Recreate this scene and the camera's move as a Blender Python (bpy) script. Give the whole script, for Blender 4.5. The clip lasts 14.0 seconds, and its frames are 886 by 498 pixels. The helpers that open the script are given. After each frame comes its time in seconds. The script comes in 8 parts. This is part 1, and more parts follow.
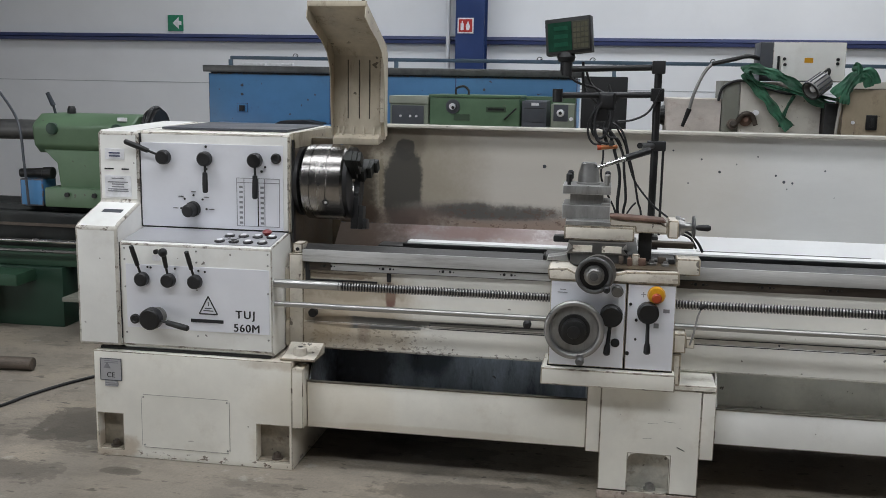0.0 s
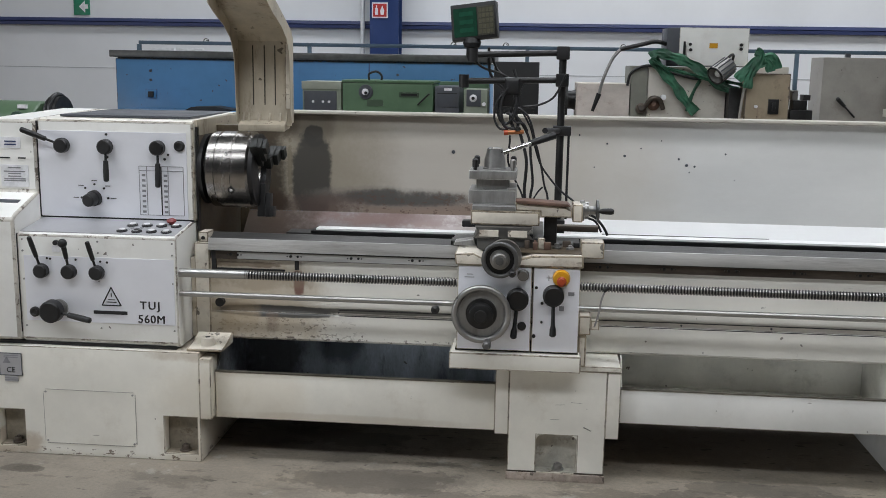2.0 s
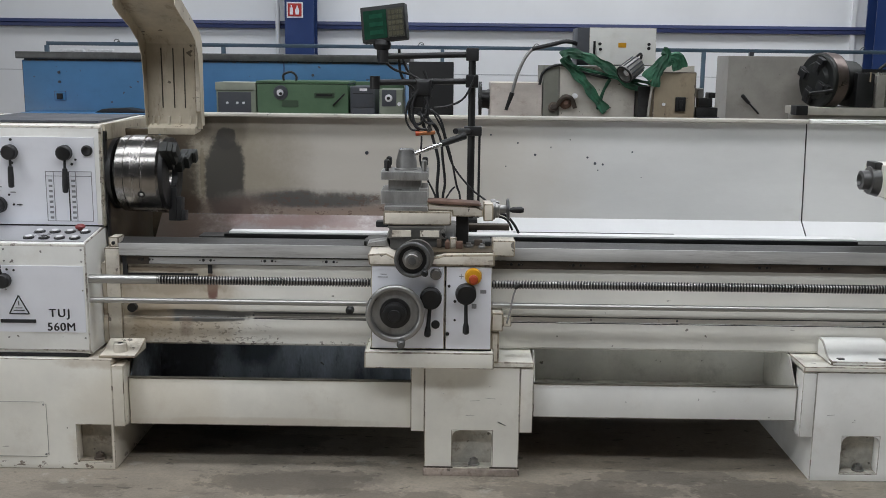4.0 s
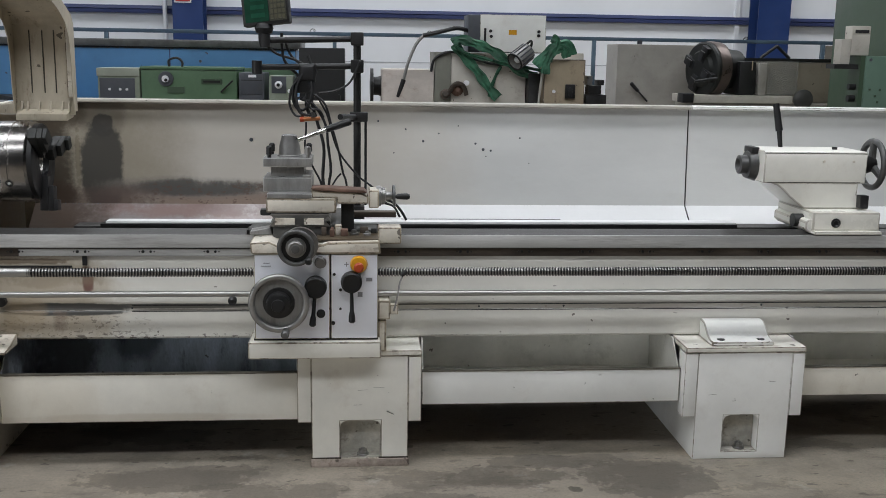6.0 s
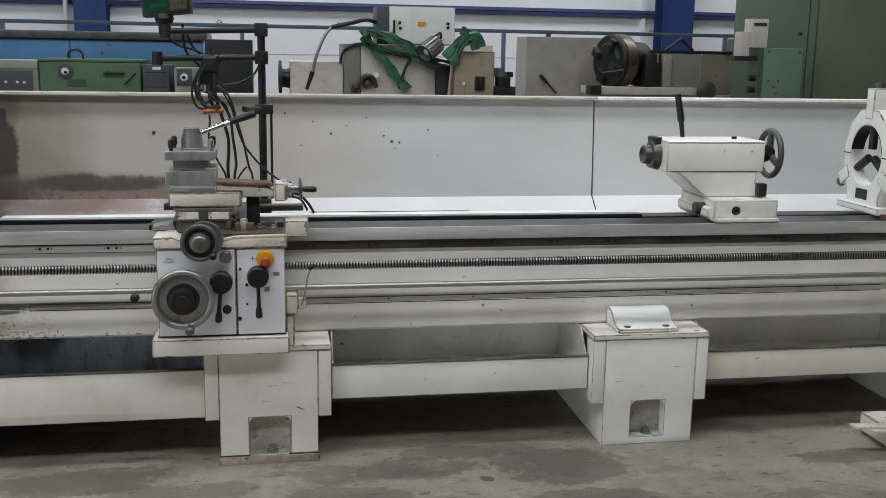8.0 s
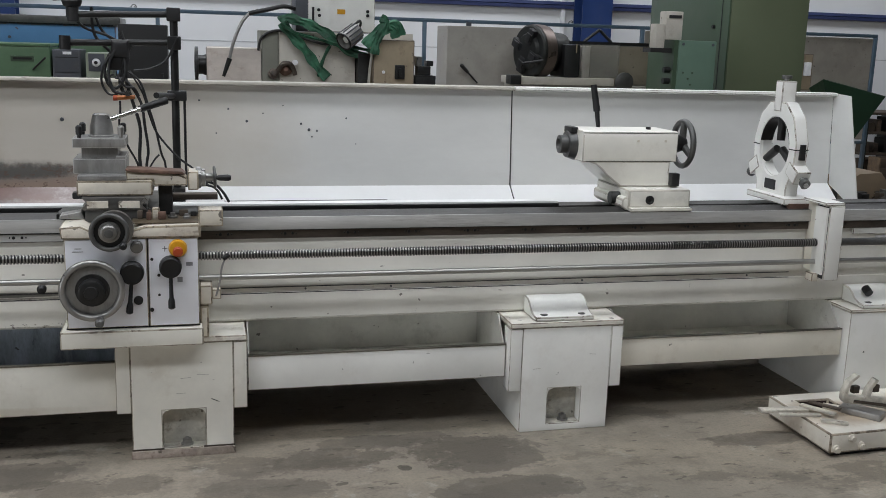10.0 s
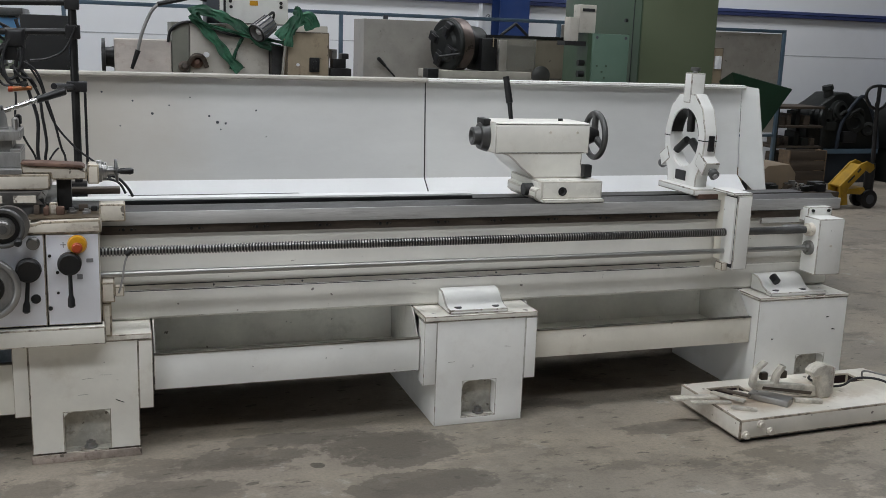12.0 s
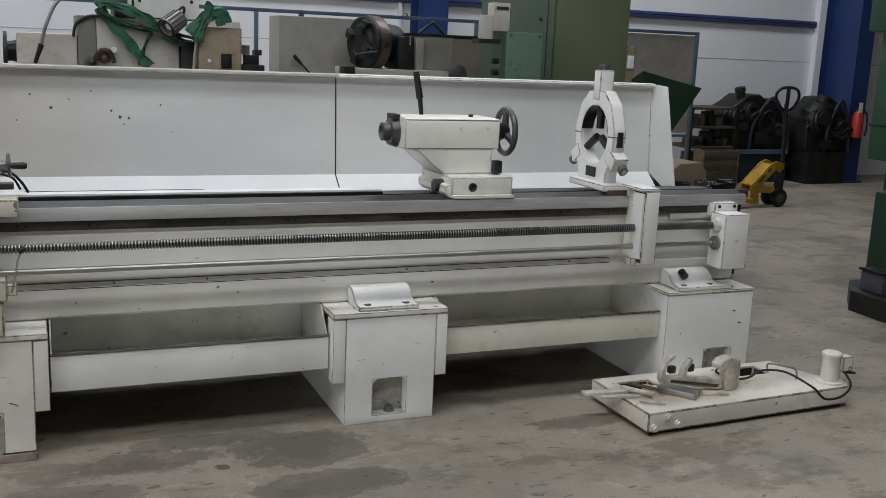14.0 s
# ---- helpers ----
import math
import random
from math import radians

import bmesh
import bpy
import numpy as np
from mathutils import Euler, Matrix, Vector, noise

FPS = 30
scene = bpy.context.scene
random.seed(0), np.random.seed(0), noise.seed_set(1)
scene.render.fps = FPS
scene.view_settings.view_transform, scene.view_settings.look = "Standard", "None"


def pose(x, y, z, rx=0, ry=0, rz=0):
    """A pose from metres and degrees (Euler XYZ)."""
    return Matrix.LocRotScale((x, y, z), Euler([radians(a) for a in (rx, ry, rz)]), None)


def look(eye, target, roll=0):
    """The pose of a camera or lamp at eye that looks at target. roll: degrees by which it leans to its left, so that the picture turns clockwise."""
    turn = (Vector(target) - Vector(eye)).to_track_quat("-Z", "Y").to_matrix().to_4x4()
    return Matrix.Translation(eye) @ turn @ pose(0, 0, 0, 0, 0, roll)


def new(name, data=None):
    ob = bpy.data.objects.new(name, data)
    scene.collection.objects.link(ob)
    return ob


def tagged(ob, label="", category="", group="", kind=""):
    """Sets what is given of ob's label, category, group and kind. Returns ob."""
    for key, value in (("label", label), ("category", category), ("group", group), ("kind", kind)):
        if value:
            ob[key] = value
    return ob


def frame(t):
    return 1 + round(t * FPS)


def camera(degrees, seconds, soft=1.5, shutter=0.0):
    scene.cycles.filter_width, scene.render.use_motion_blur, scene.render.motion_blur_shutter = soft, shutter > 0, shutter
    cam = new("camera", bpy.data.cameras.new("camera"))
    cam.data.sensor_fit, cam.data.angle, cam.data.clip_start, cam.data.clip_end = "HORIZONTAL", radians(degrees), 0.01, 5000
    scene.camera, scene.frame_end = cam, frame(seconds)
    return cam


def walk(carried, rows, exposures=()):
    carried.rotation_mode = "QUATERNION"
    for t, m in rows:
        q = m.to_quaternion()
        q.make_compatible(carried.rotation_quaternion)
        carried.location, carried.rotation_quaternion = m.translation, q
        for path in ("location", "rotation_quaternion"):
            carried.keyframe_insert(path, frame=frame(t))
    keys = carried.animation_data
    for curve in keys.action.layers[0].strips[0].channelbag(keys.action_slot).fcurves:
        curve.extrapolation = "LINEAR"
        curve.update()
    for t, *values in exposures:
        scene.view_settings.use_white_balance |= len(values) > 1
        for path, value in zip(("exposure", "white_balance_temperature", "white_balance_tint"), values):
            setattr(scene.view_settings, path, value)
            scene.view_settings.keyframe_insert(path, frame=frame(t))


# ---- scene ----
cam = camera(48.0, 14.0, soft=0.65)
PATH = [
    (0, (0.2214, -1.0607, 1.7401), (-0.1062, 0.8835, 1.4045), 0.99),
    (0.5, (0.2449, -1.0509, 1.7402), (-0.0397, 0.8981, 1.3935), 0.59),
    (1, (0.2585, -1.0532, 1.7417), (0.0205, 0.9007, 1.3872), 1.15),
    (1.5, (0.2768, -1.0560, 1.7448), (0.0717, 0.9010, 1.3867), 0.97),
    (2, (0.2914, -1.0527, 1.7455), (0.1160, 0.9064, 1.3830), 0.94),
    (4.5, (0.3608, -1.1011, 1.7657), (0.3806, 0.8652, 1.4003), 0.53),
    (5, (0.3841, -1.0902, 1.7638), (0.4464, 0.8745, 1.3949), 0.49),
    (5.5, (0.3986, -1.0769, 1.7586), (0.5080, 0.8850, 1.3859), 0.70),
    (6, (0.4140, -1.0502, 1.7454), (0.5855, 0.9054, 1.3627), 0.96),
    (6.5, (0.4184, -1.0421, 1.7420), (0.6171, 0.9083, 1.3461), 0.94),
    (7, (0.4313, -1.0370, 1.7389), (0.6699, 0.9088, 1.3428), 0.80),
    (7.5, (0.4415, -1.0403, 1.7381), (0.7254, 0.8997, 1.3437), 0.98),
    (8, (0.4532, -1.0404, 1.7375), (0.7891, 0.8917, 1.3446), 1.02),
    (10.5, (0.5034, -1.0335, 1.7335), (1.0245, 0.8524, 1.3190), 1.96),
    (11, (0.5260, -1.0135, 1.7239), (1.0877, 0.8606, 1.3092), 2.03),
    (11.5, (0.5316, -1.0107, 1.7174), (1.1267, 0.8538, 1.3056), 2.01),
    (12, (0.5516, -1.0082, 1.7138), (1.1792, 0.8452, 1.3007), 2.03),
    (12.5, (0.5709, -1.0014, 1.7025), (1.2326, 0.8405, 1.2906), 1.98),
    (13, (0.5955, -0.9968, 1.6944), (1.2974, 0.8287, 1.2765), 2.02),
    (13.5, (0.6124, -0.9962, 1.6913), (1.3475, 0.8167, 1.2755), 2.44),
    (14, (0.6355, -1.0020, 1.6835), (1.4015, 0.8009, 1.2801), 2.58),
]
walk(cam, [(t, look(eye, target, roll)) for t, eye, target, roll in PATH], [(0.0, -0.19), (2.0, -0.13), (5.0, -0.18), (8.0, -0.21), (11.0, -0.23), (12.5, -0.29), (14.0, -0.35)])

# ---- light: assumed roof lights and a side opening, all out of sight ----
world = bpy.data.worlds.new("sky")
scene.world = world
world.use_nodes = True
sky = world.node_tree.nodes.new("ShaderNodeTexSky")
sky.sky_type, sky.sun_disc, sky.sun_elevation, sky.sun_rotation = "NISHITA", False, radians(40), radians(200)
world.node_tree.links.new(sky.outputs[0], world.node_tree.nodes["Background"].inputs[0])
world.node_tree.nodes["Background"].inputs[1].default_value = 0.1

CEILING = 6.2
HALL = (-13.0, 17.0, -9.0, 10.55)
# Unseen strips; the last one is added to brighten the far wall.
ASSUMED_ROOF_LIGHTS = [(-1.3, 1.2, -7.5, 5.2), (2.2, 1.2, -6.0, 5.2), (8.3, 1.4, -4.2, 10.4)]   # y of the middle, width, from x, to x
SKY_RADIANCE = 8.6
SIDE_OPENING = (-7.5, -3.6, 0.0, 3.0)   # opening added in the unseen west wall for light from the left: y, y, z, z


def daylight(name, w, h, m):
    lamp = bpy.data.lights.new(name, "AREA")
    lamp.shape, lamp.size, lamp.size_y, lamp.energy, lamp.color = "RECTANGLE", w, h, SKY_RADIANCE * math.pi * w * h, (0.95, 0.985, 1.035)
    new(name, lamp).matrix_world = m


for y, w, x0, x1 in ASSUMED_ROOF_LIGHTS:
    daylight("roof_light_daylight", x1 - x0, w, pose((x0 + x1) / 2, y, CEILING + 0.10))
daylight("gate_daylight", SIDE_OPENING[1] - SIDE_OPENING[0], SIDE_OPENING[3] - SIDE_OPENING[2], pose(HALL[0] - 0.1, (SIDE_OPENING[0] + SIDE_OPENING[1]) / 2, (SIDE_OPENING[2] + SIDE_OPENING[3]) / 2, 90, 0, -90))


# ---- materials ----
def nodes_of(name):
    m = bpy.data.materials.new(name)
    m.use_nodes = True
    return m, m.node_tree.nodes, m.node_tree.links, m.node_tree.nodes["Principled BSDF"]


def rgb(c):
    return (*c, 1.0)


def noise_at(nt, vec, scale, detail=6.0, rough=0.6, stretch=None):
    if stretch:
        mp = nt.nodes.new("ShaderNodeMapping")
        mp.inputs["Scale"].default_value = stretch
        nt.links.new(vec, mp.inputs[0])
        vec = mp.outputs[0]
    n = nt.nodes.new("ShaderNodeTexNoise")
    n.inputs["Scale"].default_value, n.inputs["Detail"].default_value, n.inputs["Roughness"].default_value = scale, detail, rough
    nt.links.new(vec, n.inputs["Vector"])
    return n.outputs["Fac"]


def step_at(nt, value, lo, hi, out0=0.0, out1=1.0):
    n = nt.nodes.new("ShaderNodeMapRange")
    n.interpolation_type = "SMOOTHSTEP"
    for k, v in zip(("From Min", "From Max", "To Min", "To Max"), (lo, hi, out0, out1)):
        n.inputs[k].default_value = v
    nt.links.new(value, n.inputs["Value"])
    return n.outputs["Result"]


def maths(nt, op, a, b):
    n = nt.nodes.new("ShaderNodeMath")
    n.operation = op
    for k, v in enumerate((a, b)):
        if isinstance(v, (int, float)):
            n.inputs[k].default_value = v
        else:
            nt.links.new(v, n.inputs[k])
    return n.outputs[0]


def mixed(nt, fac, a, b, kind="MIX"):
    n = nt.nodes.new("ShaderNodeMix")
    n.data_type, n.blend_type = "RGBA", kind
    for k, v in ((0, fac), (6, a), (7, b)):
        if isinstance(v, (int, float)):
            n.inputs[k].default_value = v
        elif isinstance(v, tuple):
            n.inputs[k].default_value = rgb(v)
        else:
            nt.links.new(v, n.inputs[k])
    return n.outputs[2]


def blot(nt, co, cx, cz, rx, rz, ragged, soft=0.25, fine=14.0, axes="xz"):
    """A stain with a ragged outline round (cx, cz)."""
    sep = nt.nodes.new("ShaderNodeSeparateXYZ")
    nt.links.new(co, sep.inputs[0])
    a = maths(nt, "DIVIDE", maths(nt, "SUBTRACT", sep.outputs["xyz".index(axes[0])], cx), rx)
    b = maths(nt, "DIVIDE", maths(nt, "SUBTRACT", sep.outputs["xyz".index(axes[1])], cz), rz)
    d = maths(nt, "ADD", maths(nt, "POWER", maths(nt, "ABSOLUTE", a, 0), 2.6), maths(nt, "POWER", maths(nt, "ABSOLUTE", b, 0), 2.6))
    n = maths(nt, "ADD", maths(nt, "MULTIPLY", maths(nt, "SUBTRACT", noise_at(nt, co, fine * 0.45, 3.0, 0.5), 0.5), 2.6 * ragged),
              maths(nt, "MULTIPLY", maths(nt, "SUBTRACT", noise_at(nt, co, fine * 3.0, 6.0, 0.7), 0.5), 1.6 * ragged))
    return step_at(nt, maths(nt, "ADD", d, n), 1.0 - soft, 1.0 + soft, 1.0, 0.0)


def surface(name, base, rough=0.5, metal=0.0, vary=0.12, dirt=(0.16, 0.13, 0.10), dirty=0.25, scale=2.5, fine=60.0,
            bump=0.02, stretch=None, spots=0.0, stains=(), coat=0.0, rvary=0.12, edge=0.0):
    """Base colour, broad and fine variation, blotches of dirt, chips, and stains: (cx, cz, rx, rz, ragged, colour, strength, axes)."""
    m, nodes, links, bsdf = nodes_of(name)
    nt = m.node_tree
    co = nodes.new("ShaderNodeTexCoord").outputs["Object"]
    broad = noise_at(nt, co, scale, 7.0, 0.62, stretch)
    grain = noise_at(nt, co, fine, 4.0, 0.6, stretch)
    dark = tuple(c * (1.0 - 2.2 * vary) for c in base)
    light = tuple(min(1.0, c * (1.0 + 0.8 * vary)) for c in base)
    col = mixed(nt, step_at(nt, broad, 0.3, 0.7), dark, light)
    col = mixed(nt, maths(nt, "MULTIPLY", step_at(nt, grain, 0.35, 0.75), 0.35 * min(1.0, vary * 5)), col, dark)
    if dirty > 0:
        grime = step_at(nt, noise_at(nt, co, scale * 2.3 + 0.7, 9.0, 0.72, stretch), 0.52, 0.78)
        col = mixed(nt, maths(nt, "MULTIPLY", grime, dirty), col, dirt)
    if spots > 0:
        chip = step_at(nt, noise_at(nt, co, 23.0, 3.0, 0.5), 0.735 - 0.07 * spots, 0.76 - 0.07 * spots)
        col = mixed(nt, maths(nt, "MULTIPLY", chip, 0.8), col, (0.07, 0.055, 0.045))
        scuff = step_at(nt, noise_at(nt, co, 13.0, 3.0, 0.55, (0.55, 1.0, 2.8)), 0.75 - 0.05 * spots, 0.79 - 0.05 * spots)
        col = mixed(nt, maths(nt, "MULTIPLY", scuff, 0.5), col, (0.16, 0.13, 0.10))
        smear = step_at(nt, noise_at(nt, co, 4.5, 8.0, 0.78, (0.7, 1.0, 1.3)), 0.50, 0.75)
        col = mixed(nt, maths(nt, "MULTIPLY", smear, 0.22 * spots + 0.08), col, tuple(0.5 * (a + b) for a, b in zip(dirt, base)))
    for cx, cz, rx, rz, ragged, tint, strength, axes, *more in stains:
        where = blot(nt, co, cx, cz, rx, rz, ragged, more[0] if more else 0.5, more[1] if len(more) > 1 else 14.0, axes)
        if len(more) > 2:
            # broken up into specks of that many to the metre
            where = maths(nt, "MULTIPLY", where, step_at(nt, noise_at(nt, co, more[2], 5.0, 0.62, (0.8, 1.0, 1.3)), 0.56, 0.60))
        col = mixed(nt, maths(nt, "MULTIPLY", where, strength), col, tint)
    if edge > 0:
        # paint rubbed through: for the narrow faces along edges
        worn = step_at(nt, noise_at(nt, co, 15.0, 8.0, 0.75), 0.62 - 0.17 * edge, 0.67 - 0.17 * edge)
        col = mixed(nt, maths(nt, "MULTIPLY", worn, 0.85), col, (0.10, 0.075, 0.055))
    links.new(col, bsdf.inputs["Base Color"])
    bsdf.inputs["Metallic"].default_value = metal
    links.new(step_at(nt, broad, 0.25, 0.75, max(0.03, rough - rvary), min(1.0, rough + rvary)), bsdf.inputs["Roughness"])
    bsdf.inputs["Coat Weight"].default_value = coat
    if bump > 0:
        b = nodes.new("ShaderNodeBump")
        b.inputs["Strength"].default_value, b.inputs["Distance"].default_value = 0.6, bump * 0.05
        links.new(grain, b.inputs["Height"])
        links.new(b.outputs[0], bsdf.inputs["Normal"])
    return m


def plain(name, base, rough=0.5, metal=0.0, glow=0.0):
    m, nodes, links, bsdf = nodes_of(name)
    nt = m.node_tree
    co = nodes.new("ShaderNodeTexCoord").outputs["Object"]
    n = step_at(nt, noise_at(nt, co, 30.0, 4.0), 0.3, 0.7)
    links.new(mixed(nt, n, tuple(c * 0.86 for c in base), tuple(min(1, c * 1.08) for c in base)), bsdf.inputs["Base Color"])
    bsdf.inputs["Roughness"].default_value, bsdf.inputs["Metallic"].default_value = rough, metal
    if glow > 0:
        bsdf.inputs["Emission Color"].default_value, bsdf.inputs["Emission Strength"].default_value = rgb(base), glow
    return m


GRIME, RUST = (0.10, 0.085, 0.07), (0.16, 0.075, 0.04)
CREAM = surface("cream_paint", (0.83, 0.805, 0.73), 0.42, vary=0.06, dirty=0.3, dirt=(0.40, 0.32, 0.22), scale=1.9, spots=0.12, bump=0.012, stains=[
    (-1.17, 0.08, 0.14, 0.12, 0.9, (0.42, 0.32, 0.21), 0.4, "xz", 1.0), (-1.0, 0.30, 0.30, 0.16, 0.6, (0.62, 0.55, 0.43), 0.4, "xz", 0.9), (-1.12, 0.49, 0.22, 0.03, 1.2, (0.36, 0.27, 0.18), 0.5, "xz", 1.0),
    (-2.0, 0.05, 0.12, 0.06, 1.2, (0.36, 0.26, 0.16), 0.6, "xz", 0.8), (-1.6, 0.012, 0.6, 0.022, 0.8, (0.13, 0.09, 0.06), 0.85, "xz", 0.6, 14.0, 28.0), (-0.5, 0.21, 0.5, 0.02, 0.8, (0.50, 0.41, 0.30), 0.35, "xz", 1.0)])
OLD_CREAM = surface("yellowed_cream_paint", (0.72, 0.67, 0.58), 0.45, vary=0.09, dirty=0.85, dirt=(0.22, 0.15, 0.10), scale=6.0, spots=1.15)
WHITE_PAINT = surface("white_paint", (0.85, 0.845, 0.81), 0.40, vary=0.05, dirty=0.22, dirt=(0.42, 0.36, 0.28), scale=1.8, spots=0.12, bump=0.012)
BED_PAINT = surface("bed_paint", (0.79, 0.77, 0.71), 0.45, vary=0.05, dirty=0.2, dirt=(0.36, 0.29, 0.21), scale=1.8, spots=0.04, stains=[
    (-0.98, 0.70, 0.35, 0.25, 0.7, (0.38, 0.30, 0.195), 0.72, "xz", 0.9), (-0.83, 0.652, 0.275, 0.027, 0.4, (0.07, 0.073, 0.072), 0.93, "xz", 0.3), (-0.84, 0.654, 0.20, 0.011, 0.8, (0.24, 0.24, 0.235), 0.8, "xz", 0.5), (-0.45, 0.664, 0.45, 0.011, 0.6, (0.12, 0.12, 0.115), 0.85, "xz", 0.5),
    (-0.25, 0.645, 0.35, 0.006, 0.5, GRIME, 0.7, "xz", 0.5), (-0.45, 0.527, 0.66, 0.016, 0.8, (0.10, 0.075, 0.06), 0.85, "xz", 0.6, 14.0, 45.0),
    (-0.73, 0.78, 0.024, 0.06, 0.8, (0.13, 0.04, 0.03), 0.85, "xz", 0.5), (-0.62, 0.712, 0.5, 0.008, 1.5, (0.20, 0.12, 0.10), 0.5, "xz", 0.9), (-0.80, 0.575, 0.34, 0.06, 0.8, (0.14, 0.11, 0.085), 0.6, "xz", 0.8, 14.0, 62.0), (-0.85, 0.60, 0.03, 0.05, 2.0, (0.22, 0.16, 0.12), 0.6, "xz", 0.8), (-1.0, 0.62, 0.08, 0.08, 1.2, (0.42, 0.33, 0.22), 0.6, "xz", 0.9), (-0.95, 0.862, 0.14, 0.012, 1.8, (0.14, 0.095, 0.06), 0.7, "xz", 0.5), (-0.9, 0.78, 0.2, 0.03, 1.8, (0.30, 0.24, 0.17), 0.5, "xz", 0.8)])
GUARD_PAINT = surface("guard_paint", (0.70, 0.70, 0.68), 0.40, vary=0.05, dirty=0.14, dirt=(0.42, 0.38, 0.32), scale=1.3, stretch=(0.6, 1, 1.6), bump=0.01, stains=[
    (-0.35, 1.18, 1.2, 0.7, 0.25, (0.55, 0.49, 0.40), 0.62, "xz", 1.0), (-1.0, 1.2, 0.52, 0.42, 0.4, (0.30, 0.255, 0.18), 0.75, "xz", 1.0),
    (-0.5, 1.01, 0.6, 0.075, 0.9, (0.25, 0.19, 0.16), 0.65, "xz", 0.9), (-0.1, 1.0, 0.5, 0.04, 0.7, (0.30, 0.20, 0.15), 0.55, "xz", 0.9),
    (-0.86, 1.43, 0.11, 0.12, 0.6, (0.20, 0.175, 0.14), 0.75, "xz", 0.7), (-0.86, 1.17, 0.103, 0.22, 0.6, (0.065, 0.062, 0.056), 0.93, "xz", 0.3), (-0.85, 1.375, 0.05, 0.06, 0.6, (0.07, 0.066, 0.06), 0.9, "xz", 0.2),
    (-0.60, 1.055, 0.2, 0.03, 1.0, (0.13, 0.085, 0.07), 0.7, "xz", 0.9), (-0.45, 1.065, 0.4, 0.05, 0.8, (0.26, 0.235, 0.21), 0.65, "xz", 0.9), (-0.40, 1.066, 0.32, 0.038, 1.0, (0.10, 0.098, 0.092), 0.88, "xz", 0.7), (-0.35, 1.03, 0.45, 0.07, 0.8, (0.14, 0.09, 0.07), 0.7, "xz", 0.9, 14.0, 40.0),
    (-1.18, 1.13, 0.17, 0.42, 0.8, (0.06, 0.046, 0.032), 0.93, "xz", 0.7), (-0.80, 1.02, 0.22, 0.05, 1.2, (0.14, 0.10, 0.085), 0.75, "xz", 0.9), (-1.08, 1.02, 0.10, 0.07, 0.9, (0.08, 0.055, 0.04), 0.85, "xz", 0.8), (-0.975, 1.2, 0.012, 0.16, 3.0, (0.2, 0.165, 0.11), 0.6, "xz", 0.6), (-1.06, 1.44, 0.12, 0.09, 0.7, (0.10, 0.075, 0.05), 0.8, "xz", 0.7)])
# Whiter than the guard sheet: overhead light on the slope goes into the colour.
CHIP_PLATE = surface("light_whitened_chip_plate", (0.86, 0.86, 0.86), 0.32, vary=0.02, rvary=0.015, dirty=0.0, scale=2.0, stains=[
    (-0.3, 0.93, 0.75, 0.5, 0.5, (0.60, 0.54, 0.53), 0.6, "xz", 0.9), (-0.74, 0.93, 0.43, 0.5, 0.6, (0.19, 0.155, 0.15), 0.85, "xz", 0.9),
    (-0.45, 0.96, 0.4, 0.03, 1.6, (0.22, 0.12, 0.10), 0.6, "xz", 0.9), (-0.1, 0.92, 0.25, 0.03, 2.5, (0.40, 0.30, 0.28), 0.5, "xz", 0.9), (-1.3, 0.93, 0.45, 0.5, 0.6, (0.07, 0.045, 0.03), 0.95, "xz", 0.7)])
PAN_DARK = surface("oily_tray_inside", (0.50, 0.55, 0.61), 0.35, vary=0.25, dirty=0.95, dirt=(0.045, 0.05, 0.055), scale=2.3, stretch=(2.2, 1, 0.8), spots=0.3, stains=[
    (-0.95, 0.40, 0.16, 0.2, 0.9, (0.05, 0.045, 0.04), 0.85, "xz", 0.8), (-0.6, 0.45, 0.10, 0.12, 1.0, (0.07, 0.08, 0.09), 0.8, "xz", 0.8)])
# Dirt plus the bed's shade on the tray ends, both in the colour.
PAN_END = surface("shaded_dirty_tray_end", (0.62, 0.61, 0.56), 0.45, vary=0.1, dirty=0.7, dirt=(0.22, 0.20, 0.165), scale=4.0, spots=0.3)
TRAY_BEIGE = surface("yellowed_tray_paint", (0.75, 0.71, 0.62), 0.45, vary=0.06, dirty=0.45, dirt=(0.42, 0.34, 0.24), scale=2.2, spots=0.4)
PAN_GREY = surface("grey_tray_inside", (0.90, 0.89, 0.84), 0.4, vary=0.08, dirty=0.4, dirt=(0.30, 0.29, 0.25), scale=2.6, spots=0.15)
PANEL = surface("silver_panel", (0.82, 0.83, 0.88), 0.38, metal=0.1, vary=0.03, dirty=0.05, scale=2.0, bump=0.006)
PANEL_DIRTY = surface("used_silver_panel", (0.46, 0.46, 0.48), 0.36, metal=0.35, vary=0.06, dirty=0.25, dirt=(0.33, 0.3, 0.28), scale=5.0)
STEEL = surface("worn_steel", (0.27, 0.265, 0.255), 0.36, metal=0.8, vary=0.14, dirty=0.3, dirt=(0.14, 0.12, 0.10), scale=5.0)
BRIGHT = surface("bright_steel", (0.66, 0.65, 0.63), 0.2, metal=1.0, vary=0.08, dirty=0.12, scale=6.0, stretch=(1, 6, 6), bump=0.0)
DARK_STEEL = surface("oily_dark_steel", (0.036, 0.036, 0.036), 0.45, metal=0.4, vary=0.25, dirty=0.4, dirt=(0.05, 0.04, 0.035), scale=6.0)
RACK = surface("brown_oily_rack", (0.13, 0.105, 0.085), 0.45, metal=0.4, vary=0.3, dirty=0.5, dirt=(0.05, 0.04, 0.03), scale=4.0, stretch=(0.5, 3, 3))
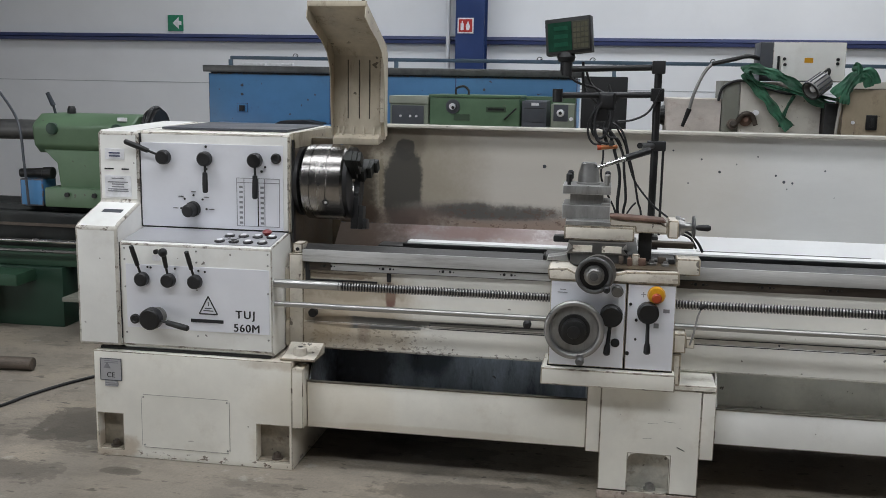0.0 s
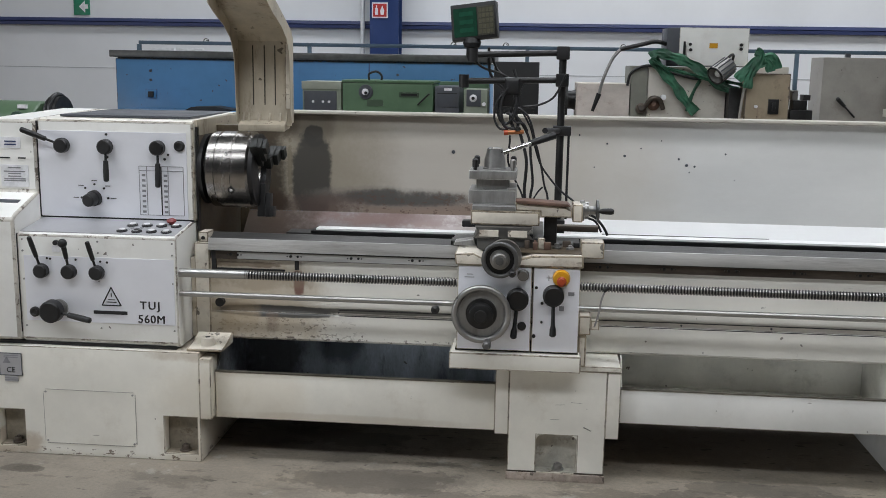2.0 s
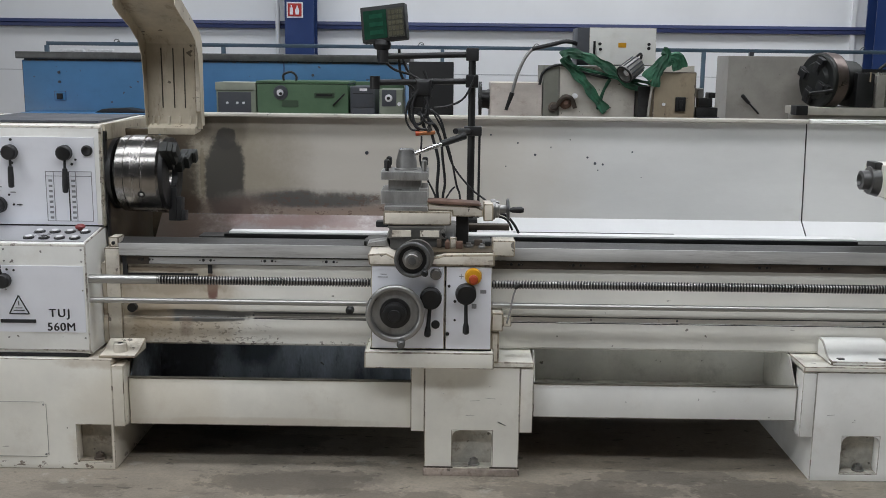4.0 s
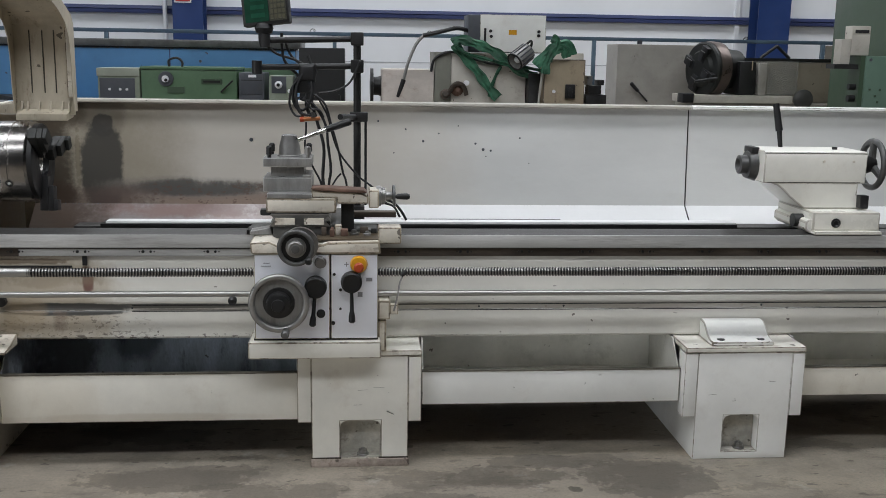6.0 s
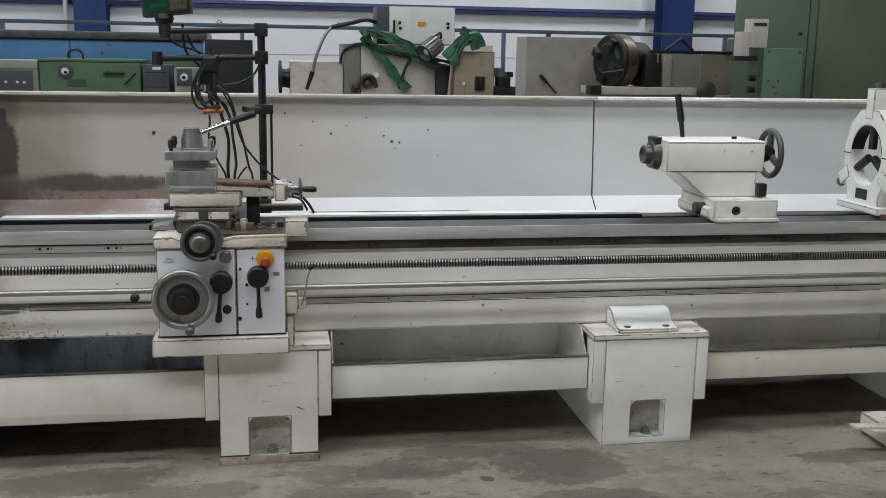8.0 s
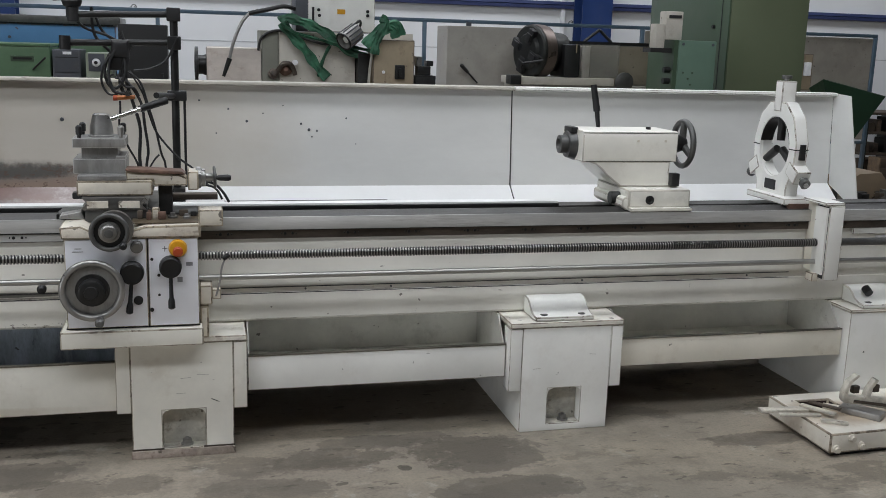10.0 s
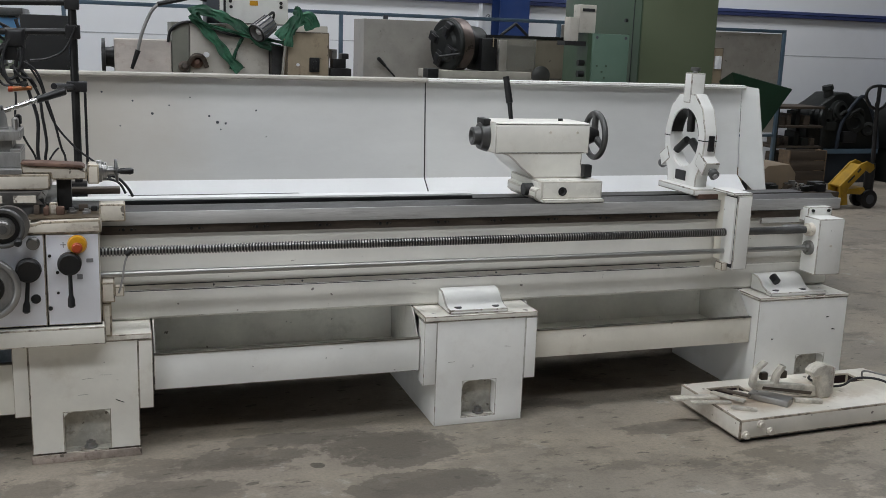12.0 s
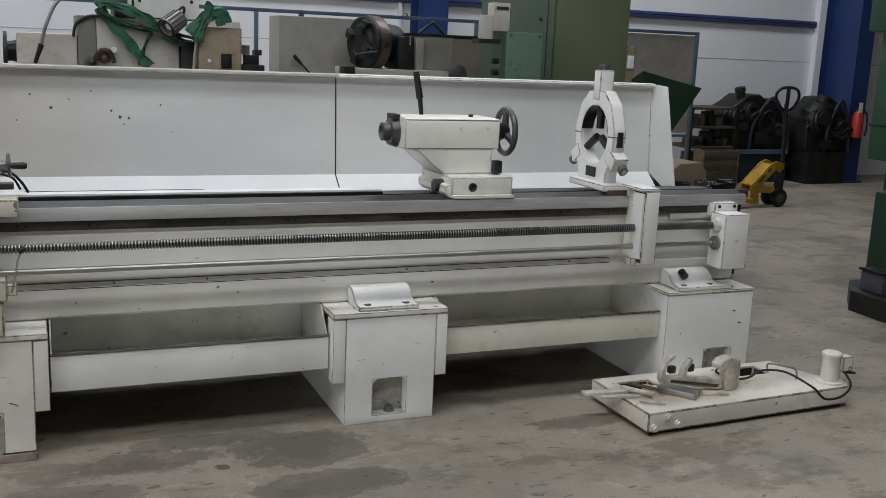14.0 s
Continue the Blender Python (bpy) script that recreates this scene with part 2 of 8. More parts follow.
TOOL_GREY = surface("grey_tool_steel", (0.34, 0.335, 0.325), 0.42, metal=0.45, vary=0.16, dirty=0.5, dirt=(0.08, 0.07, 0.06), scale=7.0, stretch=(2, 2, 0.6))
RUSTY = surface("rusty_steel", (0.20, 0.12, 0.09), 0.7, metal=0.2, vary=0.25, dirty=0.5, dirt=(0.10, 0.05, 0.03), scale=10.0)
BLACK = plain("black_plastic", (0.007, 0.007, 0.0075), 0.45)
BLACK_IRON = surface("blackened_iron", (0.020, 0.020, 0.021), 0.45, metal=0.2, vary=0.15, dirty=0.1, scale=12.0)
RUBBER = plain("black_cable_rubber", (0.010, 0.010, 0.011), 0.5)
RED = plain("red_plastic", (0.45, 0.035, 0.03), 0.35)
STOP_RED = plain("dull_red_button", (0.22, 0.03, 0.03), 0.35)
ORANGE = plain("orange_red_button", (0.40, 0.06, 0.017), 0.35)
# Yellow darkened to hold the shade the jack stands in.
JACK_YELLOW = surface("shaded_yellow_paint", (0.42, 0.245, 0.018), 0.45, vary=0.15, dirty=0.4, dirt=(0.16, 0.10, 0.03), scale=8.0)
YELLOW_PLATE = plain("yellow_plate", (0.62, 0.31, 0.015), 0.4)
INK = plain("black_ink", (0.02, 0.02, 0.022), 0.6)
GREY_INK = plain("grey_ink", (0.25, 0.25, 0.27), 0.6)
PAPER = plain("white_paper", (0.78, 0.78, 0.8), 0.6)
COPPER = plain("copper_brown", (0.42, 0.16, 0.06), 0.35, 0.5)
SCREEN = plain("green_screen", (0.012, 0.05, 0.03), 0.2)
DIGITS = plain("green_digit_window", (0.015, 0.075, 0.045), 0.2)
IRON = surface("dark_wheel_iron", (0.13, 0.13, 0.128), 0.42, metal=0.5, vary=0.15, dirty=0.2, scale=9.0)
# Matte white: the strip's bright reflection is put into its colour.
REFLECT_WHITE = surface("reflection_white", (0.93, 0.93, 0.92), 0.4, metal=0.0, vary=0.05, dirty=0.1, scale=4.0, bump=0.0)
SCREW = surface("screw_steel", (0.31, 0.305, 0.29), 0.32, metal=0.8, vary=0.1, dirty=0.25, dirt=(0.1, 0.09, 0.08), scale=3.0)
ROD = surface("drawn_bar_steel", (0.45, 0.445, 0.43), 0.37, metal=0.85, vary=0.04, dirty=0.06, dirt=(0.2, 0.18, 0.16), scale=4.0, bump=0.0, rvary=0.05)
# Oil-soaked brown that also darkens parts lying in shade.
OILY_SHADED = surface("oily_shaded_paint", (0.11, 0.085, 0.055), 0.4, vary=0.3, dirty=0.7, dirt=(0.035, 0.027, 0.02), scale=4.0)
RUST_STEEL = surface("brown_turned_steel", (0.17, 0.135, 0.12), 0.35, metal=0.7, vary=0.15, dirty=0.3, dirt=(0.1, 0.06, 0.04), scale=6.0)
WAY_TOP = surface("dark_way_top", (0.075, 0.072, 0.07), 0.5, metal=0.3, vary=0.2, dirty=0.4, dirt=(0.03, 0.028, 0.025), scale=2.5, stretch=(0.3, 5, 5))
WAY_FACE = surface("pale_way_face", (0.58, 0.575, 0.56), 0.45, metal=0.2, vary=0.16, dirty=0.6, dirt=(0.12, 0.095, 0.075), scale=2.0, stretch=(0.4, 5, 5))
KEYPAD = plain("keypad_film", (0.05, 0.05, 0.035), 0.4)
KEY_CAP = plain("keypad_key", (0.085, 0.08, 0.05), 0.35)
JOINT = plain("panel_joint", (0.45, 0.46, 0.48), 0.6)
GUARD_CREAM = surface("oil_stained_guard_paint", (0.53, 0.47, 0.365), 0.45, vary=0.12, dirty=0.95, dirt=(0.15, 0.10, 0.06), scale=5.0, stretch=(1, 1, 0.4), spots=0.8)
WALL = surface("white_wall_panel", (0.80, 0.81, 0.83), 0.5, vary=0.03, dirty=0.05, scale=0.6, bump=0.004)
BLUE = surface("blue_column_paint", (0.020, 0.046, 0.155), 0.4, vary=0.08, dirty=0.1, scale=2.0)
RAIL_BLUE = surface("navy_rail_paint", (0.045, 0.06, 0.155), 0.4, vary=0.08, dirty=0.1, scale=3.0)
FENCE_BLUE = surface("dull_blue_frame_paint", (0.085, 0.135, 0.185), 0.45, vary=0.1, dirty=0.2, scale=5.0)
MACHINE_BLUE = surface("sky_blue_machine_paint", (0.075, 0.225, 0.44), 0.42, vary=0.06, dirty=0.22, dirt=(0.05, 0.08, 0.13), scale=2.2, spots=0.5)
GREEN = surface("green_machine_paint", (0.085, 0.16, 0.085), 0.42, vary=0.1, dirty=0.25, dirt=(0.04, 0.06, 0.035), scale=2.5, spots=0.3)
LATHE_GREEN = surface("mint_green_machine_paint", (0.115, 0.19, 0.11), 0.42, vary=0.08, dirty=0.25, dirt=(0.05, 0.08, 0.05), scale=2.5, spots=0.3)
OLIVE = surface("olive_cabinet_paint", (0.125, 0.15, 0.09), 0.45, vary=0.05, dirty=0.1, scale=1.5)
CAB_GREEN = surface("dark_green_tone", (0.055, 0.09, 0.055), 0.45, vary=0.06, dirty=0.12, scale=1.5)
PANEL_GREEN = surface("grey_green_panel_paint", (0.125, 0.20, 0.152), 0.45, vary=0.05, dirty=0.1, scale=3.0)
DRILL_GREEN = surface("drill_green_paint", (0.018, 0.048, 0.03), 0.4, vary=0.1, dirty=0.25, dirt=(0.03, 0.04, 0.03), scale=3.0)
BEIGE = surface("stained_beige_paint", (0.34, 0.275, 0.19), 0.5, vary=0.10, dirty=0.75, dirt=(0.13, 0.085, 0.055), scale=4.5, stretch=(1, 1, 0.6), spots=0.5)
GREY_BEIGE = surface("grey_beige_sheet", (0.36, 0.34, 0.305), 0.5, vary=0.08, dirty=0.5, dirt=(0.18, 0.15, 0.12), scale=3.5, spots=0.3)
PALE_STAINED = surface("rust_stained_pale_paint", (0.58, 0.52, 0.47), 0.5, vary=0.10, dirty=0.7, dirt=(0.24, 0.13, 0.085), scale=3.5, stretch=(1, 1, 1.6), spots=0.5)
COVER_GREY = surface("stained_brown_grey_paint", (0.30, 0.265, 0.21), 0.5, vary=0.1, dirty=0.6, dirt=(0.13, 0.095, 0.065), scale=3.5, spots=0.5)
GREEN_GREY = surface("green_grey_box_paint", (0.235, 0.265, 0.205), 0.5, vary=0.08, dirty=0.4, dirt=(0.13, 0.13, 0.10), scale=3.5, spots=0.3)
GREEN_PALE = surface("pale_green_grey_paint", (0.36, 0.385, 0.32), 0.5, vary=0.08, dirty=0.4, dirt=(0.18, 0.17, 0.13), scale=3.5, spots=0.3)
PALE_GREY = surface("stained_pale_grey_paint", (0.56, 0.53, 0.47), 0.5, vary=0.08, dirty=0.55, dirt=(0.25, 0.20, 0.14), scale=3.0, spots=0.5)
SIDE_GREY = surface("dull_olive_grey", (0.20, 0.20, 0.165), 0.5, vary=0.1, dirty=0.4, dirt=(0.1, 0.09, 0.07), scale=3.0)
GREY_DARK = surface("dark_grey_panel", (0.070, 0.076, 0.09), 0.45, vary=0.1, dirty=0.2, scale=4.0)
STRAP = surface("green_strap_webbing", (0.04, 0.15, 0.085), 0.6, vary=0.3, dirty=0.7, scale=9.0, dirt=(0.02, 0.07, 0.04))
HEAP = surface("oily_machine_dark", (0.022, 0.024, 0.022), 0.5, metal=0.3, vary=0.3, dirty=0.4, dirt=(0.045, 0.035, 0.025), scale=4.0)
DUSK_BLUE = surface("oily_blue_frame_paint", (0.02, 0.028, 0.04), 0.5, vary=0.15, dirty=0.4, dirt=(0.03, 0.03, 0.03), scale=4.0)
CHUCK_STEEL = surface("oily_chuck_steel", (0.34, 0.325, 0.31), 0.25, metal=1.0, vary=0.10, rvary=0.05, dirty=0.4, dirt=(0.13, 0.10, 0.075), scale=5.0, stretch=(2.5, 1, 1), bump=0.0)
BAR_STEEL = surface("pale_grimy_bar", (0.68, 0.64, 0.56), 0.42, metal=0.1, vary=0.2, dirty=0.8, dirt=(0.14, 0.09, 0.06), scale=11.0)
MID_GREEN = surface("mid_green_machine_paint", (0.035, 0.085, 0.05), 0.42, vary=0.1, dirty=0.3, dirt=(0.03, 0.05, 0.03), scale=3.0)
OLD_BOARD = surface("dark_old_board", (0.075, 0.056, 0.04), 0.75, vary=0.2, dirty=0.4, dirt=(0.02, 0.016, 0.012), scale=4.0, stretch=(0.5, 4, 4))
TANK_PAINT = surface("oil_stained_white_paint", (0.78, 0.74, 0.66), 0.42, vary=0.08, dirty=0.5, dirt=(0.42, 0.36, 0.28), scale=2.5, spots=0.5, stains=[
    (3.33, 2.72, 0.17, 0.15, 0.9, (0.34, 0.24, 0.15), 0.7, "xy", 0.9, 9.0), (3.62, 2.72, 0.28, 0.12, 1.2, (0.42, 0.32, 0.21), 0.55, "xy", 0.9), (3.95, 2.80, 0.22, 0.14, 1.3, (0.50, 0.42, 0.31), 0.5, "xy", 0.9)])
# Near-black red for the inside of the tank openings.
TANK_HOLE = plain("dark_tank_opening", (0.016, 0.006, 0.006), 0.6)
WHEEL_STEEL = surface("dull_wheel_steel", (0.36, 0.355, 0.345), 0.34, metal=0.75, vary=0.12, dirty=0.35, dirt=(0.14, 0.13, 0.12), scale=7.0)
NICHE_DIRT = surface("filthy_niche_paint", (0.52, 0.50, 0.44), 0.6, vary=0.2, dirty=0.9, dirt=(0.09, 0.06, 0.035), scale=8.0, spots=0.8)
NICHE_DARK = surface("brown_oily_niche", (0.30, 0.26, 0.20), 0.6, vary=0.2, dirty=0.9, dirt=(0.07, 0.045, 0.025), scale=8.0, spots=0.8)
FOOT_RUST = surface("chipped_rusty_skid_paint", (0.44, 0.37, 0.32), 0.55, vary=0.2, dirty=1.0, dirt=(0.10, 0.04, 0.03), scale=14.0, spots=1.4)
TAIL_PAINT = surface("smooth_cream_casting_paint", (0.84, 0.82, 0.75), 0.36, vary=0.05, dirty=0.28, dirt=(0.45, 0.37, 0.26), scale=3.2, bump=0.02)
CAP_PAINT = surface("dirty_cap_paint", (0.80, 0.775, 0.70), 0.45, vary=0.08, dirty=0.85, dirt=(0.27, 0.19, 0.125), scale=4.0, spots=0.9)
DIRTY_ROLL = surface("grimy_rolled_edge_paint", (0.50, 0.47, 0.41), 0.45, vary=0.15, dirty=0.8, dirt=(0.20, 0.165, 0.125), scale=3.0, stretch=(0.6, 2, 2), spots=0.5)
DARK_LINE = surface("dark_line_paint", (0.11, 0.10, 0.08), 0.45, vary=0.3, dirty=0.6, dirt=(0.05, 0.04, 0.03), scale=6.0)
CARDBOARD = surface("cardboard", (0.24, 0.18, 0.12), 0.8, vary=0.08, dirty=0.2, scale=5.0)
WOOD = surface("old_wood", (0.14, 0.095, 0.058), 0.75, vary=0.2, dirty=0.3, scale=4.0, stretch=(0.5, 4, 4))
SIGN_GREEN = plain("exit_sign_green", (0.02, 0.22, 0.12), 0.4)
TARP = surface("dark_green_sheet", (0.008, 0.036, 0.017), 0.5, vary=0.12, dirty=0.2, dirt=(0.015, 0.04, 0.02), scale=3.0)
SMOKED, _n, _l, _b = nodes_of("clear_plastic")
_b.inputs["Base Color"].default_value, _b.inputs["Roughness"].default_value = rgb((0.75, 0.75, 0.72)), 0.15
_b.inputs["Transmission Weight"].default_value, _b.inputs["IOR"].default_value = 0.85, 1.2


def concrete():
    m, nodes, links, bsdf = nodes_of("worn_concrete")
    nt = m.node_tree
    co = nodes.new("ShaderNodeTexCoord").outputs["Object"]
    broad, mid, fine = noise_at(nt, co, 0.55, 8.0, 0.6), noise_at(nt, co, 3.2, 9.0, 0.7), noise_at(nt, co, 70.0, 5.0, 0.7)
    col = mixed(nt, step_at(nt, broad, 0.3, 0.7), (0.235, 0.205, 0.168), (0.352, 0.302, 0.242))
    tan = step_at(nt, noise_at(nt, co, 1.1, 7.0, 0.65, (1, 1.6, 1)), 0.47, 0.62)
    col = mixed(nt, maths(nt, "MULTIPLY", tan, 0.55), col, (0.385, 0.325, 0.25))
    col = mixed(nt, maths(nt, "MULTIPLY", step_at(nt, mid, 0.47, 0.62), 0.55), col, (0.165, 0.145, 0.12))
    col = mixed(nt, maths(nt, "MULTIPLY", step_at(nt, fine, 0.4, 0.7), 0.35), col, (0.14, 0.13, 0.115))
    damp = step_at(nt, maths(nt, "ADD", noise_at(nt, co, 1.25, 7.0, 0.7, (0.8, 1.6, 1)), maths(nt, "MULTIPLY", fine, 0.05)), 0.580, 0.625)
    col = mixed(nt, maths(nt, "MULTIPLY", damp, 0.5), col, (0.100, 0.086, 0.068))
    rub = step_at(nt, noise_at(nt, co, 2.6, 8.0, 0.75, (1, 3, 1)), 0.60, 0.70)
    col = mixed(nt, maths(nt, "MULTIPLY", rub, 0.45), col, (0.42, 0.385, 0.33))
    flecks = step_at(nt, noise_at(nt, co, 7.5, 6.0, 0.62, (0.55, 1.8, 1)), 0.60, 0.66)
    col = mixed(nt, maths(nt, "MULTIPLY", flecks, 0.42), col, (0.085, 0.074, 0.06))
    drips = step_at(nt, noise_at(nt, co, 17.0, 3.0, 0.5, (0.6, 1.2, 1)), 0.655, 0.69)
    col = mixed(nt, maths(nt, "MULTIPLY", drips, 0.65), col, (0.06, 0.052, 0.042))
    pale = step_at(nt, noise_at(nt, co, 5.0, 6.0, 0.7), 0.60, 0.68)
    col = mixed(nt, maths(nt, "MULTIPLY", pale, 0.4), col, (0.44, 0.42, 0.375))
    # dried puddles and oil spots
    for cx, cy, rx, ry, k in ((1.62, 2.82, 0.33, 0.17, 0.62), (1.70, 2.45, 0.30, 0.11, 0.62), (1.05, 2.86, 0.28, 0.10, 0.5), (1.31, 2.72, 0.035, 0.035, 0.85), (-0.35, 2.90, 0.40, 0.12, 0.5), (1.27, 3.0, 0.25, 0.08, 0.5),
                              (-2.37, 3.35, 0.19, 0.24, 0.7), (6.4, 6.05, 0.15, 0.09, 0.6), (0.05, 2.75, 0.3, 0.10, 0.45), (0.75, 2.6, 0.3, 0.10, 0.45), (-1.87, 2.84, 0.09, 0.04, 0.7), (-2.45, 2.75, 0.3, 0.14, 0.45), (2.95, 2.75, 0.22, 0.07, 0.5)):
        col = mixed(nt, maths(nt, "MULTIPLY", blot(nt, co, cx, cy, rx, ry, 1.7, 0.14, 6.0, "xy"), k), col, (0.092, 0.080, 0.064))
        col = mixed(nt, maths(nt, "MULTIPLY", blot(nt, co, cx + 0.1 * rx, cy, rx * 0.75, ry * 0.7, 2.4, 0.2, 11.0, "xy"), 0.45 * k), col, (0.07, 0.061, 0.05))
    links.new(col, bsdf.inputs["Base Color"])
    rough = step_at(nt, broad, 0.3, 0.7, 0.5, 0.72)
    links.new(maths(nt, "SUBTRACT", rough, maths(nt, "MULTIPLY", damp, 0.04)), bsdf.inputs["Roughness"])
    b = nodes.new("ShaderNodeBump")
    b.inputs["Strength"].default_value, b.inputs["Distance"].default_value = 0.5, 0.003
    links.new(fine, b.inputs["Height"])
    links.new(b.outputs[0], bsdf.inputs["Normal"])
    return m


CONCRETE = concrete()
# Chipped paint, darkened further so that edges read as outlines.
WORN_EDGE = {
    CAP_PAINT: surface("worn_cap_edge", (0.50, 0.44, 0.36), 0.5, vary=0.2, dirty=0.7, dirt=(0.16, 0.08, 0.055), scale=6.0, edge=0.7),
    TANK_PAINT: surface("worn_tank_edge", (0.42, 0.36, 0.28), 0.5, vary=0.2, dirty=0.7, dirt=(0.12, 0.085, 0.06), scale=6.0, edge=0.6),
    CREAM: surface("worn_cream_edge", (0.54, 0.49, 0.40), 0.5, vary=0.2, dirty=0.7, dirt=(0.17, 0.12, 0.08), scale=5.0, edge=0.55),
    WHITE_PAINT: surface("worn_white_edge", (0.60, 0.57, 0.51), 0.5, vary=0.2, dirty=0.6, dirt=(0.20, 0.15, 0.10), scale=5.0, edge=0.5),
    OLD_CREAM: surface("worn_yellowed_edge", (0.40, 0.34, 0.25), 0.5, vary=0.2, dirty=0.6, dirt=(0.14, 0.1, 0.065), scale=4.0, edge=0.6),
    TAIL_PAINT: surface("worn_casting_edge", (0.70, 0.66, 0.58), 0.45, vary=0.2, dirty=0.5, dirt=(0.24, 0.18, 0.12), scale=4.0, edge=0.2),
    BED_PAINT: surface("worn_bed_edge", (0.60, 0.57, 0.50), 0.5, vary=0.15, dirty=0.5, dirt=(0.2, 0.15, 0.1), scale=3.0, edge=0.45),
    BEIGE: surface("worn_beige_edge", (0.36, 0.31, 0.25), 0.5, vary=0.2, dirty=0.6, dirt=(0.12, 0.08, 0.05), scale=5.0, edge=1.2),
    MACHINE_BLUE: surface("worn_blue_edge", (0.06, 0.15, 0.33), 0.5, vary=0.2, dirty=0.4, dirt=(0.03, 0.04, 0.06), scale=4.0, edge=0.9),
    TOOL_GREY: surface("bright_tool_edge", (0.55, 0.55, 0.54), 0.35, metal=0.6, vary=0.15, dirty=0.2, scale=9.0),
}
HALL_GREY = surface("unseen_hall_grey", (0.06, 0.062, 0.064), 0.6, vary=0.05, dirty=0.1, scale=0.8)


# ---- mesh helpers ----
def box(bm, x0, x1, y0, y1, z0, z1, turn=0.0, about=None):
    """A box; turn: degrees about the upright through about (or its middle)."""
    vs = bmesh.ops.create_cube(bm, size=1.0)["verts"]
    for v in vs:
        v.co = Vector(((x0 + x1) / 2 + v.co.x * (x1 - x0), (y0 + y1) / 2 + v.co.y * (y1 - y0), (z0 + z1) / 2 + v.co.z * (z1 - z0)))
    if turn:
        c = Vector(about) if about else Vector(((x0 + x1) / 2, (y0 + y1) / 2, 0))
        bmesh.ops.rotate(bm, verts=vs, cent=c, matrix=Matrix.Rotation(radians(turn), 3, "Z"))
    return vs


def frame_on(direction):
    d = Vector(direction).normalized()
    return d.to_track_quat("Z", "Y").to_matrix()


def revolve(bm, origin, direction, profile, seg=24, close=True):
    """A turned body: profile of (distance along the axis, radius)."""
    rot, rings = frame_on(direction), []
    for d, r in profile:
        rings.append([bm.verts.new(Vector(origin) + rot @ Vector((r * math.cos(2 * math.pi * k / seg), r * math.sin(2 * math.pi * k / seg), d))) for k in range(seg)])
    for a, b in zip(rings, rings[1:]):
        for k in range(seg):
            bm.faces.new((a[k], a[(k + 1) % seg], b[(k + 1) % seg], b[k]))
    if close:
        bm.faces.new(rings[0][::-1])
        bm.faces.new(rings[-1])


def rod(bm, p0, p1, r, r1=None, seg=16):
    d = Vector(p1) - Vector(p0)
    revolve(bm, p0, d, [(0, r), (d.length, r if r1 is None else r1)], seg)


def ring(bm, centre, direction, big, small, seg=40, sec=10):
    rot, loops = frame_on(direction), []
    for k in range(seg):
        a = 2 * math.pi * k / seg
        loops.append([bm.verts.new(Vector(centre) + rot @ Vector(((big + small * math.cos(2 * math.pi * j / sec)) * math.cos(a),
                     (big + small * math.cos(2 * math.pi * j / sec)) * math.sin(a), small * math.sin(2 * math.pi * j / sec)))) for j in range(sec)])
    for k in range(seg):
        a, b = loops[k], loops[(k + 1) % seg]
        for j in range(sec):
            bm.faces.new((a[j], b[j], b[(j + 1) % sec], a[(j + 1) % sec]))


def tube(bm, points, r, seg=8, steps=8):
    """A round bar or cable along a smooth line through the points."""
    p = [Vector(q) for q in points]
    path = []
    for k in range(len(p) - 1):
        a, b, c, d = p[max(0, k - 1)], p[k], p[k + 1], p[min(len(p) - 1, k + 2)]
        for s in range(steps):
            u = s / steps
            path.append(0.5 * ((2 * b) + (c - a) * u + (2 * a - 5 * b + 4 * c - d) * u * u + (3 * b - a - 3 * c + d) * u ** 3))
    path.append(p[-1])
    rings = []
    for k, q in enumerate(path):
        d = path[min(k + 1, len(path) - 1)] - path[max(0, k - 1)]
        rot = frame_on(d if d.length > 1e-7 else (0, 0, 1))
        rings.append([bm.verts.new(q + rot @ Vector((r * math.cos(2 * math.pi * j / seg), r * math.sin(2 * math.pi * j / seg), 0))) for j in range(seg)])
    for a, b in zip(rings, rings[1:]):
        best = min(range(seg), key=lambda s: (a[0].co - b[s].co).length)
        for j in range(seg):
            bm.faces.new((a[j], a[(j + 1) % seg], b[(j + 1 + best) % seg], b[(j + best) % seg]))
    bm.faces.new(rings[0][::-1])
    bm.faces.new(rings[-1])


def prism(bm, outline, axis, a0, a1):
    """An outline of 2D points drawn out along an axis: 'x' takes (y, z), 'y' takes (x, z), 'z' takes (x, y)."""
    def at(p, a):
        return {"x": (a, p[0], p[1]), "y": (p[0], a, p[1]), "z": (p[0], p[1], a)}[axis]
    lo, hi = [bm.verts.new(at(p, a0)) for p in outline], [bm.verts.new(at(p, a1)) for p in outline]
    n = len(outline)
    for k in range(n):
        bm.faces.new((lo[k], lo[(k + 1) % n], hi[(k + 1) % n], hi[k]))
    bm.faces.new(lo[::-1])
    bm.faces.new(hi)
    return lo + hi


